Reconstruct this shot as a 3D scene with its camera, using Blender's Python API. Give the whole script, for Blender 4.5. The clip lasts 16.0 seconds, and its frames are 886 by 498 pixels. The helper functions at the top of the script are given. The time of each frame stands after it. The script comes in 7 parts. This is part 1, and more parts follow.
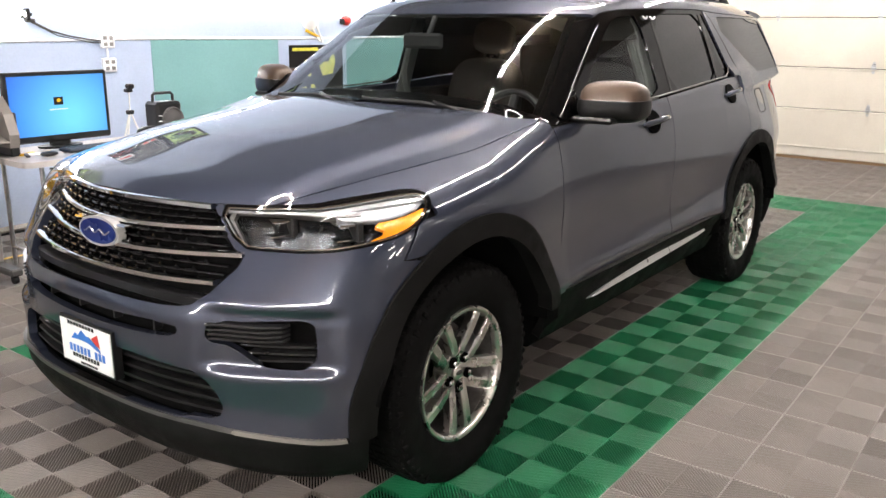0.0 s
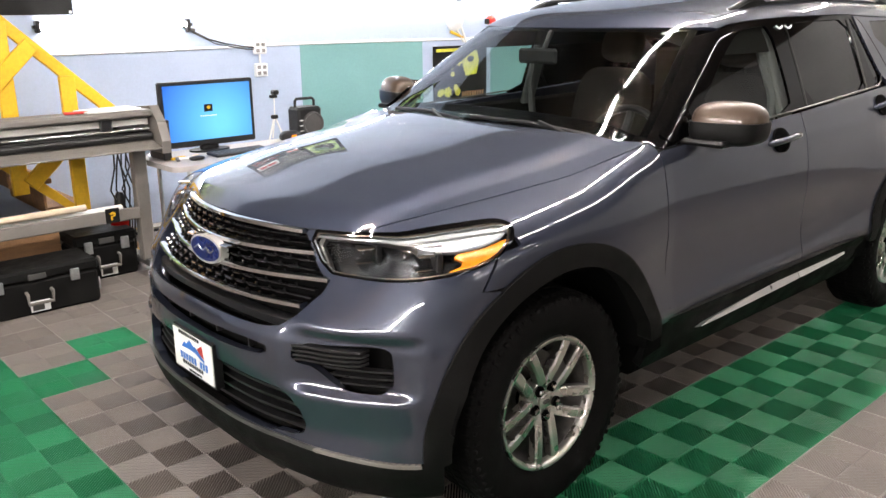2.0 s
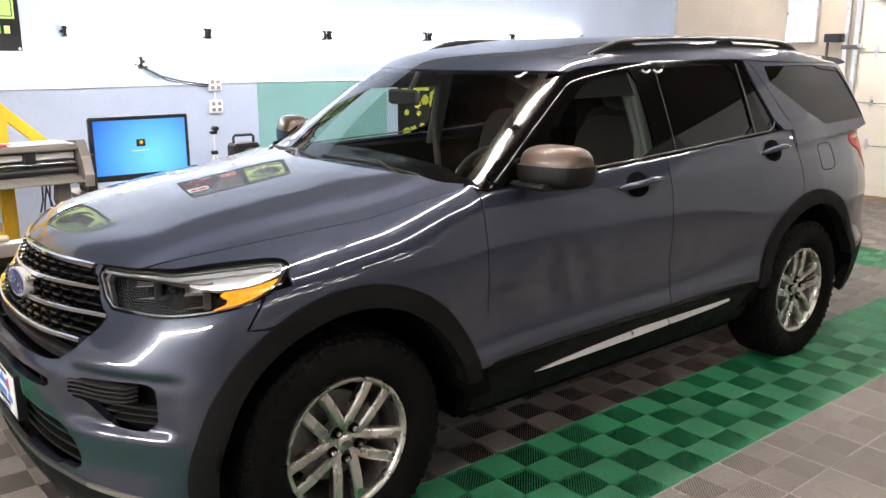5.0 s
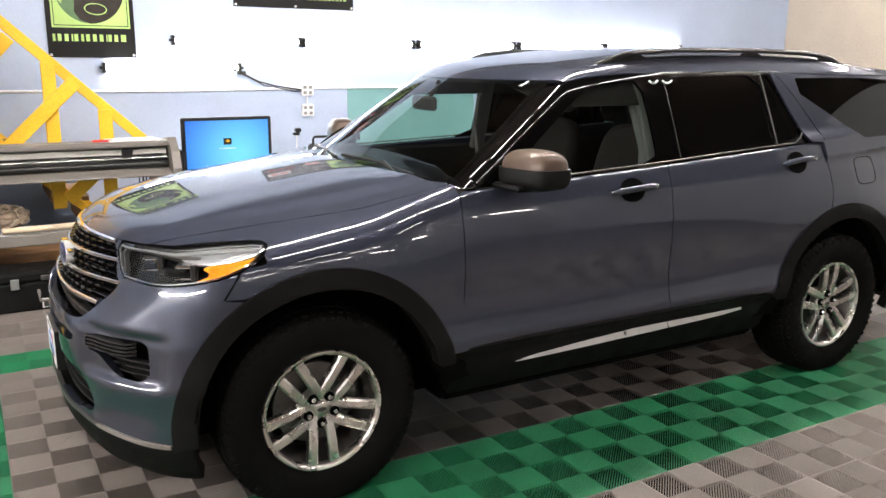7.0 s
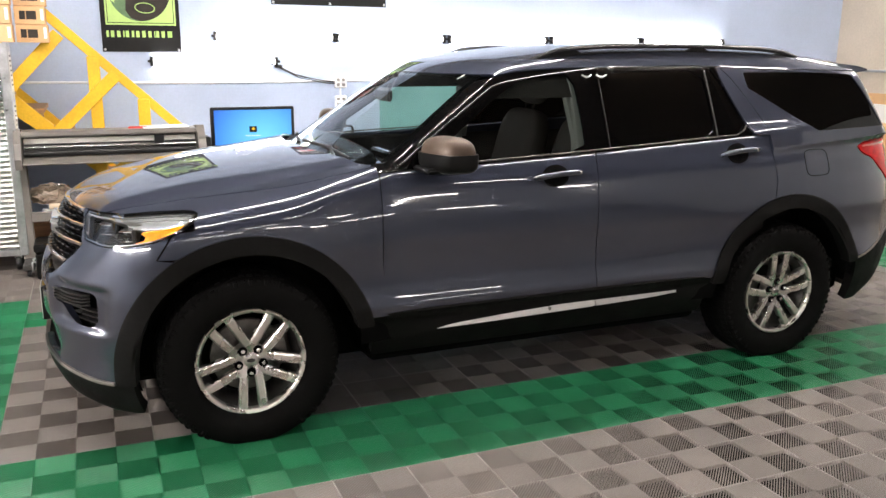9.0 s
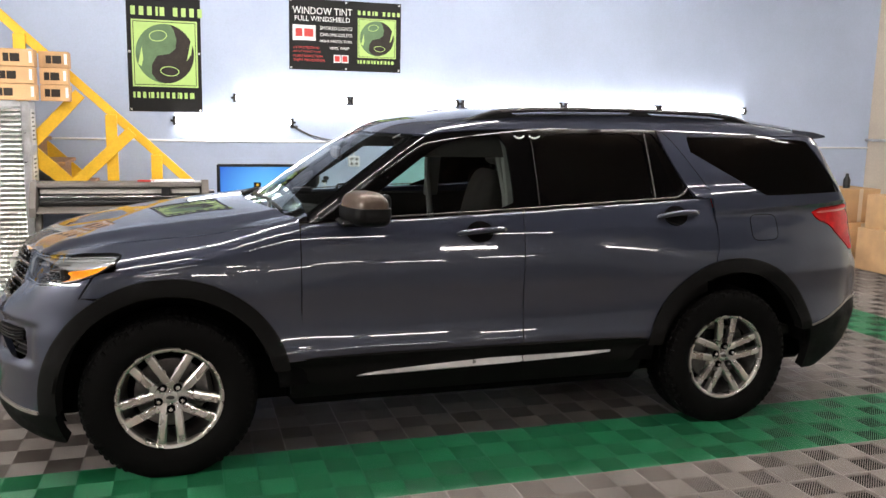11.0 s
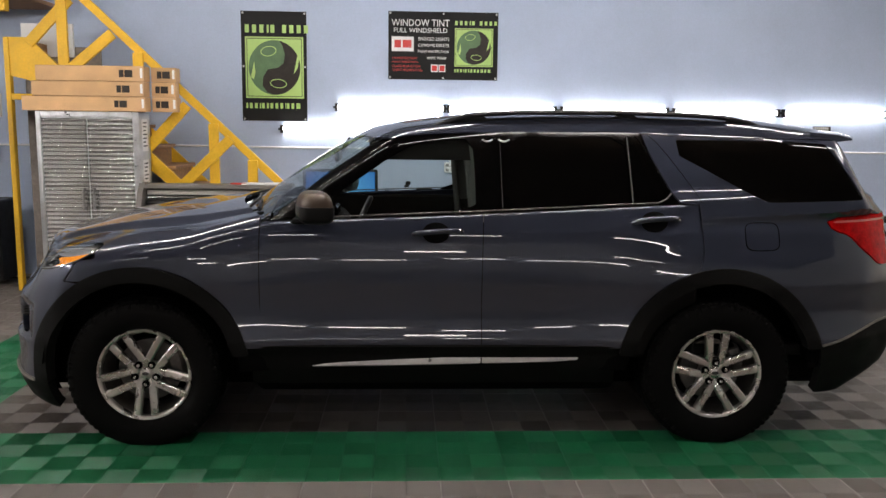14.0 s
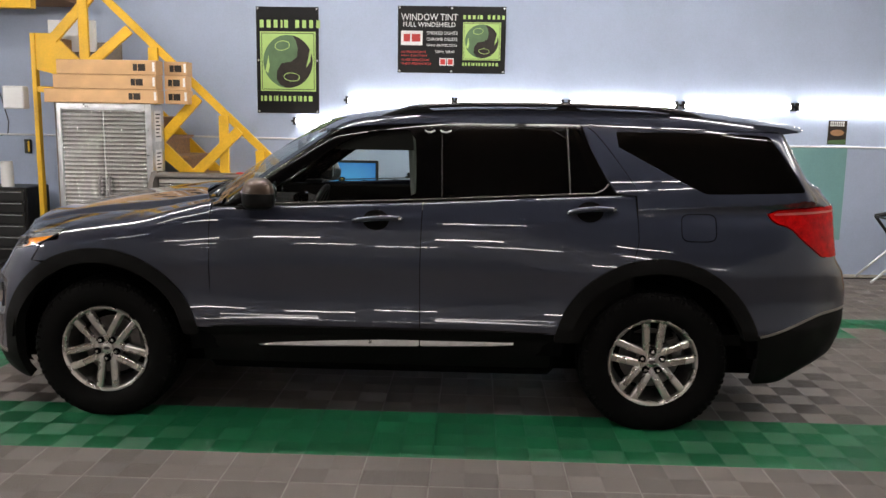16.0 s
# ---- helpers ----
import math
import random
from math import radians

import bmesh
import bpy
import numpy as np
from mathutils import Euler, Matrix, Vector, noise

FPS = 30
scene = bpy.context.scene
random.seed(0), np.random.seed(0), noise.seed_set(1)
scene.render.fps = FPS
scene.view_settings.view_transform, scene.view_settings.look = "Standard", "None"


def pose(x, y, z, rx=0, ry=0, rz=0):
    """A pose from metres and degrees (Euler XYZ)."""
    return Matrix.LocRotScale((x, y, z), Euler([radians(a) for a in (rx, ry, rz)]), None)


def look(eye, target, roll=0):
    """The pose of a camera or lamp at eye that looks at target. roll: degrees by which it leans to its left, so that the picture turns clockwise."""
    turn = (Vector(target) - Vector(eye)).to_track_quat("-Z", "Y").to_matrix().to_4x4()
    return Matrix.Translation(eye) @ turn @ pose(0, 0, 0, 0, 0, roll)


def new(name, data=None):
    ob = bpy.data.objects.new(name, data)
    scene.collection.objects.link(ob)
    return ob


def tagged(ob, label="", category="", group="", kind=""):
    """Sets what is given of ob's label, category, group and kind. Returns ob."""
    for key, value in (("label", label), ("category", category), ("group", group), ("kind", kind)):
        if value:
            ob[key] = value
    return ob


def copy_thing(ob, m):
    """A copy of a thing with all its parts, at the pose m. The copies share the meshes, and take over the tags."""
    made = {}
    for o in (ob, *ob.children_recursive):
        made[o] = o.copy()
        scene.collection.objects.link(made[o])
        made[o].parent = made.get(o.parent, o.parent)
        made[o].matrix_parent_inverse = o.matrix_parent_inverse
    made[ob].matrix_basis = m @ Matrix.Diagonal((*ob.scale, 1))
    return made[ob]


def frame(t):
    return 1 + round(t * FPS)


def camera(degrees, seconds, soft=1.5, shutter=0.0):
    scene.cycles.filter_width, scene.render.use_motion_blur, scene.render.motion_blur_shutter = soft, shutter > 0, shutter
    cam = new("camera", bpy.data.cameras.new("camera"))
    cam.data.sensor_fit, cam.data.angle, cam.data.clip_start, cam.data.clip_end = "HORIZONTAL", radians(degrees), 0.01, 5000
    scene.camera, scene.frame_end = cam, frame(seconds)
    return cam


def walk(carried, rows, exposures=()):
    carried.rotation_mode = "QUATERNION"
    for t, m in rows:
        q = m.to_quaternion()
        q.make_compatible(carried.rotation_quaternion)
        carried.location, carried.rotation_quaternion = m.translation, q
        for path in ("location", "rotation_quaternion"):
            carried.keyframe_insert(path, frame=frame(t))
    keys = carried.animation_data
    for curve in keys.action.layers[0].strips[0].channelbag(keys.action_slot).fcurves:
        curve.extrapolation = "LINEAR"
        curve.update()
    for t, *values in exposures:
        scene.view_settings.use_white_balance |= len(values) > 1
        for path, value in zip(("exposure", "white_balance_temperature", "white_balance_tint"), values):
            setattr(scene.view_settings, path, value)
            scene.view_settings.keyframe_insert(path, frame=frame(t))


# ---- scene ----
cam = camera(56.0, 16.0)
EXPOSURE = [(0.0, 0.66), (10.2, 0.66), (12.4, -0.48), (14.5, -0.46), (16.0, -0.28)]
PATH = [
    (0, (-3.733, -2.469, 1.564), (-2.185, -1.314, 1.044), 0.5),
    (0.5, (-3.721, -2.505, 1.605), (-2.297, -1.207, 1.069), -1.2),
    (1, (-3.674, -2.568, 1.643), (-2.301, -1.218, 1.1), -1.2),
    (1.5, (-3.624, -2.61, 1.674), (-2.297, -1.217, 1.128), -0.8),
    (2, (-3.546, -2.62, 1.687), (-2.259, -1.189, 1.141), -0.6),
    (2.5, (-3.431, -2.671, 1.688), (-2.142, -1.234, 1.165), -0.3),
    (3, (-3.329, -2.768, 1.694), (-2.025, -1.337, 1.196), 0.0),
    (3.5, (-3.206, -2.83, 1.683), (-1.893, -1.402, 1.198), 0.7),
    (4, (-3.099, -2.895, 1.685), (-1.785, -1.465, 1.207), 1.0),
    (4.2, (-3.059, -2.946, 1.683), (-1.747, -1.512, 1.21), 0.7),
    (6.3, (-2.735, -3.513, 1.717), (-1.699, -1.862, 1.27), 0.4),
    (6.5, (-2.698, -3.583, 1.717), (-1.682, -1.919, 1.271), 0.5),
    (7, (-2.6, -3.731, 1.705), (-1.633, -2.037, 1.261), 0.4),
    (7.5, (-2.48, -3.904, 1.722), (-1.529, -2.203, 1.274), 0.6),
    (8, (-2.375, -4.132, 1.715), (-1.479, -2.403, 1.261), 0.4),
    (8.5, (-2.252, -4.299, 1.71), (-1.465, -2.519, 1.252), 0.2),
    (9, (-2.077, -4.436, 1.722), (-1.325, -2.641, 1.261), 0.4),
    (9.5, (-1.942, -4.627, 1.722), (-1.232, -2.807, 1.292), 0.9),
    (10, (-1.798, -4.718, 1.711), (-1.145, -2.869, 1.319), 0.9),
    (10.2, (-1.729, -4.73, 1.71), (-1.082, -2.874, 1.337), 1.0),
    (12.3, (-0.888, -5.006, 1.691), (-0.498, -3.064, 1.413), 0.9),
    (12.5, (-0.81, -5.011, 1.691), (-0.454, -3.063, 1.405), 0.8),
    (13, (-0.592, -5.091, 1.706), (-0.315, -3.131, 1.417), 0.4),
    (13.5, (-0.373, -5.15, 1.706), (-0.238, -3.176, 1.41), 0.5),
    (14, (-0.161, -5.159, 1.69), (-0.07, -3.183, 1.393), 0.7),
    (14.5, (0.021, -5.201, 1.685), (0.098, -3.225, 1.383), 0.9),
    (15, (0.213, -5.296, 1.702), (0.262, -3.32, 1.393), 1.0),
    (15.5, (0.369, -5.321, 1.688), (0.338, -3.346, 1.377), 1.0),
    (16, (0.517, -5.329, 1.685), (0.447, -3.355, 1.372), 0.9),
]
walk(cam, [(t, look(eye, target, roll)) for t, eye, target, roll in PATH], EXPOSURE)

# ---- light: shop tubes on the walls and ceiling only; the room is closed ----
world = bpy.data.worlds.new("world")
scene.world = world
world.use_nodes = True
world.node_tree.nodes["Background"].inputs["Color"].default_value = (0.8, 0.8, 0.8, 1)
world.node_tree.nodes["Background"].inputs["Strength"].default_value = 0.0
TUBE_POWER = 62.0


# ---- materials ----
def mat(name, col, rough=0.5, metal=0.0, var=0.12, scale=5.0, fine=90.0, bump=0.0, coat=0.0, col2=None, spec=0.5, island=False, stretch=(1, 1, 1)):
    m = bpy.data.materials.new(name)
    m.use_nodes = True
    n, l = m.node_tree.nodes, m.node_tree.links
    b = n["Principled BSDF"]
    b.inputs["Metallic"].default_value = metal
    b.inputs["Specular IOR Level"].default_value = spec
    b.inputs["Coat Weight"].default_value = coat
    b.inputs["Coat Roughness"].default_value = 0.03
    co = n.new("ShaderNodeTexCoord")
    mp = n.new("ShaderNodeMapping")
    mp.inputs["Scale"].default_value = stretch
    l.new(co.outputs["Object"], mp.inputs["Vector"])
    big, small = n.new("ShaderNodeTexNoise"), n.new("ShaderNodeTexNoise")
    big.inputs["Scale"].default_value, small.inputs["Scale"].default_value = scale, fine
    big.inputs["Detail"].default_value = 5.0
    for t in (big, small):
        l.new(mp.outputs["Vector"], t.inputs["Vector"])
    add = n.new("ShaderNodeMath")
    add.operation = "MULTIPLY_ADD"
    l.new(small.outputs["Fac"], add.inputs[0])
    add.inputs[1].default_value = 0.45
    l.new(big.outputs["Fac"], add.inputs[2])
    ramp = n.new("ShaderNodeValToRGB")
    lo = [max(c * (1 - var * 1.6), 0) for c in col]
    hi = [min(c * (1 + var * 1.2), 1) for c in (col2 or col)]
    ramp.color_ramp.elements[0].position, ramp.color_ramp.elements[1].position = 0.42, 1.0
    ramp.color_ramp.elements[0].color, ramp.color_ramp.elements[1].color = (*lo, 1), (*hi, 1)
    l.new(add.outputs[0], ramp.inputs["Fac"])
    src = ramp.outputs["Color"]
    if island:
        info = n.new("ShaderNodeObjectInfo")
        hsv = n.new("ShaderNodeHueSaturation")
        ma = n.new("ShaderNodeMapRange")
        ma.inputs["To Min"].default_value, ma.inputs["To Max"].default_value = 0.86, 1.14
        l.new(info.outputs["Random"], ma.inputs["Value"])
        l.new(ma.outputs["Result"], hsv.inputs["Value"])
        l.new(src, hsv.inputs["Color"])
        src = hsv.outputs["Color"]
    l.new(src, b.inputs["Base Color"])
    rr = n.new("ShaderNodeMapRange")
    rr.inputs["From Min"].default_value, rr.inputs["From Max"].default_value = 0.3, 0.7
    rr.inputs["To Min"].default_value, rr.inputs["To Max"].default_value = max(rough * 0.8, 0.0), min(rough * 1.2, 1)
    l.new(big.outputs["Fac"], rr.inputs["Value"])
    l.new(rr.outputs["Result"], b.inputs["Roughness"])
    if bump:
        bp = n.new("ShaderNodeBump")
        bp.inputs["Strength"].default_value = bump
        bp.inputs["Distance"].default_value = 0.004
        l.new(small.outputs["Fac"], bp.inputs["Height"])
        l.new(bp.outputs["Normal"], b.inputs["Normal"])
    return m


def glow(name, col, power):
    m = bpy.data.materials.new(name)
    m.use_nodes = True
    n = m.node_tree.nodes
    b = n["Principled BSDF"]
    b.inputs["Base Color"].default_value = (*[min(c, 0.9) for c in col], 1)
    b.inputs["Emission Color"].default_value = (*col, 1)
    b.inputs["Emission Strength"].default_value = power
    return m


def glass(name, tint, ior=1.5, rough=0.0):
    m = bpy.data.materials.new(name)
    m.use_nodes = True
    n, l = m.node_tree.nodes, m.node_tree.links
    n.remove(n["Principled BSDF"])
    tr, gl, fr, mx = n.new("ShaderNodeBsdfTransparent"), n.new("ShaderNodeBsdfGlossy"), n.new("ShaderNodeLayerWeight"), n.new("ShaderNodeMixShader")
    tr.inputs["Color"].default_value = (*tint, 1)
    gl.inputs["Roughness"].default_value = rough
    fr.inputs["Blend"].default_value = 0.5
    base = ((ior - 1) / (ior + 1)) ** 2
    pw, ad = n.new("ShaderNodeMath"), n.new("ShaderNodeMath")
    pw.operation, ad.operation = "POWER", "MULTIPLY_ADD"
    pw.inputs[1].default_value = 5.0
    ad.inputs[1].default_value, ad.inputs[2].default_value = 1 - base, base
    l.new(fr.outputs["Facing"], pw.inputs[0])
    l.new(pw.outputs[0], ad.inputs[0])
    l.new(ad.outputs[0], mx.inputs[0])
    l.new(tr.outputs[0], mx.inputs[1])
    l.new(gl.outputs[0], mx.inputs[2])
    l.new(mx.outputs[0], n["Material Output"].inputs["Surface"])
    return m


BLUE_WALL = mat("blue_wall_paint", (0.42, 0.50, 0.66), 0.55, var=0.07, scale=1.1, fine=60, bump=0.10)
TEAL = mat("teal_paint", (0.19, 0.385, 0.39), 0.5, var=0.07, scale=1.5, fine=60, bump=0.08)
BEIGE = mat("beige_wall", (0.56, 0.49, 0.40), 0.7, var=0.12, scale=1.3, fine=40, bump=0.15)
CEIL = mat("brown_timber_ceiling", (0.085, 0.058, 0.038), 0.75, var=0.3, scale=2.0, fine=30, bump=0.2, stretch=(0.3, 4, 4))
UNLIT_GREY = mat("grey_coloured_as_unlit", (0.06, 0.058, 0.056), 0.8, var=0.15, scale=1.2, fine=40, bump=0.1)
MIDWALL = mat("mid_grey_wall", (0.24, 0.235, 0.23), 0.8, var=0.15, scale=1.2, fine=40, bump=0.1)
PALEWALL = mat("pale_grey_wall", (0.64, 0.65, 0.67), 0.7, var=0.10, scale=1.2, fine=40, bump=0.1)
GREYWALL = mat("grey_wall", (0.5, 0.495, 0.49), 0.7, var=0.12, scale=1.2, fine=40, bump=0.1)
# far darker than real concrete: the shade between tile ribs is in the colour
SHADE_CONCRETE = mat("concrete", (0.006, 0.0057, 0.0054), 0.9, var=0.3, scale=3, fine=80, bump=0.4, spec=0.05)
SLAB = mat("grey_slab", (0.15, 0.143, 0.135), 0.8, var=0.25, scale=2, fine=60, bump=0.3, spec=0.2)
LEDGE = mat("pale_concrete", (0.34, 0.31, 0.27), 0.9, var=0.25, scale=3, fine=60, bump=0.4)
WHITE = mat("white_paint", (0.72, 0.73, 0.74), 0.4, var=0.05, scale=6, bump=0.05)
DOORWHITE = mat("door_cream", (0.66, 0.61, 0.52), 0.45, var=0.06, scale=2, fine=70, bump=0.06)
GALV = mat("galvanised_steel", (0.55, 0.56, 0.57), 0.33, 0.9, var=0.2, scale=9, fine=60, bump=0.05)
STEEL = mat("brushed_steel", (0.62, 0.63, 0.64), 0.22, 1.0, var=0.12, scale=12, fine=200, bump=0.05)
CHROME = mat("chrome", (0.80, 0.80, 0.80), 0.07, 1.0, var=0.03, scale=10)
YELLOW = mat("yellow_paint", (0.72, 0.42, 0.015), 0.5, var=0.14, scale=3, fine=50, bump=0.12)
PLY = mat("plywood", (0.30, 0.16, 0.075), 0.7, var=0.3, scale=4, fine=60, bump=0.15, stretch=(1, 8, 8))
CARD = mat("cardboard", (0.58, 0.36, 0.18), 0.85, var=0.12, scale=5, fine=120, bump=0.1, island=True)
CARDIN = mat("cardboard_tape", (0.62, 0.50, 0.36), 0.5, var=0.08)
BLACKPL = mat("black_plastic", (0.009, 0.009, 0.0095), 0.42, var=0.25, scale=14, fine=160, bump=0.12, spec=0.35)
DARKGREY = mat("dark_grey_metal", (0.075, 0.072, 0.07), 0.42, 0.4, var=0.15, scale=8, fine=120, bump=0.06)
TAUPE = mat("taupe_plastic", (0.16, 0.145, 0.13), 0.5, var=0.1, scale=6, fine=90, bump=0.05)
INK = mat("black_print", (0.010, 0.010, 0.010), 0.5, var=0.2, scale=6, spec=0.15)
LIME = mat("lime_print", (0.42, 0.62, 0.18), 0.5, var=0.06)
MOSS = mat("moss_print", (0.085, 0.17, 0.07), 0.5, var=0.18, scale=9)
UMBER = mat("umber_print", (0.030, 0.024, 0.020), 0.5, var=0.25, scale=9, spec=0.2)
PAPER = mat("white_print", (0.78, 0.78, 0.77), 0.5, var=0.03)
REDPR = mat("red_print", (0.55, 0.035, 0.03), 0.5, var=0.1)
RUBBER = mat("tyre_rubber", (0.0036, 0.0034, 0.0033), 0.75, var=0.35, scale=18, fine=180, bump=0.25, spec=0.08)
TILE_GREY = mat("grey_floor_tile", (0.152, 0.132, 0.118), 0.42, var=0.12, scale=4, fine=160, bump=0.1, spec=0.35, island=True)
# lighter than the tile: the sheen along raised rims is painted in
EDGE_GREY = mat("sheen_pale_tile_rim", (0.25, 0.225, 0.205), 0.4, var=0.3, scale=6, fine=160)
TILE_GREEN = mat("green_floor_tile", (0.011, 0.145, 0.058), 0.42, var=0.12, scale=4, fine=160, bump=0.1, spec=0.35, island=True)
TUBE = glow("lit_tube", (1.0, 0.96, 0.925), TUBE_POWER * 0.85)
TUBE_HIGH = glow("lit_ceiling_tube", (1.0, 0.94, 0.90), TUBE_POWER * 3.4)
TUBE_MID = glow("lit_middle_tube", (1.0, 0.94, 0.90), TUBE_POWER * 1.25)
TUBE_WEST = glow("lit_west_tube", (1.0, 0.94, 0.90), TUBE_POWER * 4.6)
TUBE_FAR = glow("lit_far_tube", (1.0, 0.94, 0.90), TUBE_POWER * 0.65)


# ---- mesh helpers ----
class Geo:
    """Collects vertices and faces of one mesh."""

    def __init__(self):
        self.v, self.f = [], []

    def add(self, verts, faces):
        o = len(self.v)
        self.v += [tuple(p) for p in verts]
        self.f += [tuple(i + o for i in f) for f in faces]
        return self

    def box(self, lo, hi, c=0.004, m=None):
        """A box with chamfered edges."""
        lo, hi = Vector(lo), Vector(hi)
        c = min(c, *[(hi[i] - lo[i]) * 0.45 for i in range(3)])
        vs, idx = [], {}
        for sx in (0, 1):
            for sy in (0, 1):
                for sz in (0, 1):
                    s = (sx, sy, sz)
                    p = [hi[i] if s[i] else lo[i] for i in range(3)]
                    for ax in range(3):
                        q = [p[i] if i == ax else p[i] + (-c if s[i] else c) for i in range(3)]
                        idx[s, ax] = len(vs)
                        vs.append(Vector(q))
        fs = []
        for ax in range(3):
            u, w = (ax + 1) % 3, (ax + 2) % 3
            for side in (0, 1):
                ring = []
                for a, b in ((0, 0), (1, 0), (1, 1), (0, 1)):
                    s = [0, 0, 0]
                    s[ax], s[u], s[w] = side, a, b
                    ring.append(idx[tuple(s), ax])
                fs.append(ring if side else ring[::-1])
            for a in (0, 1):
                for b in (0, 1):
                    s0, s1 = [0, 0, 0], [0, 0, 0]
                    s0[u] = s1[u] = a
                    s0[w] = s1[w] = b
                    s1[ax] = 1
                    s0, s1 = tuple(s0), tuple(s1)
                    ring = [idx[s0, u], idx[s1, u], idx[s1, w], idx[s0, w]]
                    fs.append(ring if a != b else ring[::-1])
        for s in [(i, j, k) for i in (0, 1) for j in (0, 1) for k in (0, 1)]:
            ring = [idx[s, 0], idx[s, 1], idx[s, 2]]
            fs.append(ring if sum(s) % 2 else ring[::-1])
        if m:
            vs = [m @ p for p in vs]
        return self.add(vs, fs)

    def beam(self, p0, p1, w, h, up=(0, 0, 1), c=0.003):
        """A chamfered bar from p0 to p1, w wide and h high."""
        p0, p1 = Vector(p0), Vector(p1)
        d = p1 - p0
        x = d.normalized()
        y = Vector(up).cross(x).normalized()
        z = x.cross(y)
        m = Matrix((x, y, z)).transposed().to_4x4()
        m.translation = p0
        return self.box((0, -w / 2, -h / 2), (d.length, w / 2, h / 2), c, m)

    def tube(self, pts, r, seg=10, cap=True):
        """A round bar along the points; r may be one radius or one for each point."""
        pts = [Vector(p) for p in pts]
        rs = list(r) if hasattr(r, "__len__") else [r] * len(pts)
        ref, vs, fs = None, [], []
        for i, p in enumerate(pts):
            d = (pts[min(i + 1, len(pts) - 1)] - pts[max(i - 1, 0)]).normalized()
            if ref is None:
                ref = Vector((0, 0, 1)) if abs(d.z) < 0.9 else Vector((1, 0, 0))
            u = (ref - d * ref.dot(d)).normalized()
            w = d.cross(u)
            ref = u
            for k in range(seg):
                a = 2 * math.pi * k / seg
                vs.append(p + (u * math.cos(a) + w * math.sin(a)) * rs[i])
        for i in range(len(pts) - 1):
            for k in range(seg):
                j = (k + 1) % seg
                fs.append((i * seg + k, i * seg + j, (i + 1) * seg + j, (i + 1) * seg + k))
        if cap:
            fs.append(tuple(range(seg))[::-1])
            fs.append(tuple(range((len(pts) - 1) * seg, len(pts) * seg)))
        return self.add(vs, fs)

    def lathe(self, prof, m, seg=32, closed=False):
        """Turns (radius, height) pairs about the z axis of the pose m."""
        vs, fs, k = [], [], len(prof)
        for i in range(seg):
            a = 2 * math.pi * i / seg
            vs += [m @ Vector((r * math.cos(a), r * math.sin(a), h)) for r, h in prof]
        for i in range(seg):
            j = (i + 1) % seg
            for q in range(k if closed else k - 1):
                w = (q + 1) % k
                fs.append((i * k + q, j * k + q, j * k + w, i * k + w))
        return self.add(vs, fs)

    def prism(self, poly, m, d):
        """A flat outline (x, y) in the pose m, d thick along its z axis."""
        n = len(poly)
        vs = [m @ Vector((x, y, 0)) for x, y in poly] + [m @ Vector((x, y, d)) for x, y in poly]
        fs = [tuple(range(n))[::-1], tuple(range(n, 2 * n))] + [(i, (i + 1) % n, n + (i + 1) % n, n + i) for i in range(n)]
        return self.add(vs, fs)

    def ob(self, name, material, parent=None, label="", smooth=30):
        me = bpy.data.meshes.new(name)
        me.from_pydata(self.v, [], self.f)
        me.materials.append(material)
        if smooth:
            me.polygons.foreach_set("use_smooth", [True] * len(me.polygons))
            me.set_sharp_from_angle(angle=radians(smooth))
        o = new(name, me)
        o.parent = parent
        if label:
            o["label"] = label
        return o


def thing(name, label, category, group="", at=(0, 0, 0), turn=0):
    e = new(name)
    e.empty_display_size = 0.1
    e.matrix_world = pose(*at, 0, 0, turn)
    return tagged(e, label, category, group)


def setting(ob, label, category):
    return tagged(ob, label, category, kind="structure")


# facing -y: x right, y up in the outline, depth to the viewer
def facing(x, y, z):
    return pose(x, y, z, 90, 0, 0)


def oval(w, h, n=32, cx=0, cy=0, a0=0, a1=360):
    return [(cx + w * math.cos(radians(a0 + (a1 - a0) * i / n)), cy + h * math.sin(radians(a0 + (a1 - a0) * i / n))) for i in range(n + (a1 - a0 < 360))]


WALL_Y, END_X, WEST_X, SOUTH_Y, CEIL_Z = 4.11, 7.20, -6.6, -11.8, 3.75

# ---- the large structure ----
setting(Geo().box((WEST_X - 0.2, SOUTH_Y - 0.2, -0.2), (END_X + 0.2, WALL_Y + 0.2, -0.018), 0.01).ob("floor", SHADE_CONCRETE), "concrete slab under snap-together tiles, coloured near-black for the shade in their gaps", "floor")
setting(Geo().box((WEST_X - 0.2, WALL_Y, -0.018), (END_X + 0.2, WALL_Y + 0.2, CEIL_Z + 0.10), 0.005).ob("wall_north", BLUE_WALL), "pale blue painted shop wall", "wall")
setting(Geo().box((WEST_X - 0.2, SOUTH_Y - 0.2, -0.018), (END_X + 0.2, SOUTH_Y, CEIL_Z), 0.005).ob("wall_south", GREYWALL), "plain grey shop wall", "wall")
setting(Geo().box((WEST_X - 0.2, SOUTH_Y, -0.018), (WEST_X, WALL_Y, CEIL_Z), 0.005).ob("wall_west", PALEWALL), "plain pale grey shop wall", "wall")
setting(Geo().box((WEST_X - 0.2, SOUTH_Y - 0.2, CEIL_Z), (END_X + 0.2, 0.95, CEIL_Z + 0.15), 0.01).ob("ceiling", CEIL), "brown timber ceiling", "ceiling")
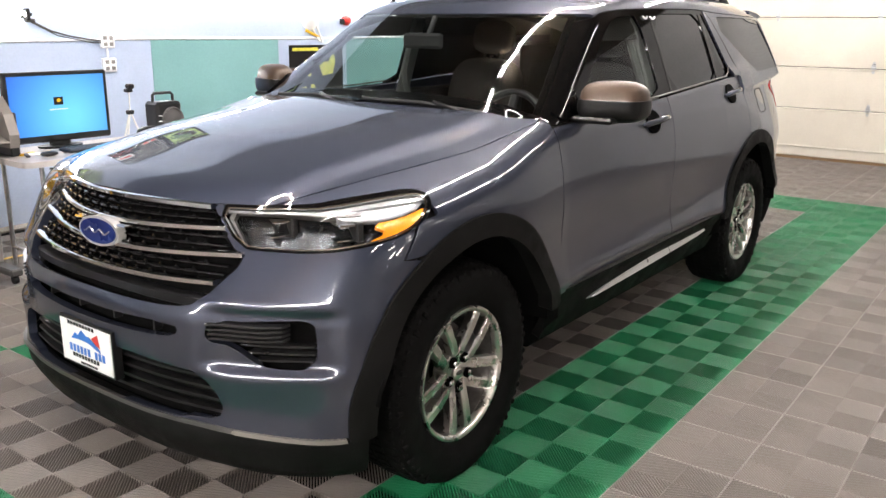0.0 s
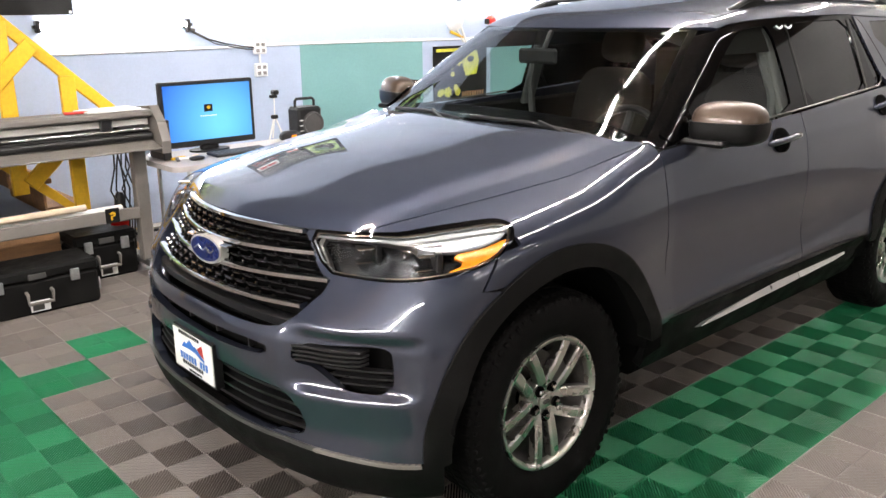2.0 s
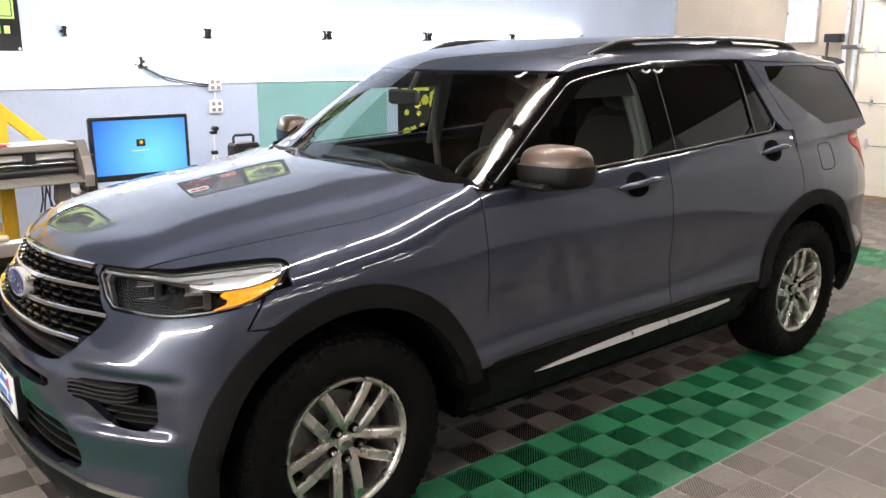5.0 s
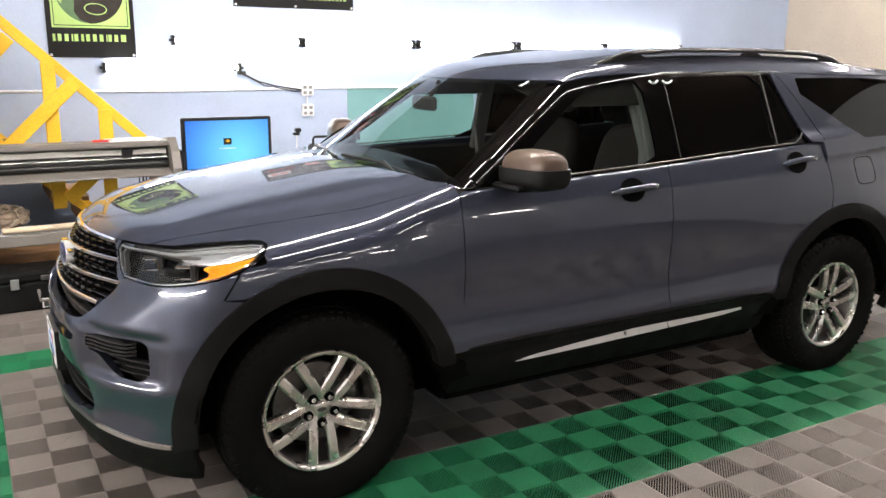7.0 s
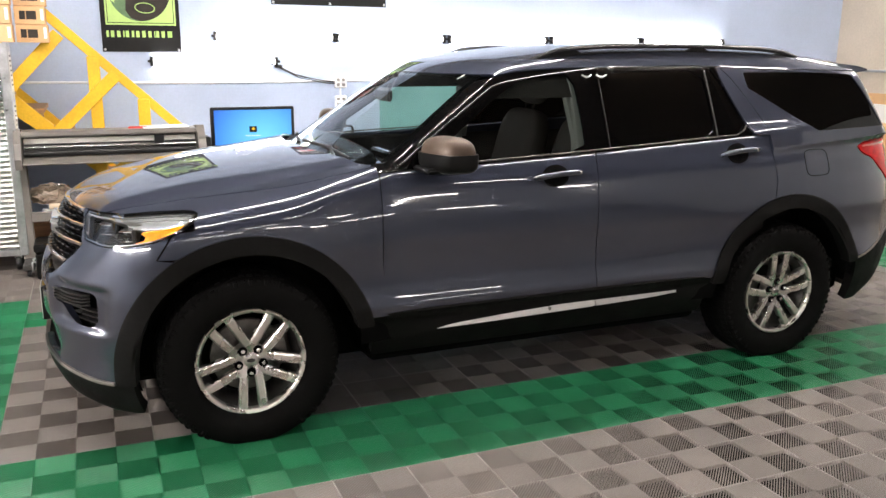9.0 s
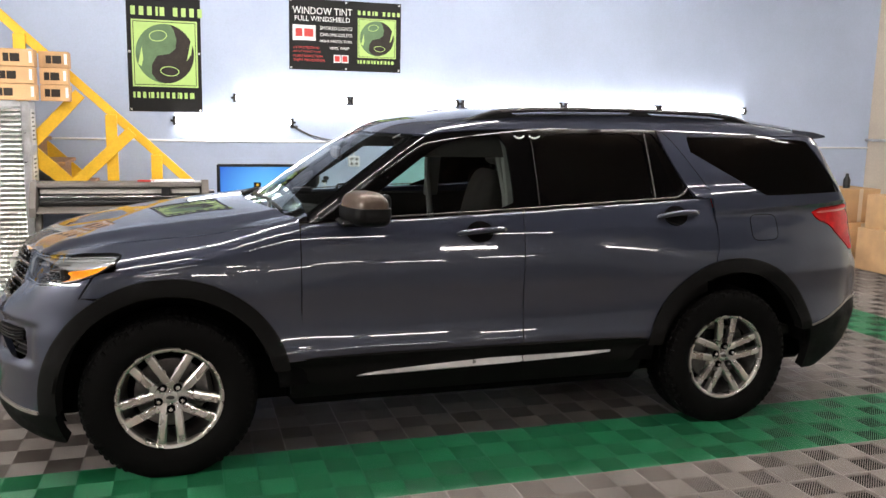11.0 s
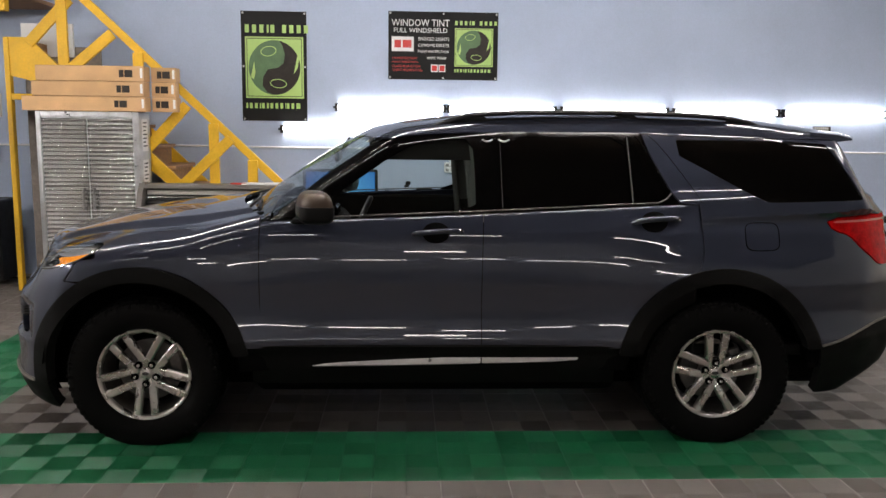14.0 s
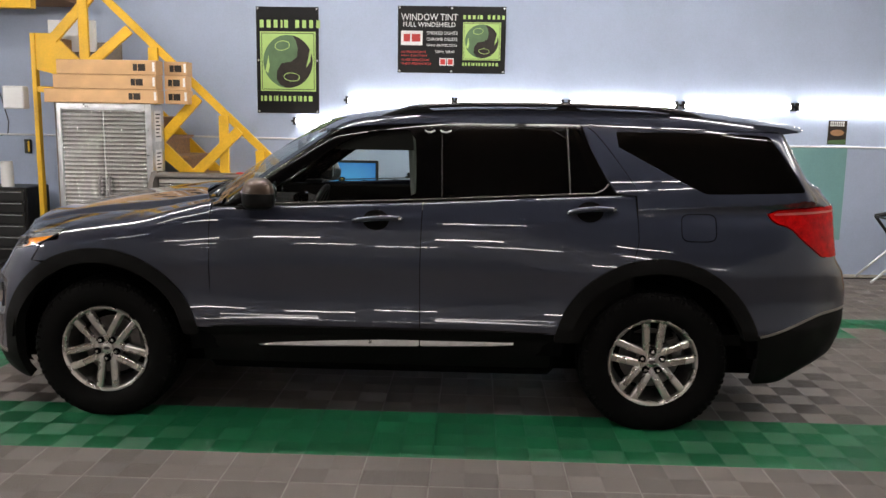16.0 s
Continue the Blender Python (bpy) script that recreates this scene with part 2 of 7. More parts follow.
# out of view; its dark colour stands for shade mirrored in the windscreen
setting(Geo().box((WEST_X - 0.2, 0.95, CEIL_Z + 0.10), (END_X + 0.2, WALL_Y + 0.2, CEIL_Z + 0.25), 0.01).ob("ceiling_loft", UNLIT_GREY), "unseen ceiling behind a timber edge, coloured dark grey as if unlit", "ceiling")
DOOR_Y0, DOOR_Y1, DOOR_H = -1.35, 1.45, 2.80
e = Geo()
e.box((END_X, DOOR_Y1, -0.018), (END_X + 0.2, WALL_Y, CEIL_Z), 0.004)
e.box((END_X, DOOR_Y0, DOOR_H), (END_X + 0.2, DOOR_Y1, CEIL_Z), 0.004)
setting(Geo().box((END_X, SOUTH_Y, -0.018), (END_X + 0.2, DOOR_Y0, CEIL_Z), 0.004).ob("wall_east_south", GREYWALL), "plain grey shop wall", "wall")
setting(e.ob("wall_east", BEIGE), "beige block wall round the garage door", "wall")


# ---- the car's outer form: implicit skins, x to the rear, a = half-width, z up ----
def spl(xs, ys):
    """A smooth curve through the knots, flat beyond its ends."""
    xs, ys = np.array(xs, float), np.array(ys, float)
    d = np.diff(ys) / np.diff(xs)
    m = np.zeros(len(xs))
    m[0], m[-1] = d[0], d[-1]
    for i in range(1, len(xs) - 1):
        m[i] = 0.0 if d[i - 1] * d[i] <= 0 else 2 * d[i - 1] * d[i] / (d[i - 1] + d[i])

    def f(x):
        x = np.clip(np.asarray(x, float), xs[0], xs[-1])
        i = np.clip(np.searchsorted(xs, x) - 1, 0, len(xs) - 2)
        h = xs[i + 1] - xs[i]
        t = (x - xs[i]) / h
        return (ys[i] * (2 * t ** 3 - 3 * t ** 2 + 1) + m[i] * h * (t ** 3 - 2 * t ** 2 + t)
                + ys[i + 1] * (3 * t ** 2 - 2 * t ** 3) + m[i + 1] * h * (t ** 3 - t ** 2))
    return f


def smax(p, q, k):
    h = np.maximum(k - np.abs(p - q), 0) / k
    return np.maximum(p, q) + h * h * k / 4


def step(e0, e1, x):
    t = np.clip((x - e0) / (e1 - e0), 0, 1)
    return t * t * (3 - 2 * t)


AXLE_F, AXLE_R, HUB_Z, ARCH_Z = -1.5125, 1.5125, 0.38, 0.40
door_line = spl([0.15, 0.30, 0.40, 0.48, 0.54, 0.570, 0.580, 0.60, 0.63, 0.66, 0.69, 0.74, 0.80, 0.88, 0.98, 1.07, 1.13, 1.17, 1.22, 1.27, 1.45],
                [0.84, 0.90, 0.922, 0.938, 0.9445, 0.9468, 0.9464, 0.9412, 0.9352, 0.9307, 0.9277, 0.9258, 0.928, 0.9345, 0.931, 0.918, 0.905, 0.890, 0.870, 0.852, 0.80])
front_taper = spl([-2.4, -2.1, -1.9, -1.6, -1.25, -0.85], [0.080, 0.030, 0.004, -0.016, -0.018, 0.0])
rear_taper = spl([1.6, 1.9, 2.1, 2.3, 2.5, 2.65], [0.0, 0.011, 0.030, 0.074, 0.178, 0.26])
high_taper = spl([1.0, 1.3, 1.6, 1.9, 2.3], [0.0, 0.012, 0.024, 0.036, 0.036])
nose_lean = spl([0.10, 0.17, 0.24, 0.34, 0.45, 0.60, 0.70, 0.78, 0.90, 1.00, 1.06, 1.12, 1.2],
                [0.30, 0.14, 0.05, 0.01, 0.02, 0.012, 0.015, 0.04, 0.055, 0.075, 0.10, 0.17, 0.32])
tail_lean = spl([0.20, 0.30, 0.42, 0.60, 0.72, 0.85, 0.95, 1.10, 1.22, 1.30], [0.42, 0.26, 0.06, 0.005, 0.0, 0.025, 0.08, 0.10, 0.11, 0.18])
hood_mid = spl([-2.5, -2.30, -2.22, -2.10, -1.95, -1.70, -1.37, -1.16, -1.0, -0.92, -0.7], [0.98, 1.02, 1.043, 1.078, 1.115, 1.168, 1.214, 1.238, 1.252, 1.266, 1.45])
belt_z = spl([-1.1, -0.55, 0.19, 0.97, 1.3, 2.5], [1.178, 1.200, 1.231, 1.271, 1.286, 1.314])


def side_w(x, z):
    w = door_line(z) - front_taper(x) - rear_taper(x) - high_taper(x) * step(0.85, 1.15, z)
    for ax in (AXLE_F, AXLE_R):
        r = np.hypot(x - ax, z - ARCH_Z)
        w = w + 0.024 * np.exp(-(np.maximum(r - 0.46, 0) / 0.30) ** 2)
    return w


def hood_h(x, a):
    dome = step(0.62, 0.51, a - 0.12 * step(-2.3, -1.0, x))
    h = hood_mid(x) - 0.072 * (1 - 0.5 * step(-1.35, -0.90, x)) * (a / 0.75) ** 2.4 + 0.016 * dome - 0.008
    return h


def nose_x(a, z):
    sculpt = 0.012 * step(0.45, 0.62, a) - 0.034 * step(0.548, 0.590, z) * step(0.770, 0.728, z) * step(0.46, 0.58, a) * step(0.90, 0.83, a)
    swept = step(0.72, 0.98, z) * (0.045 + 0.090 * step(0.0, 0.62, a) - 0.075 * step(0.60, 0.86, a))
    return -2.375 + 0.30 * (a / 0.9) ** 3 + nose_lean(z) + swept - sculpt


def low_skin(x, y, z):
    """Below the windows; negative inside."""
    a = np.abs(y)
    f = smax(a - side_w(x, z), (z - hood_h(x, a)) * 0.97, 0.065)
    f = smax(f, (nose_x(a, z) - x) * 0.92, 0.10)
    tail = 2.675 - 0.17 * (a / 0.9) ** 4 - tail_lean(z)
    return smax(f, (x - tail) * 0.95, 0.09)


screen_z = spl([-1.30, -1.149, -1.013, -0.773, -0.534, -0.30, 0.0], [1.055, 1.168, 1.263, 1.431, 1.579, 1.70, 1.83])
roof_mid = spl([-0.6, -0.3, 0.0, 0.4, 0.9, 1.5, 2.0, 2.4], [1.605, 1.684, 1.730, 1.766, 1.780, 1.768, 1.722, 1.664])


def top_skin(x, y, z):
    """Windscreen, side glass and roof; negative inside."""
    a = np.abs(y)
    f = a - (0.850 - 0.340 * (z - 1.24) - 0.12 * np.clip(z - 1.24, 0, 1) ** 2 - 0.02 * step(1.4, 2.3, x))
    f = smax(f, z - (roof_mid(x) - 0.07 * (a / 0.7) ** 3.4), 0.05)
    f = smax(f, (z - screen_z(x - (0.20 + 0.07 * step(1.15, 1.60, z)) * (a / 0.75) ** 2)) * 0.83, 0.02)
    rear = 2.30 + (1.61 - z) * 0.60 - 0.16 * (a / 0.8) ** 3
    return smax(f, (x - rear) * 0.86, 0.04)


def cast(skin, origin, way, d0, d1, steps=40):
    """Where rays meet the skin going inwards: from outside at d0 to inside at d1."""
    lo, hi = np.full(len(origin), float(d0)), np.full(len(origin), float(d1))
    for _ in range(steps):
        mid = (lo + hi) / 2
        p = origin + way * mid[:, None]
        out = skin(p[:, 0], p[:, 1], p[:, 2]) > 0
        lo, hi = np.where(out, mid, lo), np.where(out, hi, mid)
    return origin + way * ((lo + hi) / 2)[:, None]



def low_belt(x, y, z):
    return smax(low_skin(x, y, z), (z - belt_z(x) - 0.012) * 0.9, 0.03)


def whole_skin(x, y, z):
    p, q = low_belt(x, y, z), np.maximum(top_skin(x, y, z), belt_z(x) - 0.06 - z)
    h = np.maximum(0.07 - np.abs(p - q), 0) / 0.07
    return np.minimum(p, q) - h * h * 0.07 / 4


def normals(skin, p):
    e = 0.004
    n = np.stack([skin(p[:, 0] + dx, p[:, 1] + dy, p[:, 2] + dz) - skin(p[:, 0] - dx, p[:, 1] - dy, p[:, 2] - dz)
                  for dx, dy, dz in ((e, 0, 0), (0, e, 0), (0, 0, e))], 1)
    return n / np.maximum(np.linalg.norm(n, axis=1), 1e-9)[:, None]


def inside(poly, soft=0):
    """Signed distance to an outline, positive inside; soft rounds its corners."""
    pts = np.array(poly, float)
    for _ in range(soft):
        nxt = np.roll(pts, -1, 0)
        pts = np.stack([pts * 0.75 + nxt * 0.25, pts * 0.25 + nxt * 0.75], 1).reshape(-1, 2)

    def f(u, v):
        best, odd = np.full(u.shape, 1e9), np.zeros(u.shape, bool)
        for i in range(len(pts)):
            (ax, ay), (bx, by) = pts[i], pts[(i + 1) % len(pts)]
            ex, ey = bx - ax, by - ay
            t = np.clip(((u - ax) * ex + (v - ay) * ey) / max(ex * ex + ey * ey, 1e-12), 0, 1)
            best = np.minimum(best, np.hypot(u - ax - t * ex, v - ay - t * ey))
            if ay != by:
                odd ^= ((ay > v) != (by > v)) & (u < (bx - ax) * (v - ay) / (by - ay) + ax)
        return np.where(odd, best, -best)
    return f


def side_rays(xs, hs, z0=0.80):
    """Rays from outside to the car's long axis, by x and by the height at which they cross half-width 0.95; the near side."""
    x, h = np.meshgrid(xs, hs, indexing="ij")
    ang = np.arctan2(h - z0, 0.95)
    way = np.stack([np.zeros(x.size), np.cos(ang).ravel(), -np.sin(ang).ravel()], 1)
    o = np.stack([x.ravel(), np.zeros(x.size), np.full(x.size, z0)], 1) - way * 1.6
    return o, way, x.shape


def end_rays(degs, zs, xc, sign):
    """Rays from outside to an upright axis at xc; 0 degrees is straight ahead (sign -1) or behind (1)."""
    a, z = np.meshgrid(np.radians(degs), zs, indexing="ij")
    way = np.stack([-sign * np.cos(a).ravel(), np.sin(a).ravel(), np.zeros(a.size)], 1)
    o = np.stack([np.full(a.size, xc), np.zeros(a.size), z.ravel()], 1) - way * 1.6
    return o, way, a.shape


def top_rays(xs, ys):
    x, y = np.meshgrid(xs, ys, indexing="ij")
    o = np.stack([x.ravel(), y.ravel(), np.full(x.size, 2.2)], 1)
    return o, np.tile((0.0, 0.0, -1.0), (x.size, 1)), x.shape


def screen_rays(ys, ss, tilt=57.0, sign=1, foot=(-1.30, 1.06)):
    """Rays square to a sloping pane: ys across, ss up the slope."""
    y, s = np.meshgrid(ys, ss, indexing="ij")
    t = radians(tilt)
    up = np.array([sign * math.sin(t), 0, math.cos(t)])
    way = np.array([sign * math.cos(t), 0, -math.sin(t)])
    o = np.array([foot[0], 0, foot[1]]) + s.ravel()[:, None] * up - way * 0.6
    o[:, 1] = y.ravel()
    return o, np.tile(way, (y.size, 1)), y.shape


def panel(rays, skin, keep, lift=0.0, rim=0.014, reach=1.6, flip=False):
    """A piece of a skin, cut out where keep(points) > 0, with edges turned inwards. Returns a Geo."""
    o, way, (nu, nv) = rays
    p = cast(skin, o, way, 0.0, reach)
    n = normals(skin, p)
    g = keep(p)
    p = p + n * lift
    G = g.reshape(nu, nv)
    vid, V, N = -np.ones((nu, nv), int), [], []
    ins = G > 0
    order = np.argwhere(ins)
    for k, (i, j) in enumerate(order):
        vid[i, j] = k
    flat = order[:, 0] * nv + order[:, 1]
    V, N = list(p[flat]), list(n[flat])
    F, cutv = [], {}
    P3, N3 = p.reshape(nu, nv, 3), n.reshape(nu, nv, 3)

    def cut(a, b):
        key = (a, b) if a < b else (b, a)
        if key not in cutv:
            ga, gb = G[a], G[b]
            t = ga / (ga - gb)
            cutv[key] = len(V)
            V.append(P3[a] * (1 - t) + P3[b] * t)
            N.append(N3[a] * (1 - t) + N3[b] * t)
        return cutv[key]
    cnt = ins[:-1, :-1].astype(int) + ins[1:, :-1] + ins[1:, 1:] + ins[:-1, 1:]
    for i, j in np.argwhere(cnt > 0):
        ring = [(i, j), (i + 1, j), (i + 1, j + 1), (i, j + 1)]
        if cnt[i, j] == 4:
            F.append([vid[c] for c in ring])
            continue
        out = []
        for k in range(4):
            a, b = ring[k], ring[(k + 1) % 4]
            if ins[a]:
                out.append(vid[a])
            if ins[a] != ins[b]:
                out.append(cut(a, b))
        if len(out) >= 3:
            F.append(out)
    geo = Geo()
    if not F:
        return geo
    V, N = np.array(V), np.array(N)
    # which way the faces look
    f0 = F[len(F) // 2]
    fn = np.cross(V[f0[1]] - V[f0[0]], V[f0[2]] - V[f0[0]])
    if np.dot(fn, N[f0[0]]) < 0:
        F = [f[::-1] for f in F]
    geo.v, geo.f = [tuple(q) for q in V], [tuple(int(q) for q in f) for f in F]
    if rim:
        seen = {}
        for f in geo.f:
            for k in range(len(f)):
                a, b = f[k], f[(k + 1) % len(f)]
                seen[a, b] = 1
        edge = [(a, b) for a, b in seen if (b, a) not in seen]
        mid, deep = {}, {}
        ids = sorted({q for ab in edge for q in ab})
        for q in ids:
            deep[q] = len(geo.v)
            geo.v.append(tuple(V[q] - N[q] * rim))
        for a, b in edge:
            geo.f.append((b, a, deep[a], deep[b]))
    if flip:
        geo.v = [(x, -y, z) for x, y, z in geo.v]
        geo.f = [f[::-1] for f in geo.f]
    return geo


def both(geo):
    m = Geo()
    m.v = [(x, -y, z) for x, y, z in geo.v]
    m.f = [f[::-1] for f in geo.f]
    return geo, m


def lin(a, b, s):
    return np.linspace(a, b, max(int(round(abs(b - a) / s)), 2) + 1)


# ---- car materials ----
PAINT = bpy.data.materials.new("slate_blue_metallic_paint")
PAINT.use_nodes = True
_n, _l = PAINT.node_tree.nodes, PAINT.node_tree.links
_b = _n["Principled BSDF"]
_fl = _n.new("ShaderNodeTexVoronoi")
_fl.inputs["Scale"].default_value = 900.0
_co = _n.new("ShaderNodeTexCoord")
_l.new(_co.outputs["Object"], _fl.inputs["Vector"])
_rp = _n.new("ShaderNodeMapRange")
_rp.inputs["To Min"].default_value, _rp.inputs["To Max"].default_value = 0.36, 0.48
_l.new(_fl.outputs["Distance"], _rp.inputs["Value"])
_l.new(_rp.outputs["Result"], _b.inputs["Roughness"])
_b.inputs["Base Color"].default_value = (0.0300, 0.0355, 0.0555, 1)
_b.inputs["Metallic"].default_value = 0.55
_b.inputs["Specular IOR Level"].default_value = 0.1
_b.inputs["Coat Weight"].default_value = 1.0
_b.inputs["Coat Roughness"].default_value = 0.006
_b.inputs["Coat IOR"].default_value = 1.8
GLOSSBLACK = mat("gloss_black_trim", (0.002, 0.002, 0.0022), 0.05, var=0.1, scale=10, spec=0.3)
CLADDING = mat("grained_black_cladding", (0.0062, 0.006, 0.0058), 0.6, var=0.18, scale=9, fine=260, bump=0.25, spec=0.09)
MIRRORBLACK = mat("satin_mirror_black", (0.005, 0.005, 0.005), 0.35, var=0.15, scale=14, fine=160, bump=0.05, spec=0.2)
GAP = mat("dark_gap", (0.004, 0.004, 0.004), 0.9, var=0.1, spec=0.02)
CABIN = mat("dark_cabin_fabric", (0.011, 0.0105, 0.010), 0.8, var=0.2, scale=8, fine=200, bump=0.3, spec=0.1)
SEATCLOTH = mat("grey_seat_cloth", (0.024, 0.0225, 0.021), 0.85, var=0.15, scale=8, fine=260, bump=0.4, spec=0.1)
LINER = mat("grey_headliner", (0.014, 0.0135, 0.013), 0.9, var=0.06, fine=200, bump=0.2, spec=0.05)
TRIMGREY = mat("pale_grey_trim", (0.11, 0.115, 0.108), 0.7, var=0.06, fine=200, bump=0.1, spec=0.2)
SCREENGLASS = glass("windscreen_glass", (0.72, 0.78, 0.76), 1.5)
TINT = glass("tinted_door_glass", (0.82, 0.87, 0.85))
PRIVACY = mat("privacy_glass", (0.0012, 0.0012, 0.0013), 0.01, var=0.1, scale=2, spec=0.6)
LENS = glass("clear_lens", (0.93, 0.95, 0.96), 1.45)
AMBER = mat("amber_reflector", (0.95, 0.27, 0.008), 0.22, var=0.15, scale=40, fine=120, bump=0.3, coat=0.8)
RED = mat("red_tail_lens", (0.40, 0.002, 0.003), 0.2, var=0.3, scale=25, spec=0.12)
ALLOY = mat("silver_alloy", (0.70, 0.675, 0.64), 0.28, 1.0, var=0.08, scale=15, fine=200, bump=0.03)
LAMPSILVER = mat("lamp_silver", (0.38, 0.385, 0.39), 0.2, 0.55, var=0.04, scale=30)
DULLTRIM = mat("dull_metal_trim", (0.09, 0.086, 0.082), 0.38, 0.8, var=0.1, scale=20)
BRIGHTTRIM = mat("bright_satin_trim", (0.62, 0.61, 0.59), 0.34, 0.7, var=0.06, scale=20)
DISC = mat("brake_disc_steel", (0.20, 0.19, 0.18), 0.4, 0.9, var=0.2, scale=20)
BRONZE = mat("mirror_cap_paint", (0.056, 0.034, 0.020), 0.42, 0.3, var=0.1, scale=8, coat=0.15)
OVALBLUE = mat("badge_blue", (0.008, 0.018, 0.10), 0.3, 0.2, var=0.1, spec=0.3)

car = thing("car", "slate blue metallic sport utility vehicle with black cladding on floor tiles", "car")

# ---- outlines ----
head_out = [(46.5, 1.0245), (52, 0.909), (60, 0.906), (66.4, 0.912), (79.8, 0.943), (86.1, 0.976), (90, 1.01), (93.5, 1.054), (92.5, 1.065), (84, 1.0565), (74.6, 1.0445), (69.6, 1.0345), (58, 1.0285)]
_deg = 0.0095


def front_uv(p):
    """Angle round the nose (scaled to about metres) and height."""
    return np.degrees(np.arctan2(np.abs(p[:, 1]), -(p[:, 0] + 1.75))) * _deg, p[:, 2]


def in_head(p, grow=0.0):
    u, v = front_uv(p)
    return inside([(a * _deg, z) for a, z in head_out], 1)(u, v) + grow


grille_out = [(0, 1.030), (0.25, 1.028), (0.395, 1.020), (0.418, 1.005), (0.498, 0.905), (0.575, 0.890), (0.485, 0.760), (0.40, 0.742), (0.2, 0.738), (0, 0.738)]
grille_out = [(-y, z) for y, z in grille_out[::-1]] + grille_out[1:-1]
fog_out = [(0.52, 0.708), (0.70, 0.722), (0.79, 0.725), (0.808, 0.70), (0.808, 0.578), (0.70, 0.580), (0.655, 0.592), (0.59, 0.640), (0.515, 0.648)]
slot_out = [(-0.43, 0.692), (0, 0.676), (0.43, 0.692), (0.425, 0.655), (0.3, 0.642), (0, 0.630), (-0.3, 0.642), (-0.425, 0.655)]
maw_out = [(-0.45, 0.560), (0.45, 0.560), (0.54, 0.515), (0.58, 0.425), (0.50, 0.40), (0, 0.385), (-0.50, 0.40), (-0.58, 0.425), (-0.54, 0.515)]


def arch_cut(p, r=0.552):
    return np.minimum(np.hypot(p[:, 0] - AXLE_F, p[:, 2] - ARCH_Z), np.hypot(p[:, 0] - AXLE_R, p[:, 2] - ARCH_Z)) - r


hood_y = spl([-2.30, -2.17, -1.958, -1.617, -1.151, -0.95], [0.44, 0.50, 0.637, 0.739, 0.805, 0.83])
hood_lip = spl([0, 0.44, 0.55, 0.66, 0.71, 0.80, 0.88], [1.034, 1.026, 1.0285, 1.0345, 1.0445, 1.0565, 1.065])
GAPW = 0.0025


def hood_keep(p):
    a = np.abs(p[:, 1])
    u, v = front_uv(p)
    g = np.minimum(hood_y(p[:, 0]) - a, v - hood_lip(u) + GAPW * 0.8)
    return np.minimum(g, -1.115 + 0.17 * (a / 0.75) ** 2 - p[:, 0]) - GAPW


def seam_line(p):
    """Positive on the bumper's side of the joint with the fender."""
    u, v = front_uv(p)
    return (82.0 + (v - 0.88) * 40.0 + 60.0 * step(0.88, 0.86, v)) * _deg - u


bump_lo = spl([0, 0.4, 0.65, 0.85], [0.385, 0.385, 0.355, 0.335])


def bumper_keep(p):
    y, z = p[:, 1], p[:, 2]
    u, v = front_uv(p)
    g = np.minimum(-in_head(p, 0.0) + GAPW * 0.5, seam_line(p))
    for out, soft in ((grille_out, 1), (slot_out, 1), (maw_out, 1)):
        g = np.minimum(g, -inside(out, soft)(y, z))
    g = np.minimum(g, -inside(fog_out, 1)(np.abs(y), z))
    g = np.minimum(g, arch_cut(p))
    g = np.minimum(g, hood_lip(u) - v)
    return np.minimum(g, z - bump_lo(u)) - GAPW * 0.8


# ---- body panels ----
panel(end_rays(lin(-96, 96, 1.0), lin(0.30, 1.09, 0.011), -1.75, -1), low_skin, bumper_keep, rim=0.03).ob("bumper", PAINT, car, smooth=40)
panel(top_rays(lin(-2.34, -0.90, 0.016), lin(-0.86, 0.86, 0.016)), low_skin, hood_keep).ob("hood", PAINT, car, smooth=40)


def fender_keep(p):
    u, v = front_uv(p)
    g = np.minimum(np.abs(p[:, 1]) - hood_y(p[:, 0]), -seam_line(p))
    g = np.where((v > 1.0) | (p[:, 0] > -1.7), np.abs(p[:, 1]) - hood_y(p[:, 0]), g)
    g = np.minimum(g, -in_head(p, 0.0) + GAPW * 0.8)
    g = np.minimum(g, arch_cut(p))
    g = np.minimum(g, -0.905 - p[:, 0] + 0.03 * step(0.8, 0.5, p[:, 2]))
    g = np.minimum(g, v - hood_lip(u) + GAPW * 0.8 + 0.5 * step(0.85, 0.95, u) + 0.5 * (v < 1.0))
    return np.minimum(g, p[:, 2] - 0.535) - GAPW


for k, geo in enumerate(both(panel(side_rays(lin(-2.15, -0.86, 0.014), lin(0.50, 1.35, 0.012)), low_skin, fender_keep))):
    geo.ob("fender", PAINT, car, smooth=40)


def door_keep(x0, x1):
    def f(p):
        x, z = p[:, 0], p[:, 2]
        g = np.minimum(x - x0(z), x1(z) - x)
        g = np.minimum(g, arch_cut(p))
        return np.minimum(np.minimum(g, z - 0.535), belt_z(x) - z) - GAPW
    return f


seam_a = spl([0.5, 0.75, 1.1, 1.3], [-0.880, -0.905, -0.905, -0.895])
seam_b = spl([0.5, 0.85, 1.1, 1.3], [0.242, 0.238, 0.242, 0.250])
seam_c = spl([0.5, 0.95, 1.05, 1.35], [1.36, 1.378, 1.40, 1.385])
doors = []
for nm, x0, x1, lo, hi in (("front_door", seam_a, seam_b, -0.93, 0.27), ("rear_door", seam_b, seam_c, 0.22, 1.43)):
    for geo in both(panel(side_rays(lin(lo, hi, 0.014), lin(0.48, 1.36, 0.012)), low_belt, door_keep(x0, x1))):
        doors.append(geo.ob(nm, PAINT, car, smooth=40))

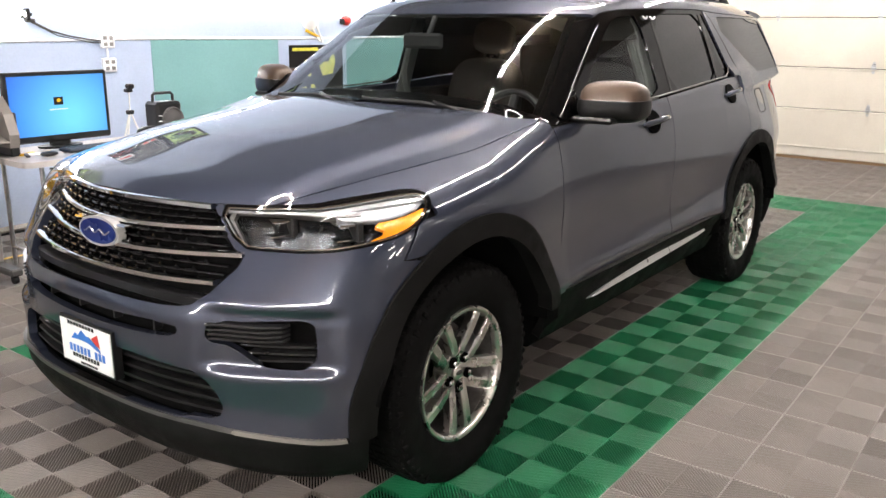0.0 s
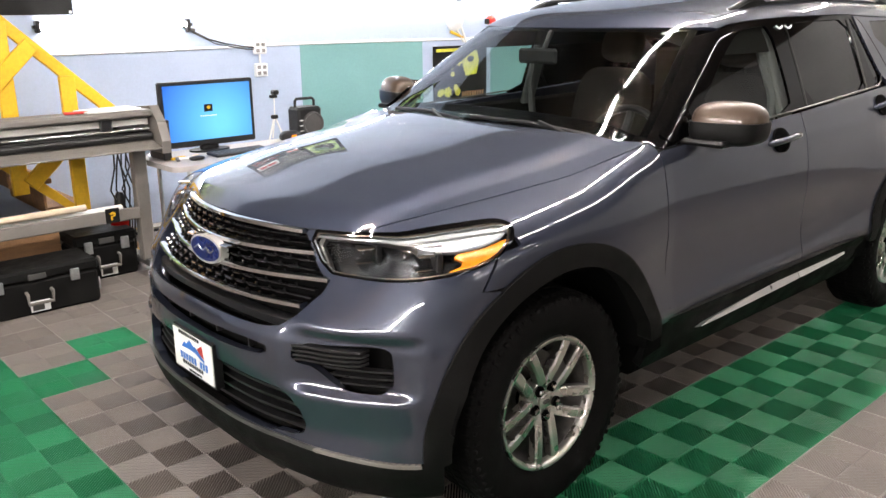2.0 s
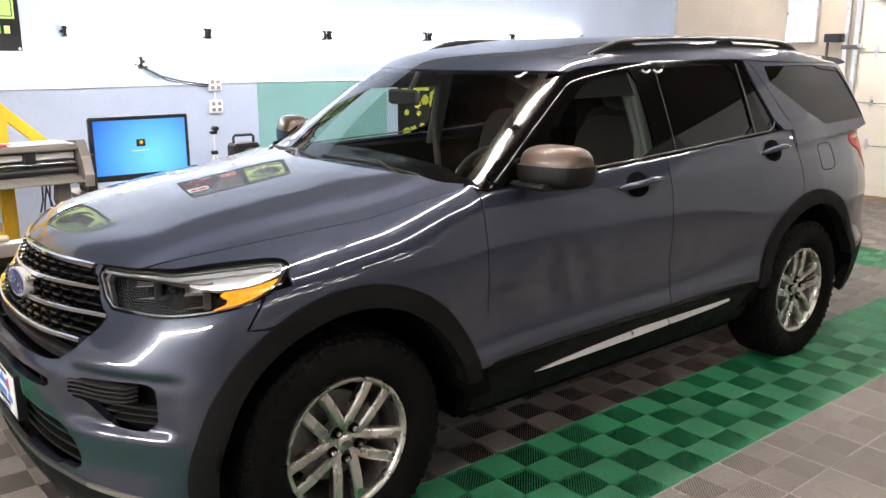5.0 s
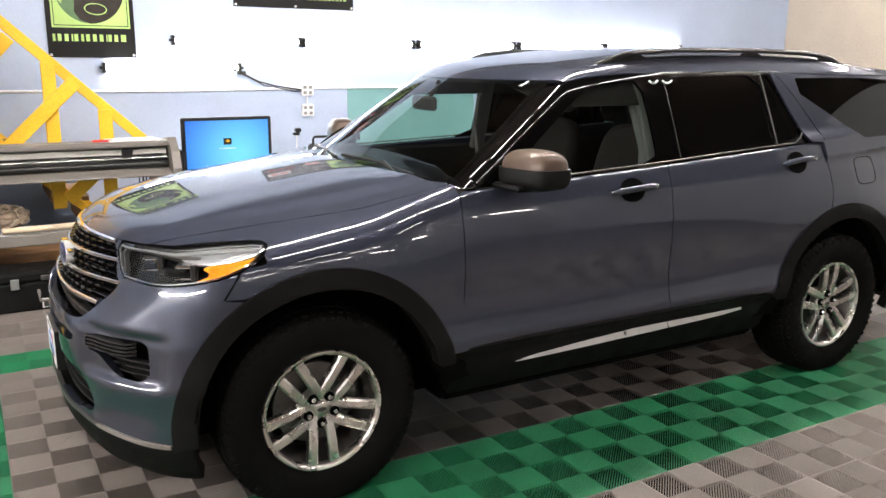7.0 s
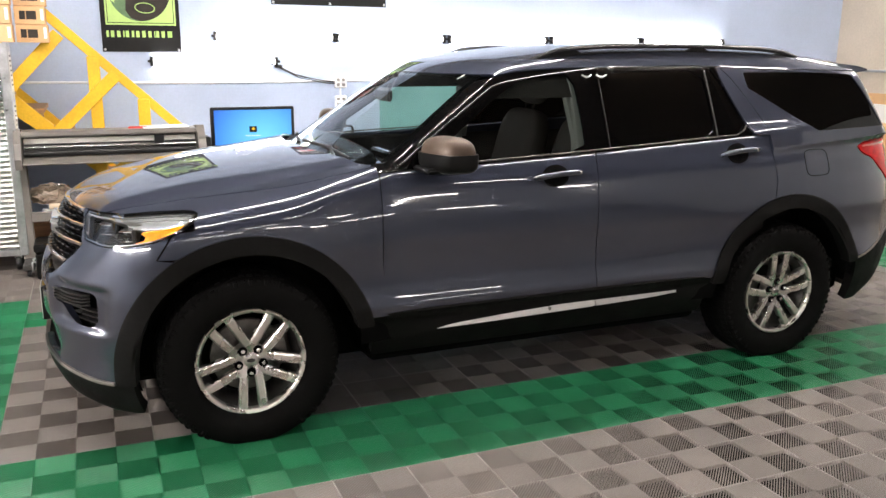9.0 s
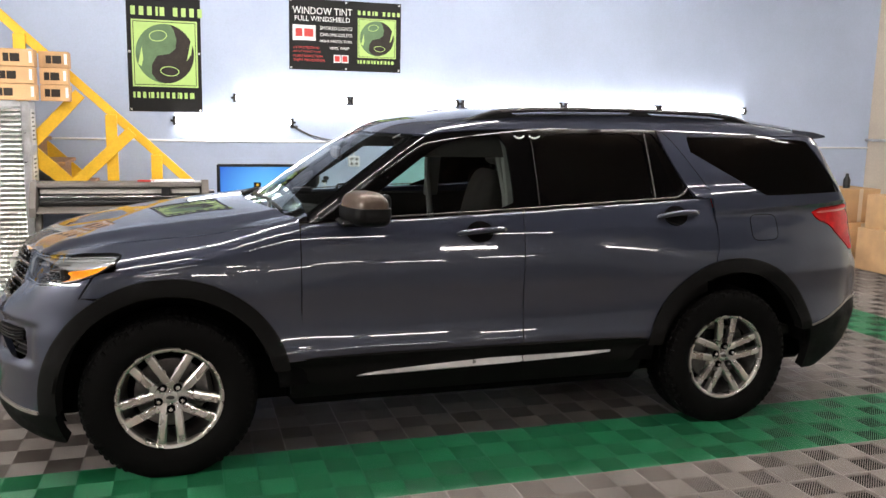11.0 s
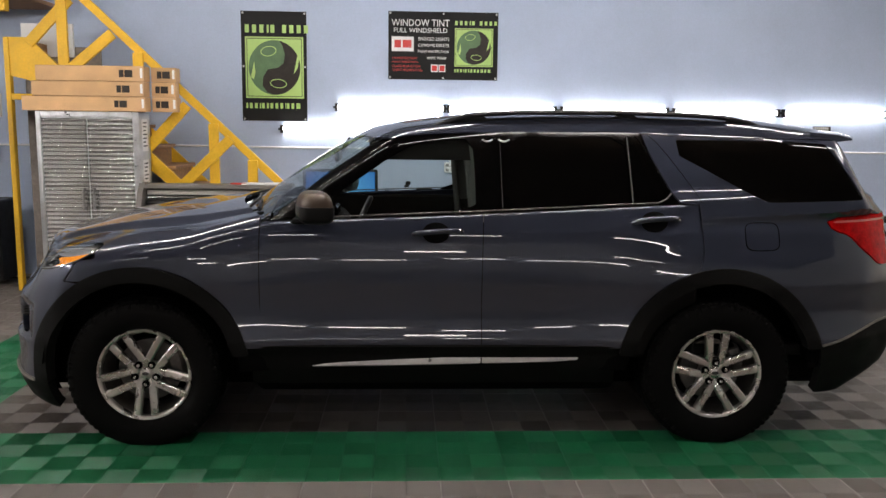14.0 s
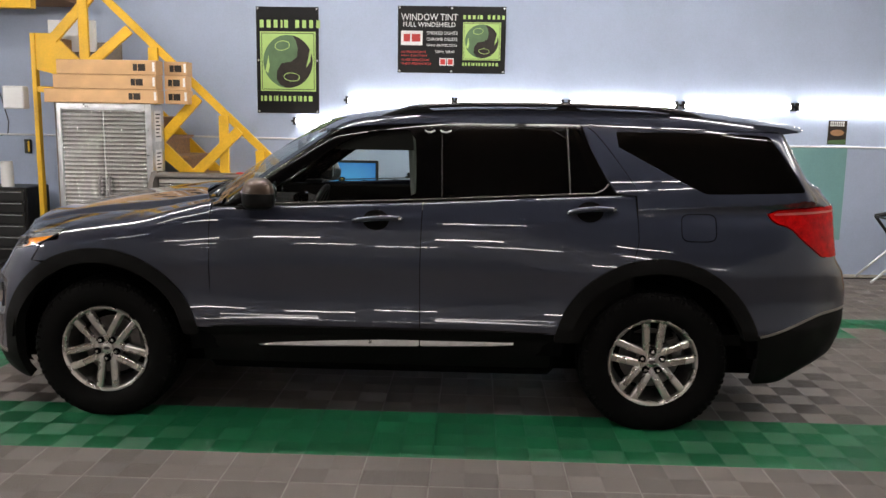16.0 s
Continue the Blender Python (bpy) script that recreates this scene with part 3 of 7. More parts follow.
dglass_out = [(1.155, 1.618), (1.70, 1.620), (2.09, 1.608), (2.13, 1.594), (2.30, 1.322), (2.285, 1.312), (1.79, 1.298), (1.745, 1.303)]
rearq_out = [(1.045, 1.640), (1.085, 1.632), (1.242, 1.335), (1.236, 1.312), (1.18, 1.287)]
tail_out = [(2.085, 1.212), (2.40, 1.232), (2.62, 1.235), (2.62, 0.955), (2.42, 0.958), (2.385, 0.985), (2.285, 1.062), (2.225, 1.125), (2.13, 1.148)]
drip_z = spl([-0.5, -0.36, -0.1, 0.23, 1.0, 1.30, 1.8, 2.3], [1.50, 1.575, 1.630, 1.646, 1.656, 1.644, 1.633, 1.626])


def quarter_keep(p):
    x, z = p[:, 0], p[:, 2]
    g = x - seam_c(z)
    edge = spl([1.28, 1.335, 1.64, 1.70], [1.30, 1.255, 1.105, 1.09])(z)
    g = np.where(z > 1.29, x - edge, g)
    g = np.minimum(g, arch_cut(p))
    g = np.minimum(g, -inside(dglass_out, 1)(x, z))
    g = np.minimum(g, -inside(tail_out, 1)(x, z))
    low = spl([1.9, 2.0, 2.45, 2.7], [0.545, 0.545, 0.655, 0.68])(x)
    rear = np.where(z > 1.32, 2.36 + (1.60 - z) * 0.55, 3.0)
    return np.minimum(np.minimum(g, rear - x), np.minimum(z - low, drip_z(x) - z)) - GAPW


for geo in both(panel(side_rays(lin(1.05, 2.50, 0.014), lin(0.50, 2.05, 0.012)), whole_skin,
                      lambda p: quarter_keep(p))):
    geo.ob("quarter_panel", PAINT, car, smooth=40)


def tail_keep(p):
    x, y, z = p[:, 0], np.abs(p[:, 1]), p[:, 2]
    g = np.minimum(x - 2.44, 1.32 - z)
    low = spl([0, 0.8, 0.95], [0.68, 0.66, 0.62])(y)
    return np.minimum(np.minimum(g, z - low), -inside([(0.66, 1.235), (1.2, 1.235), (1.2, 0.955), (0.80, 0.955), (0.66, 1.10)], 1)(y, z)) - GAPW


panel(end_rays(lin(-75, 75, 1.2), lin(0.60, 1.34, 0.014), 1.9, 1), whole_skin, tail_keep).ob("tailgate", PAINT, car, smooth=40)

# ---- roof, glass and black trim ----


def roof_keep(p):
    a = np.abs(p[:, 1])
    g = np.minimum(p[:, 2] - drip_z(p[:, 0]), p[:, 0] + 0.47 - 0.235 * (a / 0.7) ** 2)
    return np.minimum(g, 2.34 - 0.05 * (a / 0.7) ** 2 - p[:, 0]) - GAPW


panel(top_rays(lin(-0.56, 2.40, 0.02), lin(-0.80, 0.80, 0.014)), top_skin, roof_keep).ob("roof", PAINT, car, smooth=45)
# spoiler over the rear glass
g = Geo()
sp = [(2.20, 1.682), (2.36, 1.668), (2.44, 1.650), (2.445, 1.640), (2.38, 1.632), (2.22, 1.612)]
N = 24
for i in range(N + 1):
    y = -0.66 + 1.32 * i / N
    b = 0.16 * (abs(y) / 0.66) ** 2.6
    dz = -0.020 * (abs(y) / 0.66) ** 2.4
    g.v += [(x - b, y, z + dz + 0.008) for x, z in sp]
for i in range(N):
    for j in range(len(sp)):
        k = (j + 1) % len(sp)
        g.f.append((i * len(sp) + j, (i + 1) * len(sp) + j, (i + 1) * len(sp) + k, i * len(sp) + k))
g.f += [tuple(range(len(sp))), tuple(range(N * len(sp), (N + 1) * len(sp)))[::-1]]
g.ob("spoiler", PAINT, car, smooth=40)

glass_f = [(-0.70, 1.196), (-0.575, 1.285), (-0.375, 1.425), (-0.225, 1.530), (-0.09, 1.598), (0.05, 1.612), (0.19, 1.617), (0.205, 1.40), (0.205, 1.235), (-0.3, 1.216)]
glass_r = [(0.345, 1.624), (0.70, 1.632), (1.005, 1.634), (1.02, 1.45), (1.03, 1.282), (0.7, 1.266), (0.355, 1.250)]
side_grid = (lin(-1.05, 1.30, 0.016), lin(1.15, 2.05, 0.012))


def strip_keep(p):
    """The black frames and pillars round the side glass."""
    x, z = p[:, 0], p[:, 2]
    g = np.minimum(drip_z(x) - z, z - belt_z(x) - 0.002)
    g = np.minimum(g, spl([1.28, 1.335, 1.64, 1.70], [1.30, 1.255, 1.105, 1.09])(z) - x)
    for out in (glass_f, glass_r, rearq_out):
        g = np.minimum(g, -inside(out, 1)(x, z))
    a = np.abs(p[:, 1])
    return np.minimum(g, a - spl([1.08, 1.15, 1.60, 1.66], [0.812, 0.800, 0.627, 0.60])(z)) - 0.001


for geo in both(panel(side_rays(*side_grid), top_skin, strip_keep, lift=-0.004)):
    geo.ob("window_frame", GLOSSBLACK, car, "gloss black pillars and door frames", smooth=40)
for k in range(2):
    for out, nm, mt, lab, dr in ((glass_f, "window_pane", TINT, "lightly tinted clear door glass", 0), (glass_r, "window_pane", PRIVACY, "dark privacy glass", 2), (rearq_out, "quarter_pane", PRIVACY, "dark privacy glass", 2)):
        geo = panel(side_rays(*side_grid), top_skin, lambda p: inside(out, 1)(p[:, 0], p[:, 2]) + 0.008, lift=-0.010, rim=0, flip=bool(k))
        geo.ob(nm, mt, doors[dr + k], lab, smooth=40)
    panel(side_rays(lin(1.10, 2.40, 0.02), lin(1.25, 2.0, 0.014)), top_skin, lambda p: inside(dglass_out, 1)(p[:, 0], p[:, 2]) + 0.008, lift=-0.006, rim=0, flip=bool(k)).ob("cargo_pane", PRIVACY, car, "dark privacy glass", smooth=40)


def screen_keep(p):
    a, z = np.abs(p[:, 1]), p[:, 2]
    g = spl([1.08, 1.15, 1.60, 1.66], [0.820, 0.808, 0.635, 0.61])(z) - a
    g = np.minimum(g, -0.462 + 0.235 * (a / 0.7) ** 2 - p[:, 0])
    return np.minimum(g, p[:, 0] + 1.17 - 0.19 * (a / 0.75) ** 2)


w = panel(screen_rays(lin(-0.80, 0.80, 0.02), lin(-0.05, 1.15, 0.02)), top_skin, screen_keep, lift=-0.002, rim=0).ob("windscreen", SCREENGLASS, car, "clear raked windscreen glass", smooth=40)
w.visible_shadow = False
band = panel(screen_rays(lin(-0.80, 0.80, 0.02), lin(-0.05, 1.15, 0.01)), top_skin, lambda p: np.minimum(screen_keep(p), 0.030 - screen_keep(p)), lift=-0.006, rim=0)
band.ob("screen_border", GLOSSBLACK, w, "black ceramic border", smooth=40)
panel(screen_rays(lin(-0.75, 0.75, 0.03), lin(-0.2, 0.75, 0.03), 31.0, -1, (2.52, 1.28)), top_skin,
      lambda p: np.minimum(0.70 - np.abs(p[:, 1]), np.minimum(p[:, 2] - 1.31, 1.63 - p[:, 2])), lift=-0.002, rim=0).ob("rear_window", PRIVACY, car, "dark privacy glass", smooth=40)

# cowl between bonnet and windscreen
panel(top_rays(lin(-1.22, -0.80, 0.02), lin(-0.84, 0.84, 0.02)), lambda x, y, z: low_skin(x, y, z) + 0.028,
      lambda p: np.minimum(-0.86 - p[:, 0], p[:, 0] + 1.2), rim=0).ob("cowl", GLOSSBLACK, car, smooth=40)

# ---- inner shell, dark behind the joints ----
shell = Geo()
for geo in both(panel(side_rays(lin(-1.9, 2.45, 0.04), lin(0.40, 1.30, 0.03)), low_belt, lambda p: np.minimum(arch_cut(p, 0.50), 1.19 - p[:, 2]), lift=-0.022, rim=0)):
    shell.add(geo.v, geo.f)
shell.ob("inner_shell", GAP, car, "dark inner body behind the panel joints", smooth=40)
panel(end_rays(lin(-88, 88, 2), lin(0.25, 1.06, 0.02), -1.75, -1), low_skin, lambda p: np.minimum(arch_cut(p, 0.50), -in_head(p, 0.0) + 0.0), lift=-0.075, rim=0).ob("nose_shell", GAP, car, "dark core behind the grille", smooth=40)
under = Geo()
under.box((-2.15, -0.62, 0.24), (2.30, 0.62, 0.50), 0.03)
under.box((-0.95, -0.84, 0.27), (0.98, 0.84, 0.50), 0.03)
under.ob("underbody", GAP, car, "dark underbody")
for sy in (-1, 1):
    for ax in (AXLE_F, AXLE_R):
        liner = Geo()
        n = 28
        for ring in ((0.500, 0.955), (0.500, 0.60), (0.05, 0.60)):
            for i in range(n + 1):
                a = radians(6 + 168 * i / n)
                liner.v.append((ax + ring[0] * math.cos(a), sy * ring[1], ARCH_Z + ring[0] * math.sin(a)))
        for r in range(2):
            for i in range(n):
                liner.f.append((r * (n + 1) + i, r * (n + 1) + i + 1, (r + 1) * (n + 1) + i + 1, (r + 1) * (n + 1) + i))
        liner.ob("wheel_housing", GAP, car, "dark wheel arch liner", smooth=40)

# ---- cladding ----


legs = spl([-2.1, -1.6, -1.4, 1.2, 1.4, 1.6, 1.7, 2.1], [0.34, 0.36, 0.50, 0.50, 0.5, 0.5, 0.53, 0.53])


def ring_keep(ax):
    def f(p):
        r = np.hypot(p[:, 0] - ax, p[:, 2] - ARCH_Z)
        return np.minimum(np.minimum(r - 0.482, 0.560 - r), p[:, 2] - legs(p[:, 0]))
    return f


for ax in (AXLE_F, AXLE_R):
    for geo in both(panel(side_rays(lin(ax - 0.60, ax + 0.60, 0.012), lin(0.25, 1.10, 0.012)), low_skin, ring_keep(ax), lift=0.012, rim=0.06)):
        geo.ob("arch_cladding", CLADDING, car, "grained black wheel arch cladding", smooth=40)


def rocker_keep(p):
    x, z = p[:, 0], p[:, 2]
    return np.minimum(np.minimum(z - 0.33, 0.548 - z), arch_cut(p, 0.559))


rockline = spl([0.20, 0.33, 0.42, 0.50, 0.55], [0.80, 0.875, 0.915, 0.935, 0.962])


def rock_skin(x, y, z):
    return np.abs(y) - rockline(z)


for geo in both(panel(side_rays(lin(-1.0, 1.0, 0.03), lin(0.15, 0.58, 0.012)), rock_skin, rocker_keep, lift=0.006, rim=0.04)):
    geo.ob("rocker_cladding", CLADDING, car, "grained black sill cladding", smooth=40)
def strip_skin(x, y, z):
    return np.abs(y) - (0.950 - 0.45 * (z - 0.45))


strip_out = [(-0.71, 0.442), (-0.45, 0.463), (0.241, 0.489), (0.70, 0.500), (0.755, 0.486), (0.75, 0.466), (0.241, 0.454), (-0.4, 0.444)]
for x0, x1 in ((-0.72, 0.238), (0.244, 0.76)):
    for geo in both(panel(side_rays(lin(x0, x1, 0.012), lin(0.33, 0.56, 0.006)), strip_skin,
                          lambda p: np.minimum(inside(strip_out, 1)(p[:, 0], p[:, 2]), np.minimum(p[:, 0] - x0, x1 - p[:, 0])), lift=0.0, rim=0.03)):
        geo.ob("sill_strip", BRIGHTTRIM, car, "bright metal sill strip", smooth=40)
# lower front and rear valances
panel(end_rays(lin(-90, 90, 1.5), lin(0.16, 0.42, 0.011), -1.75, -1), low_skin,
      lambda p: np.minimum(np.minimum(p[:, 2] - 0.185, bump_lo(front_uv(p)[0]) - 0.004 - p[:, 2]), arch_cut(p, 0.50)), lift=-0.004, rim=0.05).ob("front_valance", CLADDING, car, "grained black lower bumper", smooth=40)


def lip_keep(p):
    u, v = front_uv(p)
    return np.minimum(np.minimum(0.0065 - np.abs(v - bump_lo(u) + 0.004), arch_cut(p, 0.566)), 0.86 - u)


for sg in (-1, 1):
    panel(end_rays(lin(-90, 90, 1.2), lin(0.30, 0.42, 0.005), -1.75, -1), low_skin, lambda p: np.minimum(np.minimum(lip_keep(p), front_uv(p)[0] - 0.46), sg * p[:, 1]), lift=0.0125, rim=0.02).ob("bumper_corner_lip", TAUPE, car, "grey satin lip at the bumper corner", smooth=40)
panel(end_rays(lin(-90, 90, 1.2), lin(0.30, 0.42, 0.005), -1.75, -1), low_skin, lip_keep, lift=0.010, rim=0.02).ob("bumper_lip", DARKGREY, car, "grey satin lip under the bumper", smooth=40)
panel(end_rays(lin(-90, 90, 1.5), lin(0.24, 0.70, 0.012), 1.9, 1), low_skin,
      lambda p: np.minimum(np.minimum(p[:, 2] - 0.27, spl([1.9, 2.0, 2.45, 2.7], [0.537, 0.537, 0.647, 0.67])(p[:, 0]) - p[:, 2]), arch_cut(p, 0.559)), lift=-0.002, rim=0.05).ob("rear_valance", CLADDING, car, "grained black lower rear bumper", smooth=40)
for geo in both(panel(side_rays(lin(1.95, 2.62, 0.012), lin(0.48, 0.74, 0.006)), low_skin,
                      lambda p: 0.006 - np.abs(spl([1.9, 2.0, 2.45, 2.7], [0.541, 0.541, 0.651, 0.675])(p[:, 0]) - p[:, 2]) + 0 * p[:, 0] - 10 * np.maximum(0.566 - np.hypot(p[:, 0] - AXLE_R, p[:, 2] - ARCH_Z), 0), lift=0.004, rim=0.01)):
    geo.ob("bumper_trim", TAUPE, car, "thin grey rear bumper line", smooth=40)
# bright upright edges beside the rear door glass
for k in range(2):
    for nm, (xa, za), (xb, zb), r in (("window_edge", (0.338, 1.622), (0.348, 1.256), 0.0013), ("window_divider", (1.022, 1.634), (1.038, 1.290), 0.0035)):
        pts = []
        for f in lin(0, 1, 0.1):
            x, z = xa + (xb - xa) * f, za + (zb - za) * f
            q = cast(top_skin, np.array([[x, -1.6, z]]), np.array([[0.0, 1.0, 0.0]]), 0, 1.4)[0]
            pts.append((x, (q[1] - 0.001) * (1 - 2 * k), z))
        Geo().tube(pts, r, 8).ob(nm, DULLTRIM, doors[2 + k], "thin bright edge of the rear door glass", smooth=60)
# white wavy curls modelled for lamp glints at the top of the middle pillar
for xa, xb in ((0.245, 0.300), (0.330, 0.390)):
    pts = []
    for f in lin(0, 1, 0.1):
        x, z = xa + (xb - xa) * f, 1.612 - 0.011 * math.sin(math.pi * f)
        q = cast(top_skin, np.array([[x, -1.6, z]]), np.array([[0.0, 1.0, 0.0]]), 0, 1.4)[0]
        pts.append((x, q[1] - 0.002, z))
    Geo().tube(pts, 0.0045, 6).ob("tape_mark", WHITE, car, "small white curl modelled for a lamp's glint on the pillar", smooth=60)
# shut line of the rear door over the rear pillar
for k in range(2):
    pts = []
    for x, z in ((1.135, 1.642), (1.175, 1.612), (1.24, 1.535), (1.31, 1.44), (1.37, 1.355), (1.398, 1.30)):
        q = cast(whole_skin, np.array([[x, -1.6, z]]), np.array([[0.0, 1.0, 0.0]]), 0, 1.4)[0]
        pts.append((x, (q[1] + 0.0008) * (1 - 2 * k), z))
    Geo().tube(pts, 0.0024, 6).ob("shut_line", GAP, car, "thin dark joint of the rear door", smooth=60)
# fuel flap joint
for k in range(2):
    ring = []
    for a in range(0, 361, 10):
        c, n = math.cos(radians(a)), math.sin(radians(a))
        x, z = 1.722 + 0.094 * math.copysign(abs(c) ** 0.45, c), 1.122 + 0.071 * math.copysign(abs(n) ** 0.45, n)
        q = cast(whole_skin, np.array([[x, -1.6, z]]), np.array([[0.0, 1.0, 0.0]]), 0, 1.4)[0]
        ring.append((x, (q[1] + 0.0005) * (1 - 2 * k), z))
    Geo().tube(ring, 0.0026, 6, False).ob("fuel_flap_joint", GAP, car, "thin dark joint of the fuel flap", smooth=60)
# floor pan and sill undersides
pan = Geo().box((-2.05, -0.60, 0.24), (2.30, 0.60, 0.46), 0.05)
pan.box((-0.96, -0.80, 0.25), (0.96, 0.80, 0.46), 0.05)
pan.ob("floor_pan", GAP, car, "black underside")
# belt mouldings, bright edge under the glass
for k in range(2):
    g = Geo()
    pts = []
    for x in lin(-0.66, 1.17, 0.05):
        z = float(belt_z(x)) + 0.004
        q = cast(top_skin, np.array([[x, -1.6, z]]), np.array([[0.0, 1.0, 0.0]]), 0, 1.4)[0]
        pts.append((x, (q[1] - 0.004) * (1 - 2 * k), z + 0.006))
    q = [(1.215, 0.832, 1.312), (1.243, 0.820, 1.340)]
    pts += [(x, (-y) * (1 - 2 * k), z) for x, y, z in q]
    g.tube(pts, 0.0042, 6)
    g.ob("belt_moulding", DULLTRIM, car, "bright belt moulding", smooth=50)


# ---- the car's face ----
MESHBLACK = mat("grille_black", (0.006, 0.006, 0.0065), 0.15, var=0.2, scale=12, spec=0.6)


def nose_pt(y, z, lift=0.0, skin=low_skin):
    q = cast(skin, np.array([[-3.0, y, z]]), np.array([[1.0, 0.0, 0.0]]), 0, 2.0)
    return Vector(q[0] + normals(skin, q)[0] * lift)


def side_pt(x, z, lift=0.0, skin=low_skin):
    q = cast(skin, np.array([[x, -1.8, z]]), np.array([[0.0, 1.0, 0.0]]), 0, 1.7)
    return Vector(q[0] + normals(skin, q)[0] * lift)


def sweep_bar(geo, pts, depth, height, c=0.3):
    """A bar of rounded section along points on the nose: depth into the car, height up."""
    n = len(pts)
    ring = []
    for p in pts:
        d = depth
        ring.append([(p.x, p.y, p.z - height * 0.5 * (1 - c)), (p.x + d * 0.2, p.y, p.z - height / 2), (p.x + d, p.y, p.z - height / 2),
                     (p.x + d, p.y, p.z + height / 2), (p.x + d * 0.2, p.y, p.z + height / 2), (p.x, p.y, p.z + height * 0.5 * (1 - c))])
    o = len(geo.v)
    geo.v += [q for r in ring for q in r]
    for i in range(n - 1):
        for j in range(6):
            k = (j + 1) % 6
            geo.f.append((o + i * 6 + k, o + i * 6 + j, o + (i + 1) * 6 + j, o + (i + 1) * 6 + k))
    geo.f += [tuple(range(o, o + 6)), tuple(range(o + (n - 1) * 6, o + n * 6))[::-1]]
    return geo


grille = new("grille")
grille.parent = car
grille["label"] = "black mesh grille with four chrome bars"
bars = ((0.395, 1.019, 1.014), (0.460, 0.950, 0.957), (0.550, 0.876, 0.888), (0.505, 0.805, 0.812))
for half, z0, z1 in bars:
    pts = [nose_pt(y, z0 + (z1 - z0) * (abs(y) / half) ** 2, 0.004) for y in lin(-half, half, 0.04)]
    sweep_bar(Geo(), pts, 0.03, 0.017).ob("chrome_bar", CHROME, grille, "bright chrome grille bar", smooth=50)
for b in range(3):
    (h0, za, _), (h1, zb, _) = bars[b], bars[b + 1]
    half = min(h0, h1) + 0.015 if b < 2 else 0.51
    net = Geo()
    rows = 3
    pitch = 0.062
    for r in range(rows):
        z = za + (zb - za) * (r + 0.62) / (rows + 0.25)
        sweep_bar(net, [nose_pt(y, z, -0.016) for y in lin(-half, half, 0.04)], 0.02, 0.0055)
        n = int((half - 0.02) / pitch)
        for i in range(-n, n + 1):
            y = (i + 0.5 * (r % 2)) * pitch
            p, q = nose_pt(y - 0.019, z, -0.006), nose_pt(y + 0.019, z, -0.006)
            net.beam(p, q, 0.016, 0.009, (0, 0, 1), 0.003)
            net.beam(nose_pt(y, z, -0.014), nose_pt(y, z + (za - zb) / (rows + 0.25) * 0.55, -0.016), 0.006, 0.008, (1, 0, 0), 0.001)
    net.ob("grille_mesh", MESHBLACK, grille, "gloss black mesh of staggered bars", smooth=0)
low = Geo()
sweep_bar(low, [nose_pt(y, 0.765, -0.03) for y in lin(-0.50, 0.50, 0.05)], 0.04, 0.035)
low.ob("grille_foot", BLACKPL, grille, smooth=40)
badge = new("badge")
badge.parent = car
bm_ = pose(nose_pt(0, 0.908).x - 0.016, 0, 0.908, 90, 0, -90) @ pose(0, 0, 0, -6, 0, 0)
Geo().prism(oval(0.112, 0.048, 40), bm_ @ pose(0, 0, -0.03), 0.03).ob("badge_rim", BRIGHTTRIM, badge, "chrome oval rim", smooth=40)
Geo().prism(oval(0.101, 0.040, 40), bm_, 0.003).ob("badge_field", OVALBLUE, badge, "dark blue oval", smooth=40)
g = Geo()
g.tube([bm_ @ Vector((x, 0.007 * math.sin(x * 110), 0.004)) for x in lin(-0.072, 0.072, 0.006)], 0.0032, 6)
g.ob("badge_mark", STEEL, badge, "pale wavy line", smooth=50)
# small chrome wings beside the badge
for s in (-1, 1):
    g = Geo().box((-0.02, s * 0.12 - 0.025, -0.004), (0.01, s * 0.12 + 0.025, 0.004), 0.003, pose(nose_pt(s * 0.14, 0.935).x - 0.012, 0, 0.938))
    g.ob("badge_wing", CHROME, badge)

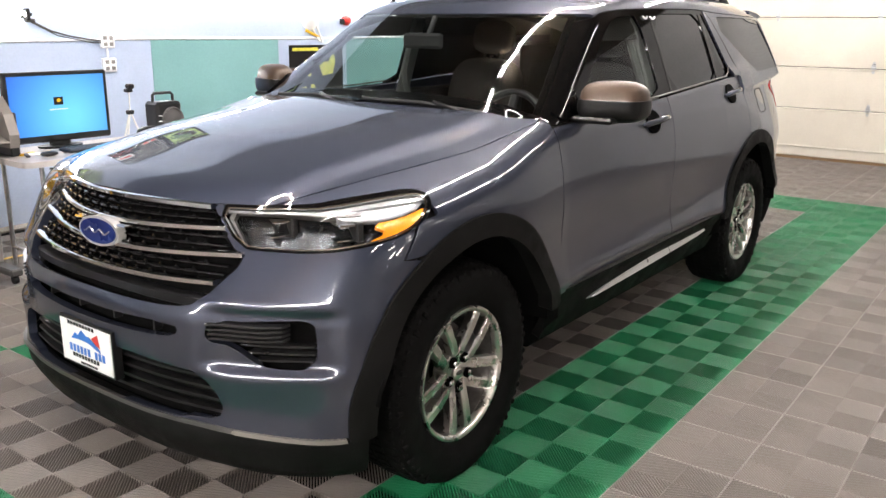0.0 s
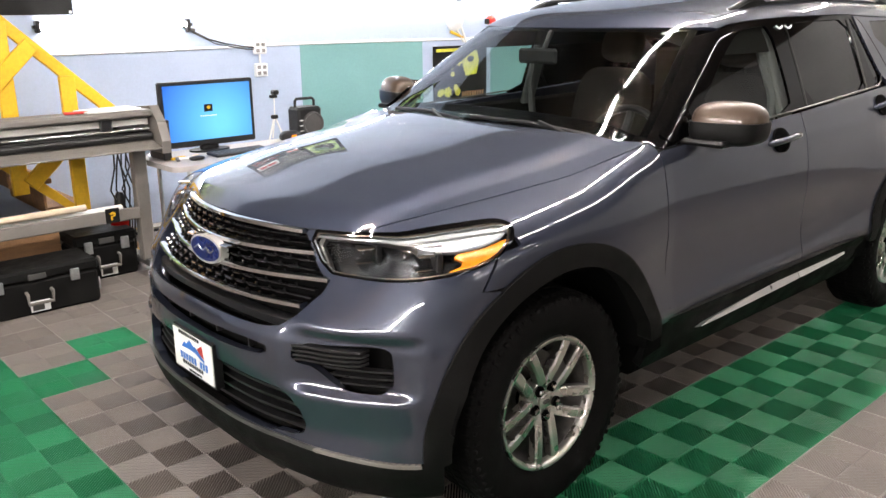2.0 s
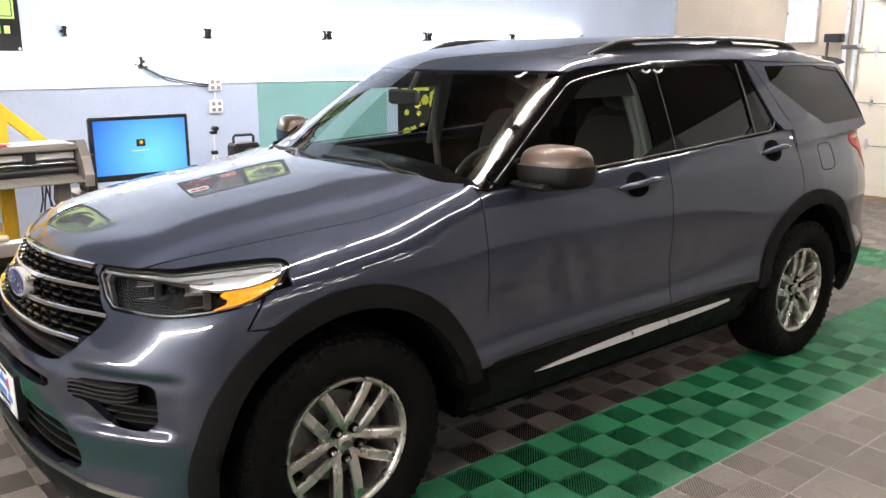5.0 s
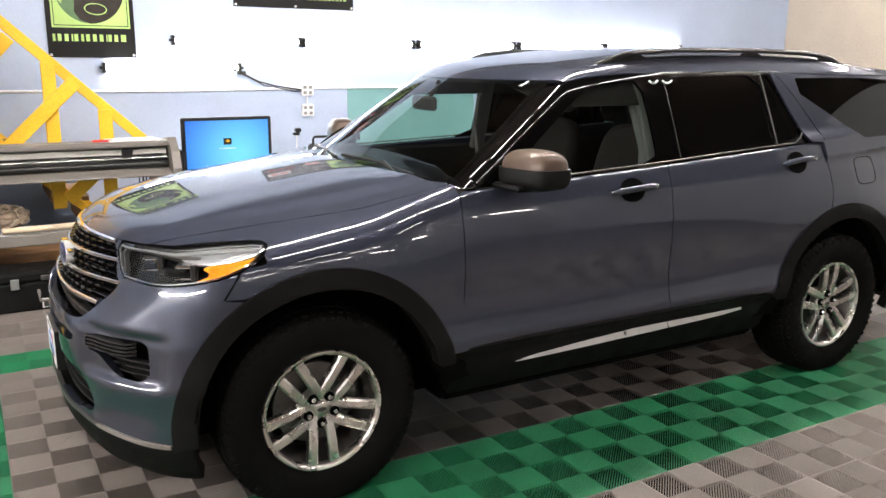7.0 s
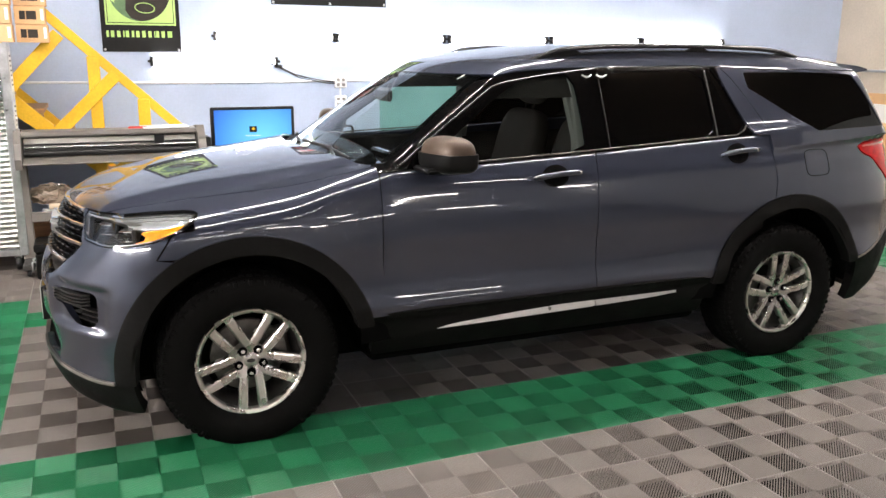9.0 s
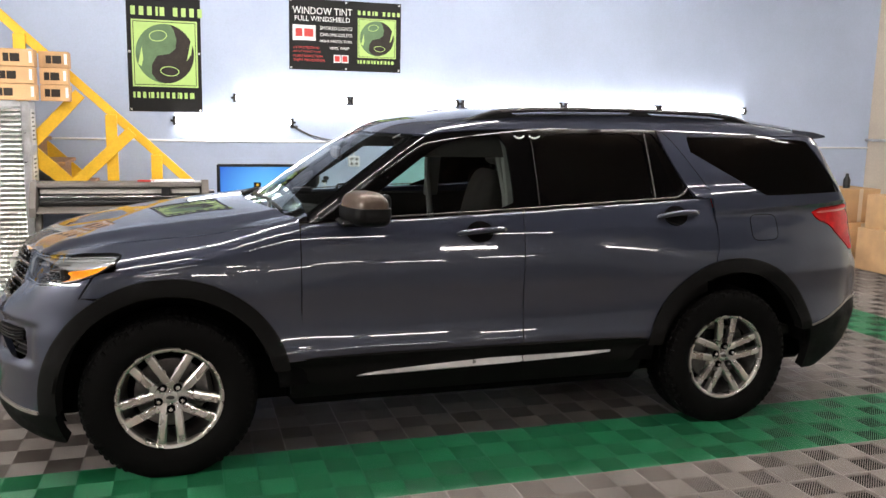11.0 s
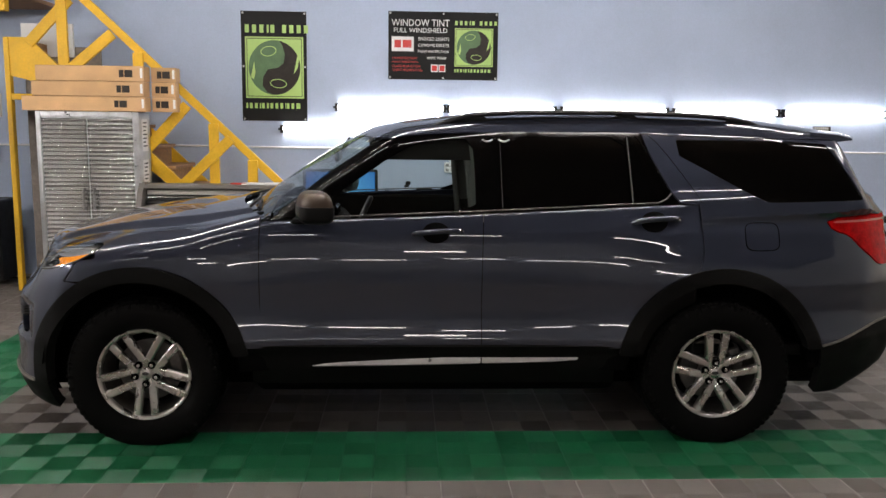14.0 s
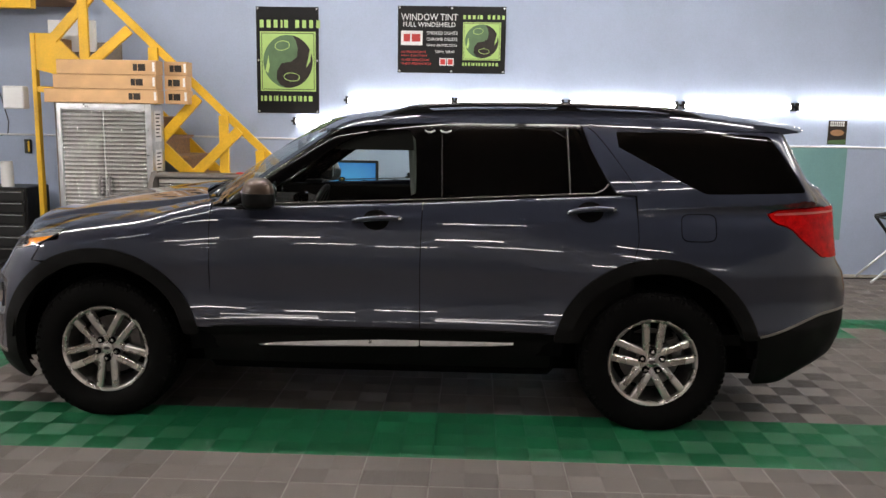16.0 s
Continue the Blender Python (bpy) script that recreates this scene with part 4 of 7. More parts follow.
# headlamps
for s in (0, 1):
    hl = new("headlamp")
    hl.parent = car
    hl["label"] = "clear headlamp with amber corner reflector"
    fr = end_rays(lin(40, 97, 0.4), lin(0.89, 1.075, 0.003), -1.75, -1)

    def mk(keep, lift, rim, skin=low_skin):
        # rays with positive angles meet the far side; mirror for the near one
        return panel(fr, skin, keep, lift, rim, flip=(s == 1))
    uv = lambda out: inside([(a * _deg, z) for a, z in out], 1)
    deep = lambda x, y, z: low_skin(x, y, z) + 0.055
    mk(lambda p: in_head(p, 0.03), 0.0, 0, deep).ob("lamp_bowl", mat("lamp_bowl", (0.04, 0.042, 0.045), 0.24, 0.85, var=0.45, scale=22, fine=60, bump=0.2), hl, "silvered reflector bowl", smooth=40)
    mk(lambda p: np.minimum(in_head(p, 0.001), 0.0055 - in_head(p, 0)), -0.001, 0.06).ob("lamp_frame", GLOSSBLACK, hl, "black lamp surround", smooth=40)
    drl = [(48.5, 1.012), (53, 0.921), (53.8, 0.920), (49.8, 1.005), (58, 1.009), (70, 1.013), (78, 1.020), (78, 1.027), (70, 1.020), (58, 1.015)]
    mk(lambda p: uv(drl)(*front_uv(p)), -0.012, 0.02).ob("light_guide", DULLTRIM, hl, "grey light guide", smooth=40)
    mk(lambda p: 0.0018 - np.abs(in_head(p, 0) - 0.0085), -0.003, 0.01).ob("lamp_trim", CHROME, hl, "thin chrome trim", smooth=40)
    topline = spl([46.5 * _deg, 58 * _deg, 69.6 * _deg, 74.6 * _deg, 84 * _deg, 92.5 * _deg], [1.0245, 1.0285, 1.0345, 1.0445, 1.0565, 1.065])
    for d0, d1, mt, dp in ((-0.02, 0.008, LAMPSILVER, -0.007), (0.0125, 0.019, LAMPSILVER, -0.010)):
        mk(lambda p: np.minimum(np.minimum(in_head(p, 0.0), topline(front_uv(p)[0]) - d0 - p[:, 2]), p[:, 2] - topline(front_uv(p)[0]) + d1), dp, 0.012).ob("upper_strip", mt, hl, "bright strip along the lamp's top", smooth=40)
    pale = [(72, 1.012), (78, 1.006), (84, 1.014), (90.3, 1.034), (92.2, 1.060), (84, 1.051), (74, 1.038)]
    mk(lambda p: uv(pale)(*front_uv(p)), -0.016, 0.012).ob("upper_reflector", LAMPSILVER, hl, "bright upper reflector", smooth=40)
    amb = [(77.5, 0.997), (84, 1.009), (91.0, 1.029), (89.3, 1.005), (85.4, 0.976), (79.6, 0.949), (75.6, 0.944), (80.0, 0.970)]
    mk(lambda p: uv(amb)(*front_uv(p)), -0.010, 0.02).ob("amber_reflector", AMBER, hl, "amber corner reflector", smooth=40)
    for a, z, w in ((60.5, 0.962, 0.050), (71.5, 0.965, 0.050)):
        ang = radians(a)
        way = np.array([[math.cos(ang), -math.sin(ang), 0.0]])
        q = cast(low_skin, np.array([[-1.75, 0, z]]) - way * 1.6, way, 0, 1.6)[0]
        sg = 1 if s == 0 else -1
        px, py = q[0] + 0.05, sg * (abs(q[1]) - 0.035)
        m = pose(px, py, z, 90, 0, -90 + sg * 24)
        Geo().lathe([(0.0, 0.012), (0.020, 0.008), (0.026, 0.0)], m @ pose(0, 0, 0.0), 20).ob("projector_lens", LENS, hl, "clear projector lens", smooth=40)
        bz = Geo().box((-w, 0.016, -0.03), (w, 0.026, 0.026), 0.004, m).box((-w, -0.030, -0.03), (w * 0.8, -0.022, 0.030), 0.004, m)
        bz.ob("projector_shelf", CHROME, hl, "chrome projector shelf")
        Geo().box((-w * 1.1, -0.03, -0.05), (w * 1.1, 0.03, -0.028), 0.004, m).ob("projector_mask", BLACKPL, hl, "black projector mask")
    mk(lambda p: in_head(p, 0.002), 0.0, 0).ob("lamp_lens", LENS, hl, "clear lens", smooth=40).visible_shadow = False

SATINBLACK = mat("satin_black_plastic", (0.016, 0.016, 0.0165), 0.34, var=0.15, scale=12)
# fog pockets, slots and the lower mouth
for s in (-1, 1):
    fg = Geo()
    for i, z in enumerate((0.702, 0.688, 0.674, 0.660)):
        sweep_bar(fg, [nose_pt(s * y, z + 0.010 * (y - 0.52), 0.010 - 0.010 * max(0, (y - 0.68) / 0.05)) for y in lin(0.518 + 0.003 * i, 0.725, 0.02)], 0.035, 0.0085)
    fg.ob("fog_louvre", SATINBLACK, car, "black ribbed fog insert", smooth=30)
    fg = Geo()
    for z in (0.634, 0.611, 0.590):
        sweep_bar(fg, [nose_pt(s * y, z, -0.030) for y in lin(0.60 + (0.634 - z) * 0.9, 0.80, 0.02)], 0.03, 0.008)
    fg.ob("vent_slat", SATINBLACK, car, "black lower vent slats", smooth=30)
for z in (0.52, 0.485, 0.45, 0.418):
    h = 0.50 + (0.52 - z) * 0.5
    sweep_bar(Geo(), [nose_pt(y, z, -0.032) for y in lin(-h, h, 0.05)], 0.03, 0.012).ob("mouth_slat", BLACKPL, car, "black lower grille slat", smooth=30)
for y in (-0.3, -0.1, 0.1, 0.3):
    p = nose_pt(y, 0.662, -0.03)
    Geo().box((p.x, y - 0.004, 0.64), (p.x + 0.03, y + 0.004, 0.69), 0.001).ob("slot_rib", BLACKPL, car)

plate = new("dealer_plate")
plate.parent = car
plate["label"] = "white dealer plate in a black frame"
px = nose_pt(0, 0.53).x - 0.012
pm = pose(px, 0.012, 0.528, 90, 0, -90)
g = Geo()
g.prism([(-0.155, -0.082), (0.155, -0.082), (0.155, 0.082), (-0.155, 0.082)], pm @ pose(0, 0, -0.03), 0.031)
g.ob("plate_holder", BLACKPL, plate, "black plate holder")
Geo().prism([(-0.148, -0.074), (0.148, -0.074), (0.148, 0.074), (-0.148, 0.074)], pm, 0.004).ob("plate_face", PAPER, plate, "white plate face")
BLUEPR = mat("blue_print", (0.03, 0.16, 0.55), 0.5, var=0.1)
Geo().prism([(-0.085, 0.012), (-0.06, 0.036), (-0.045, 0.030), (-0.02, 0.052), (0.01, 0.034), (0.02, 0.038), (0.085, 0.004), (0.085, -0.006), (0.02, 0.014), (-0.03, 0.016)], pm @ pose(0, 0, 0.004), 0.001).ob("plate_print", BLUEPR, plate, "blue mountain shape")
Geo().prism([(0.035, 0.034), (0.075, 0.056), (0.085, 0.010), (0.06, 0.018)], pm @ pose(0, 0, 0.004), 0.001).ob("plate_print", REDPR, plate, "red peak shape")
g = Geo()
for i in range(10):
    if i == 6:
        continue
    x = -0.10 + i * 0.0215
    g.prism([(x, -0.034 - 0.004 * i * 0), (x + 0.015, -0.034), (x + 0.015, -0.008), (x, -0.008)], pm @ pose(0, 0, 0.004), 0.001)
g.ob("plate_bar", BLUEPR, plate, "plain blue bars", smooth=0)["kind"] = "stuff"
g = Geo()
for y0, x0, x1, h in ((0.060, -0.10, 0.06, 0.013), (-0.052, -0.085, 0.075, 0.014), (-0.070, -0.04, 0.06, 0.008)):
    n = 9
    for i in range(n):
        x = x0 + (x1 - x0) * i / n
        g.prism([(x, y0), (x + (x1 - x0) / n * 0.72, y0), (x + (x1 - x0) / n * 0.72, y0 + h), (x, y0 + h)], pm @ pose(0, 0, 0.004), 0.001)
g.ob("plate_bar", INK, plate, "plain black bars", smooth=0)["kind"] = "stuff"

# ---- tail lamps ----
for s in (0, 1):
    tl = new("tail_lamp")
    tl.parent = car
    tr = end_rays(lin(35, 88, 0.8), lin(0.93, 1.25, 0.008), 1.9, 1)
    panel(tr, whole_skin, lambda p: inside(tail_out, 1)(p[:, 0], p[:, 2]) - 0.002, 0.004, 0.03, flip=(s == 1)).ob("tail_lens", RED, tl, "red tail lamp lens", smooth=40)
    panel(tr, whole_skin, lambda p: np.minimum(inside(tail_out, 1)(p[:, 0], p[:, 2]) - 0.012, 0.006 - np.abs(p[:, 2] - 1.195 - 0.03 * (p[:, 0] - 2.2))), 0.006, 0.004, flip=(s == 1)).ob("tail_strip", mat("pale_red", (0.55, 0.10, 0.09), 0.15, var=0.1, coat=1.0), tl, "pale red strip", smooth=40)

# ---- mirrors, handles, rails, wipers ----


def blob(c, r, e=2.6, seg=28, rings=16, top=90, bottom=-90):
    """A rounded block: centre, half sizes and squareness."""
    g = Geo()
    pw = lambda t: math.copysign(abs(t) ** (2 / e), t)
    for i in range(rings + 1):
        v = radians(bottom + (top - bottom) * i / rings)
        for k in range(seg):
            u = 2 * math.pi * k / seg
            g.v.append((c[0] + r[0] * pw(math.cos(v)) * pw(math.cos(u)), c[1] + r[1] * pw(math.cos(v)) * pw(math.sin(u)), c[2] + r[2] * pw(math.sin(v))))
    for i in range(rings):
        for k in range(seg):
            j = (k + 1) % seg
            g.f.append((i * seg + k, i * seg + j, (i + 1) * seg + j, (i + 1) * seg + k))
    g.f += [tuple(range(seg))[::-1], tuple(range(rings * seg, (rings + 1) * seg))]
    return g


for s in (-1, 1):
    mi = new("door_mirror")
    mi.parent = car

    def sheared(g):
        # the housing leans back as it goes outwards and tapers to its top
        out = []
        for x, y, z in g.v:
            t = (abs(y) - 0.98) / 0.2
            f = 1 - 0.12 * max(0, (z - 1.28) / 0.08)
            out.append((-0.635 + (x + 0.615) * f + 0.05 * t, s * (abs(y) - 0.07), z - 0.012))
        g.v = out
        if s > 0:
            g.f = [q[::-1] for q in g.f]
        return g
    cap = sheared(blob((-0.615, -1.065, 1.292), (0.088, 0.125, 0.074), 2.9, bottom=0))
    cap.ob("mirror_cap", BRONZE, mi, "satin brown-grey mirror cap", smooth=50)
    base = sheared(blob((-0.615, -1.065, 1.292), (0.0895, 0.1265, 0.090), 4.2, top=0))
    base.ob("mirror_base", MIRRORBLACK, mi, "black mirror base", smooth=50)
    arm = Geo().box((-0.73, 0.80, 1.190), (-0.60, 1.04, 1.214), 0.010) if s > 0 else Geo().box((-0.73, -1.04, 1.190), (-0.60, -0.80, 1.214), 0.010)
    arm.ob("mirror_arm", MIRRORBLACK, mi)
    Geo().box((-0.545, s * 0.99 - 0.10, 1.23), (-0.540, s * 0.99 + 0.10, 1.335), 0.002).ob("mirror_glass", CHROME, mi, "mirror glass")
    # black sail where the mirror meets the door
    sail = panel(side_rays(lin(-0.90, -0.5, 0.02), lin(1.15, 1.5, 0.02)), top_skin, lambda p: inside([(-0.86, 1.20), (-0.70, 1.31), (-0.62, 1.31), (-0.62, 1.21)], 1)(p[:, 0], p[:, 2]), 0.006, 0.01, flip=(s > 0))
    sail.ob("mirror_sail", GLOSSBLACK, mi, smooth=40)

for k, (x0, x1, z0, z1, dr) in enumerate(((-0.125, 0.140, 1.126, 1.138, 0), (1.022, 1.280, 1.187, 1.201, 2))):
    for s in (0, 1):
        sg = 1 - 2 * s
        d = doors[dr + s]
        xm, zm = (x0 + x1) / 2 - 0.01, (z0 + z1) / 2
        b = side_pt(xm, zm, 0.0, low_belt)
        # near-black oval, slightly proud of the door, stands in for the recess's shade
        pv, pf = [], []
        for k2, lift in ((1.0, -0.006), (1.0, 0.011), (0.55, 0.012), (0.1, 0.012)):
            pv += [side_pt(xm + ox * k2, zm + oz * k2, lift, low_belt) for ox, oz in oval(0.070, 0.052, 20)]
        for r2 in range(3):
            pf += [(r2 * 20 + i, r2 * 20 + (i + 1) % 20, r2 * 20 + 20 + (i + 1) % 20, r2 * 20 + 20 + i)[::sg] for i in range(20)]
        pf.append(tuple(range(60, 80))[::sg])
        pocket = Geo()
        pocket.add([(p.x, p.y * sg, p.z) for p in pv], pf)
        pocket.ob("handle_pocket", GAP, d, "raised near-black oval standing for the shade in the handle pocket", smooth=30)
        pts, rs = [], []
        for i in range(15):
            f = i / 14
            x = x0 + (x1 - x0) * f
            b = side_pt(x, z0 + (z1 - z0) * f, 0.008 + 0.040 * math.sin(math.pi * min(max((f - 0.02) / 0.96, 0), 1)) ** 0.5, low_belt)
            pts.append((b.x, b.y * sg, b.z))
            rs.append(0.0125 if 0 < i < 14 else 0.007)
        h = Geo().tube(pts, rs, 12)
        h.v = [(x, y, (z - zm) * 1.15 + zm) for x, y, z in h.v]
        h.ob("door_handle", PAINT, d, "body-coloured pull handle", smooth=60)
        q = side_pt(x0 + (x1 - x0) * 0.93, z1, 0.026, low_belt)
        Geo().box((q.x - 0.016, q.y * sg - 0.012, q.z - 0.011), (q.x + 0.014, q.y * sg + 0.012, q.z + 0.011), 0.006).ob("handle_end", CHROME, d, "bright handle end")

for s in (-1, 1):
    rail = new("roof_rail")
    rail.parent = car
    pz = spl([-0.02, 0.08, 0.18, 0.54, 0.95, 1.4, 1.62, 1.74, 1.82], [1.670, 1.708, 1.737, 1.757, 1.760, 1.752, 1.734, 1.708, 1.672])
    py = spl([-0.02, 0.2, 1.6, 1.82], [0.600, 0.620, 0.620, 0.600])
    g = Geo()
    pts = [(x, s * float(py(x)), float(pz(x))) for x in lin(-0.02, 1.82, 0.06)]
    g.tube(pts, 0.013, 10)
    g.ob("rail_bar", BLACKPL, rail, "satin black roof rail", smooth=50)
    for x0, x1 in ((-0.02, 1.82),):
        f = Geo()
        n = 36
        for i in range(n + 1):
            x = x0 + (x1 - x0) * i / n
            zt = float(pz(x)) - (0.026 if 0.24 < x < 0.98 or 1.10 < x < 1.58 else 0.0)
            yy = s * float(py(x))
            zb = float(roof_mid(x)) - 0.07 * (abs(yy) / 0.7) ** 3.4 - 0.015
            zt = max(zt, zb + 0.004)
            f.v += [(x, yy - 0.009, zb), (x, yy + 0.009, zb), (x, yy + 0.009, zt), (x, yy - 0.009, zt)]
        for i in range(n):
            for j in range(4):
                q = (j + 1) % 4
                f.f.append((i * 4 + j, i * 4 + q, i * 4 + 4 + q, i * 4 + 4 + j))
        f.f += [(0, 1, 2, 3), (n * 4 + 3, n * 4 + 2, n * 4 + 1, n * 4)]
        f.ob("rail_foot", CLADDING, rail)
    t = Geo().tube([(x, s * (float(py(x)) + 0.016), float(pz(x)) + 0.001) for x in lin(0.2, 1.6, 0.06)], 0.004, 6)
    t.ob("rail_trim", DULLTRIM, rail, "thin bright rail trim", smooth=50)
for y0, y1 in ((-0.60, -0.02), (0.02, 0.62)):
    w = new("wiper")
    w.parent = car
    P = lambda x, y, d: tuple(cast(top_skin, np.array([[x, y, 2.2]]), np.array([[0.0, 0, -1.0]]), 0, 1.5)[0] + np.array([0, 0, d]))
    a, b = P(-1.06 + 0.16 * (y0 / 0.75) ** 2, y0, 0.012), P(-1.04 + 0.16 * (y1 / 0.75) ** 2, y1, 0.012)
    Geo().tube([a, tuple((Vector(a) + Vector(b)) / 2 + Vector((0, 0, 0.012))), b], 0.008, 8).ob("wiper_blade", BLACKPL, w, smooth=50)
    Geo().tube([(a[0] - 0.06, a[1] + 0.05, a[2] + 0.0), tuple((Vector(a) * 0.6 + Vector(b) * 0.4) + Vector((0, 0, 0.022)))], 0.008, 8).ob("wiper_arm", BLACKPL, w, smooth=50)

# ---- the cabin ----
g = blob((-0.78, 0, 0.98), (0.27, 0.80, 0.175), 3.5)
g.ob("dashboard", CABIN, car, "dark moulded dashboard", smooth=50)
Geo().box((-0.62, -0.13, 1.00), (-0.57, 0.13, 1.19), 0.012, pose(0, 0, 0)).ob("centre_screen", GLOSSBLACK, car, "black dashboard screen")
st = new("steering_wheel")
st.parent = car
sm = pose(-0.44, -0.37, 1.095, 0, -65, 0)
Geo().tube([sm @ Vector((0.185 * math.cos(2 * math.pi * i / 28), 0.185 * math.sin(2 * math.pi * i / 28), 0)) for i in range(29)], 0.016, 10, False).ob("wheel_ring", BLACKPL, st, smooth=60)
g = Geo().box((-0.055, -0.07, -0.03), (0.055, 0.07, 0.02), 0.02, sm)
for a in (0, 180, 270):
    g.box((0.05, -0.02, -0.015), (0.18, 0.02, 0.008), 0.006, sm @ pose(0, 0, 0, 0, 0, a + 90))
g.ob("wheel_spokes", BLACKPL, st)
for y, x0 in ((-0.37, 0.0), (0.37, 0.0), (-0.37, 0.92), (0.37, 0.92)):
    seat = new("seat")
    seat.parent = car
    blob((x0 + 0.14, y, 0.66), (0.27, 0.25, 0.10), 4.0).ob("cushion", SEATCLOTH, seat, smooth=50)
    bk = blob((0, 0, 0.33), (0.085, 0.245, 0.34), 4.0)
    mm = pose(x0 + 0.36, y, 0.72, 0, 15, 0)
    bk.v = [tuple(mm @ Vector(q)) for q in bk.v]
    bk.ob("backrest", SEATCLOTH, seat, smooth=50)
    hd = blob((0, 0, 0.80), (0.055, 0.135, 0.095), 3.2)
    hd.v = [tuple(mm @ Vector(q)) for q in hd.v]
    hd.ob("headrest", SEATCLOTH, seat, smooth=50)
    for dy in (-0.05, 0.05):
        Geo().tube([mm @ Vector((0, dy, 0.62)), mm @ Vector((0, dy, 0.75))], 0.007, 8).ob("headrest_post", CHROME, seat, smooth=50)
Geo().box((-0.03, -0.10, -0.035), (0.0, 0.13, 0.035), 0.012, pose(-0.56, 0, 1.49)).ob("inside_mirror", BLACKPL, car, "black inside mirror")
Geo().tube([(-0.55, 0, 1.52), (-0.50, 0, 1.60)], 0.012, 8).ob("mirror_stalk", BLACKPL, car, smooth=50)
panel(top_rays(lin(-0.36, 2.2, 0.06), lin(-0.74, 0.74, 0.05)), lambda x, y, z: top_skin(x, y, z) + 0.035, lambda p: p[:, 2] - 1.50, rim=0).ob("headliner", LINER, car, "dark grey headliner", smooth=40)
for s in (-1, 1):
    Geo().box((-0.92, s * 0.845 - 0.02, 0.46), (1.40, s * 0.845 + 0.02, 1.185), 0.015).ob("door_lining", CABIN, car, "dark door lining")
    Geo().beam((0.235, s * 0.815, 1.16), (0.225, s * 0.670, 1.60), 0.10, 0.03, (0, s, 0.3), 0.008).ob("pillar_trim", TRIMGREY, car, "pale grey pillar trim")
    Geo().tube([(0.17, s * 0.68, 1.50), (0.19, s * 0.75, 1.30), (0.22, s * 0.74, 1.0)], [0.018, 0.02, 0.022], 6).ob("seat_belt", TRIMGREY, car, "grey seat belt", smooth=50)
Geo().box((1.38, -0.70, 0.50), (1.42, 0.70, 1.45), 0.02).ob("cargo_screen", CABIN, car, "dark cargo area")
Geo().box((-0.95, -0.82, 0.46), (2.2, 0.82, 0.52), 0.01).ob("cabin_floor", CABIN, car, "dark cabin floor")
Geo().box((-1.05, -0.80, 0.50), (-1.0, 0.80, 1.14), 0.01).ob("bulkhead", GAP, car)
p = P(-0.349, -0.527, -0.004)
Geo().box((-0.022, -0.026, -0.001), (0.022, 0.026, 0.001), 0.0005, pose(p[0], p[1], p[2] - 0.004, 0, -30, -20)).ob("windscreen_sticker", PAPER, car, "small white windscreen sticker")


# ---- shop lights ----


def shop_light(x, y, z, turn=0, label="lit four-foot tube lamp on the wall"):
    e = thing("tube_lamp", label, "lamp", "shop tube lamps", (x, y, z), turn)
    b = Geo().box((-0.60, -0.012, -0.028), (0.60, 0.0, 0.028), 0.004)
    b.ob("housing", WHITE, e, "white metal housing")
    t = Geo()
    t.tube([(-0.572, -0.030, 0.0), (0.572, -0.030, 0.0)], 0.021, 12)
    t.ob("tube", TUBE, e, "glowing white tube")
    for sx in (-1, 1):
        c = Geo().box((sx * 0.588 - 0.015, -0.062, -0.044), (sx * 0.588 + 0.015, 0.0, 0.044), 0.005)
        c.box((sx * 0.613 - 0.012, -0.050, -0.012), (sx * 0.613 + 0.012, -0.020, 0.012), 0.003)
        c.ob("end_clip", BLACKPL, e, "black end clip")
    return e


lamp = shop_light(-0.326, WALL_Y, 1.855)
for x in (0.893, 2.143, 3.397, 4.636):
    copy_thing(lamp, pose(x, WALL_Y, 1.852))
copy_thing(lamp, pose(-0.92, WALL_Y, 1.615))
tube_mesh = [c for c in lamp.children if c.name.startswith("tube")][0].data


def hang(m, mesh, label):
    """Another tube lamp of its own brightness."""
    o = copy_thing(lamp, m)
    o["label"] = label
    for c in o.children:
        if c.name.startswith("tube"):
            c.data = mesh


high_tube, mid_tube, far_tube, west_tube = [tube_mesh.copy() for _ in range(4)]
west_tube.materials[0] = TUBE_WEST
high_tube.materials[0], mid_tube.materials[0], far_tube.materials[0] = TUBE_HIGH, TUBE_MID, TUBE_FAR
for x, z in [(-2.9 + 3.3 * k, 3.1) for k in range(4)] + [(-2.2 + 3.3 * k, 1.85) for k in range(3)] + [(-0.7, 1.4), (2.6, 1.4)]:
    hang(pose(x, SOUTH_Y, z, 0, 0, 180), far_tube, "lit four-foot tube lamp on the wall")
for y in (-4.65, -3.4, -2.15, -0.9, 0.35):
    hang(pose(WEST_X, y, 2.5, 0, 0, 90), west_tube, "lit four-foot tube lamp on the wall")
for k in range(4):
    hang(pose(-4.4 + 2.5 * k, -7.6, CEIL_Z, 90, 0, 0), far_tube, "lit four-foot tube lamp under the ceiling")
for k in range(6):
    hang(pose(-2.2 + 1.25 * k, -2.6, CEIL_Z, 90, 0, 0), mid_tube, "lit four-foot tube lamp under the ceiling")
for k in range(6):
    hang(pose(-3.5 + 1.25 * k, 0.1, CEIL_Z, 90, 0, 0), high_tube, "lit four-foot tube lamp under the ceiling")
for y in (-1.15, 0.1, 1.35):
    hang(Matrix.Translation((5.3, y, CEIL_Z)) @ Matrix.Rotation(radians(90), 4, "Z") @ Matrix.Rotation(radians(90), 4, "X"), high_tube, "lit four-foot tube lamp under the ceiling")


# ---- the car's wheels ----


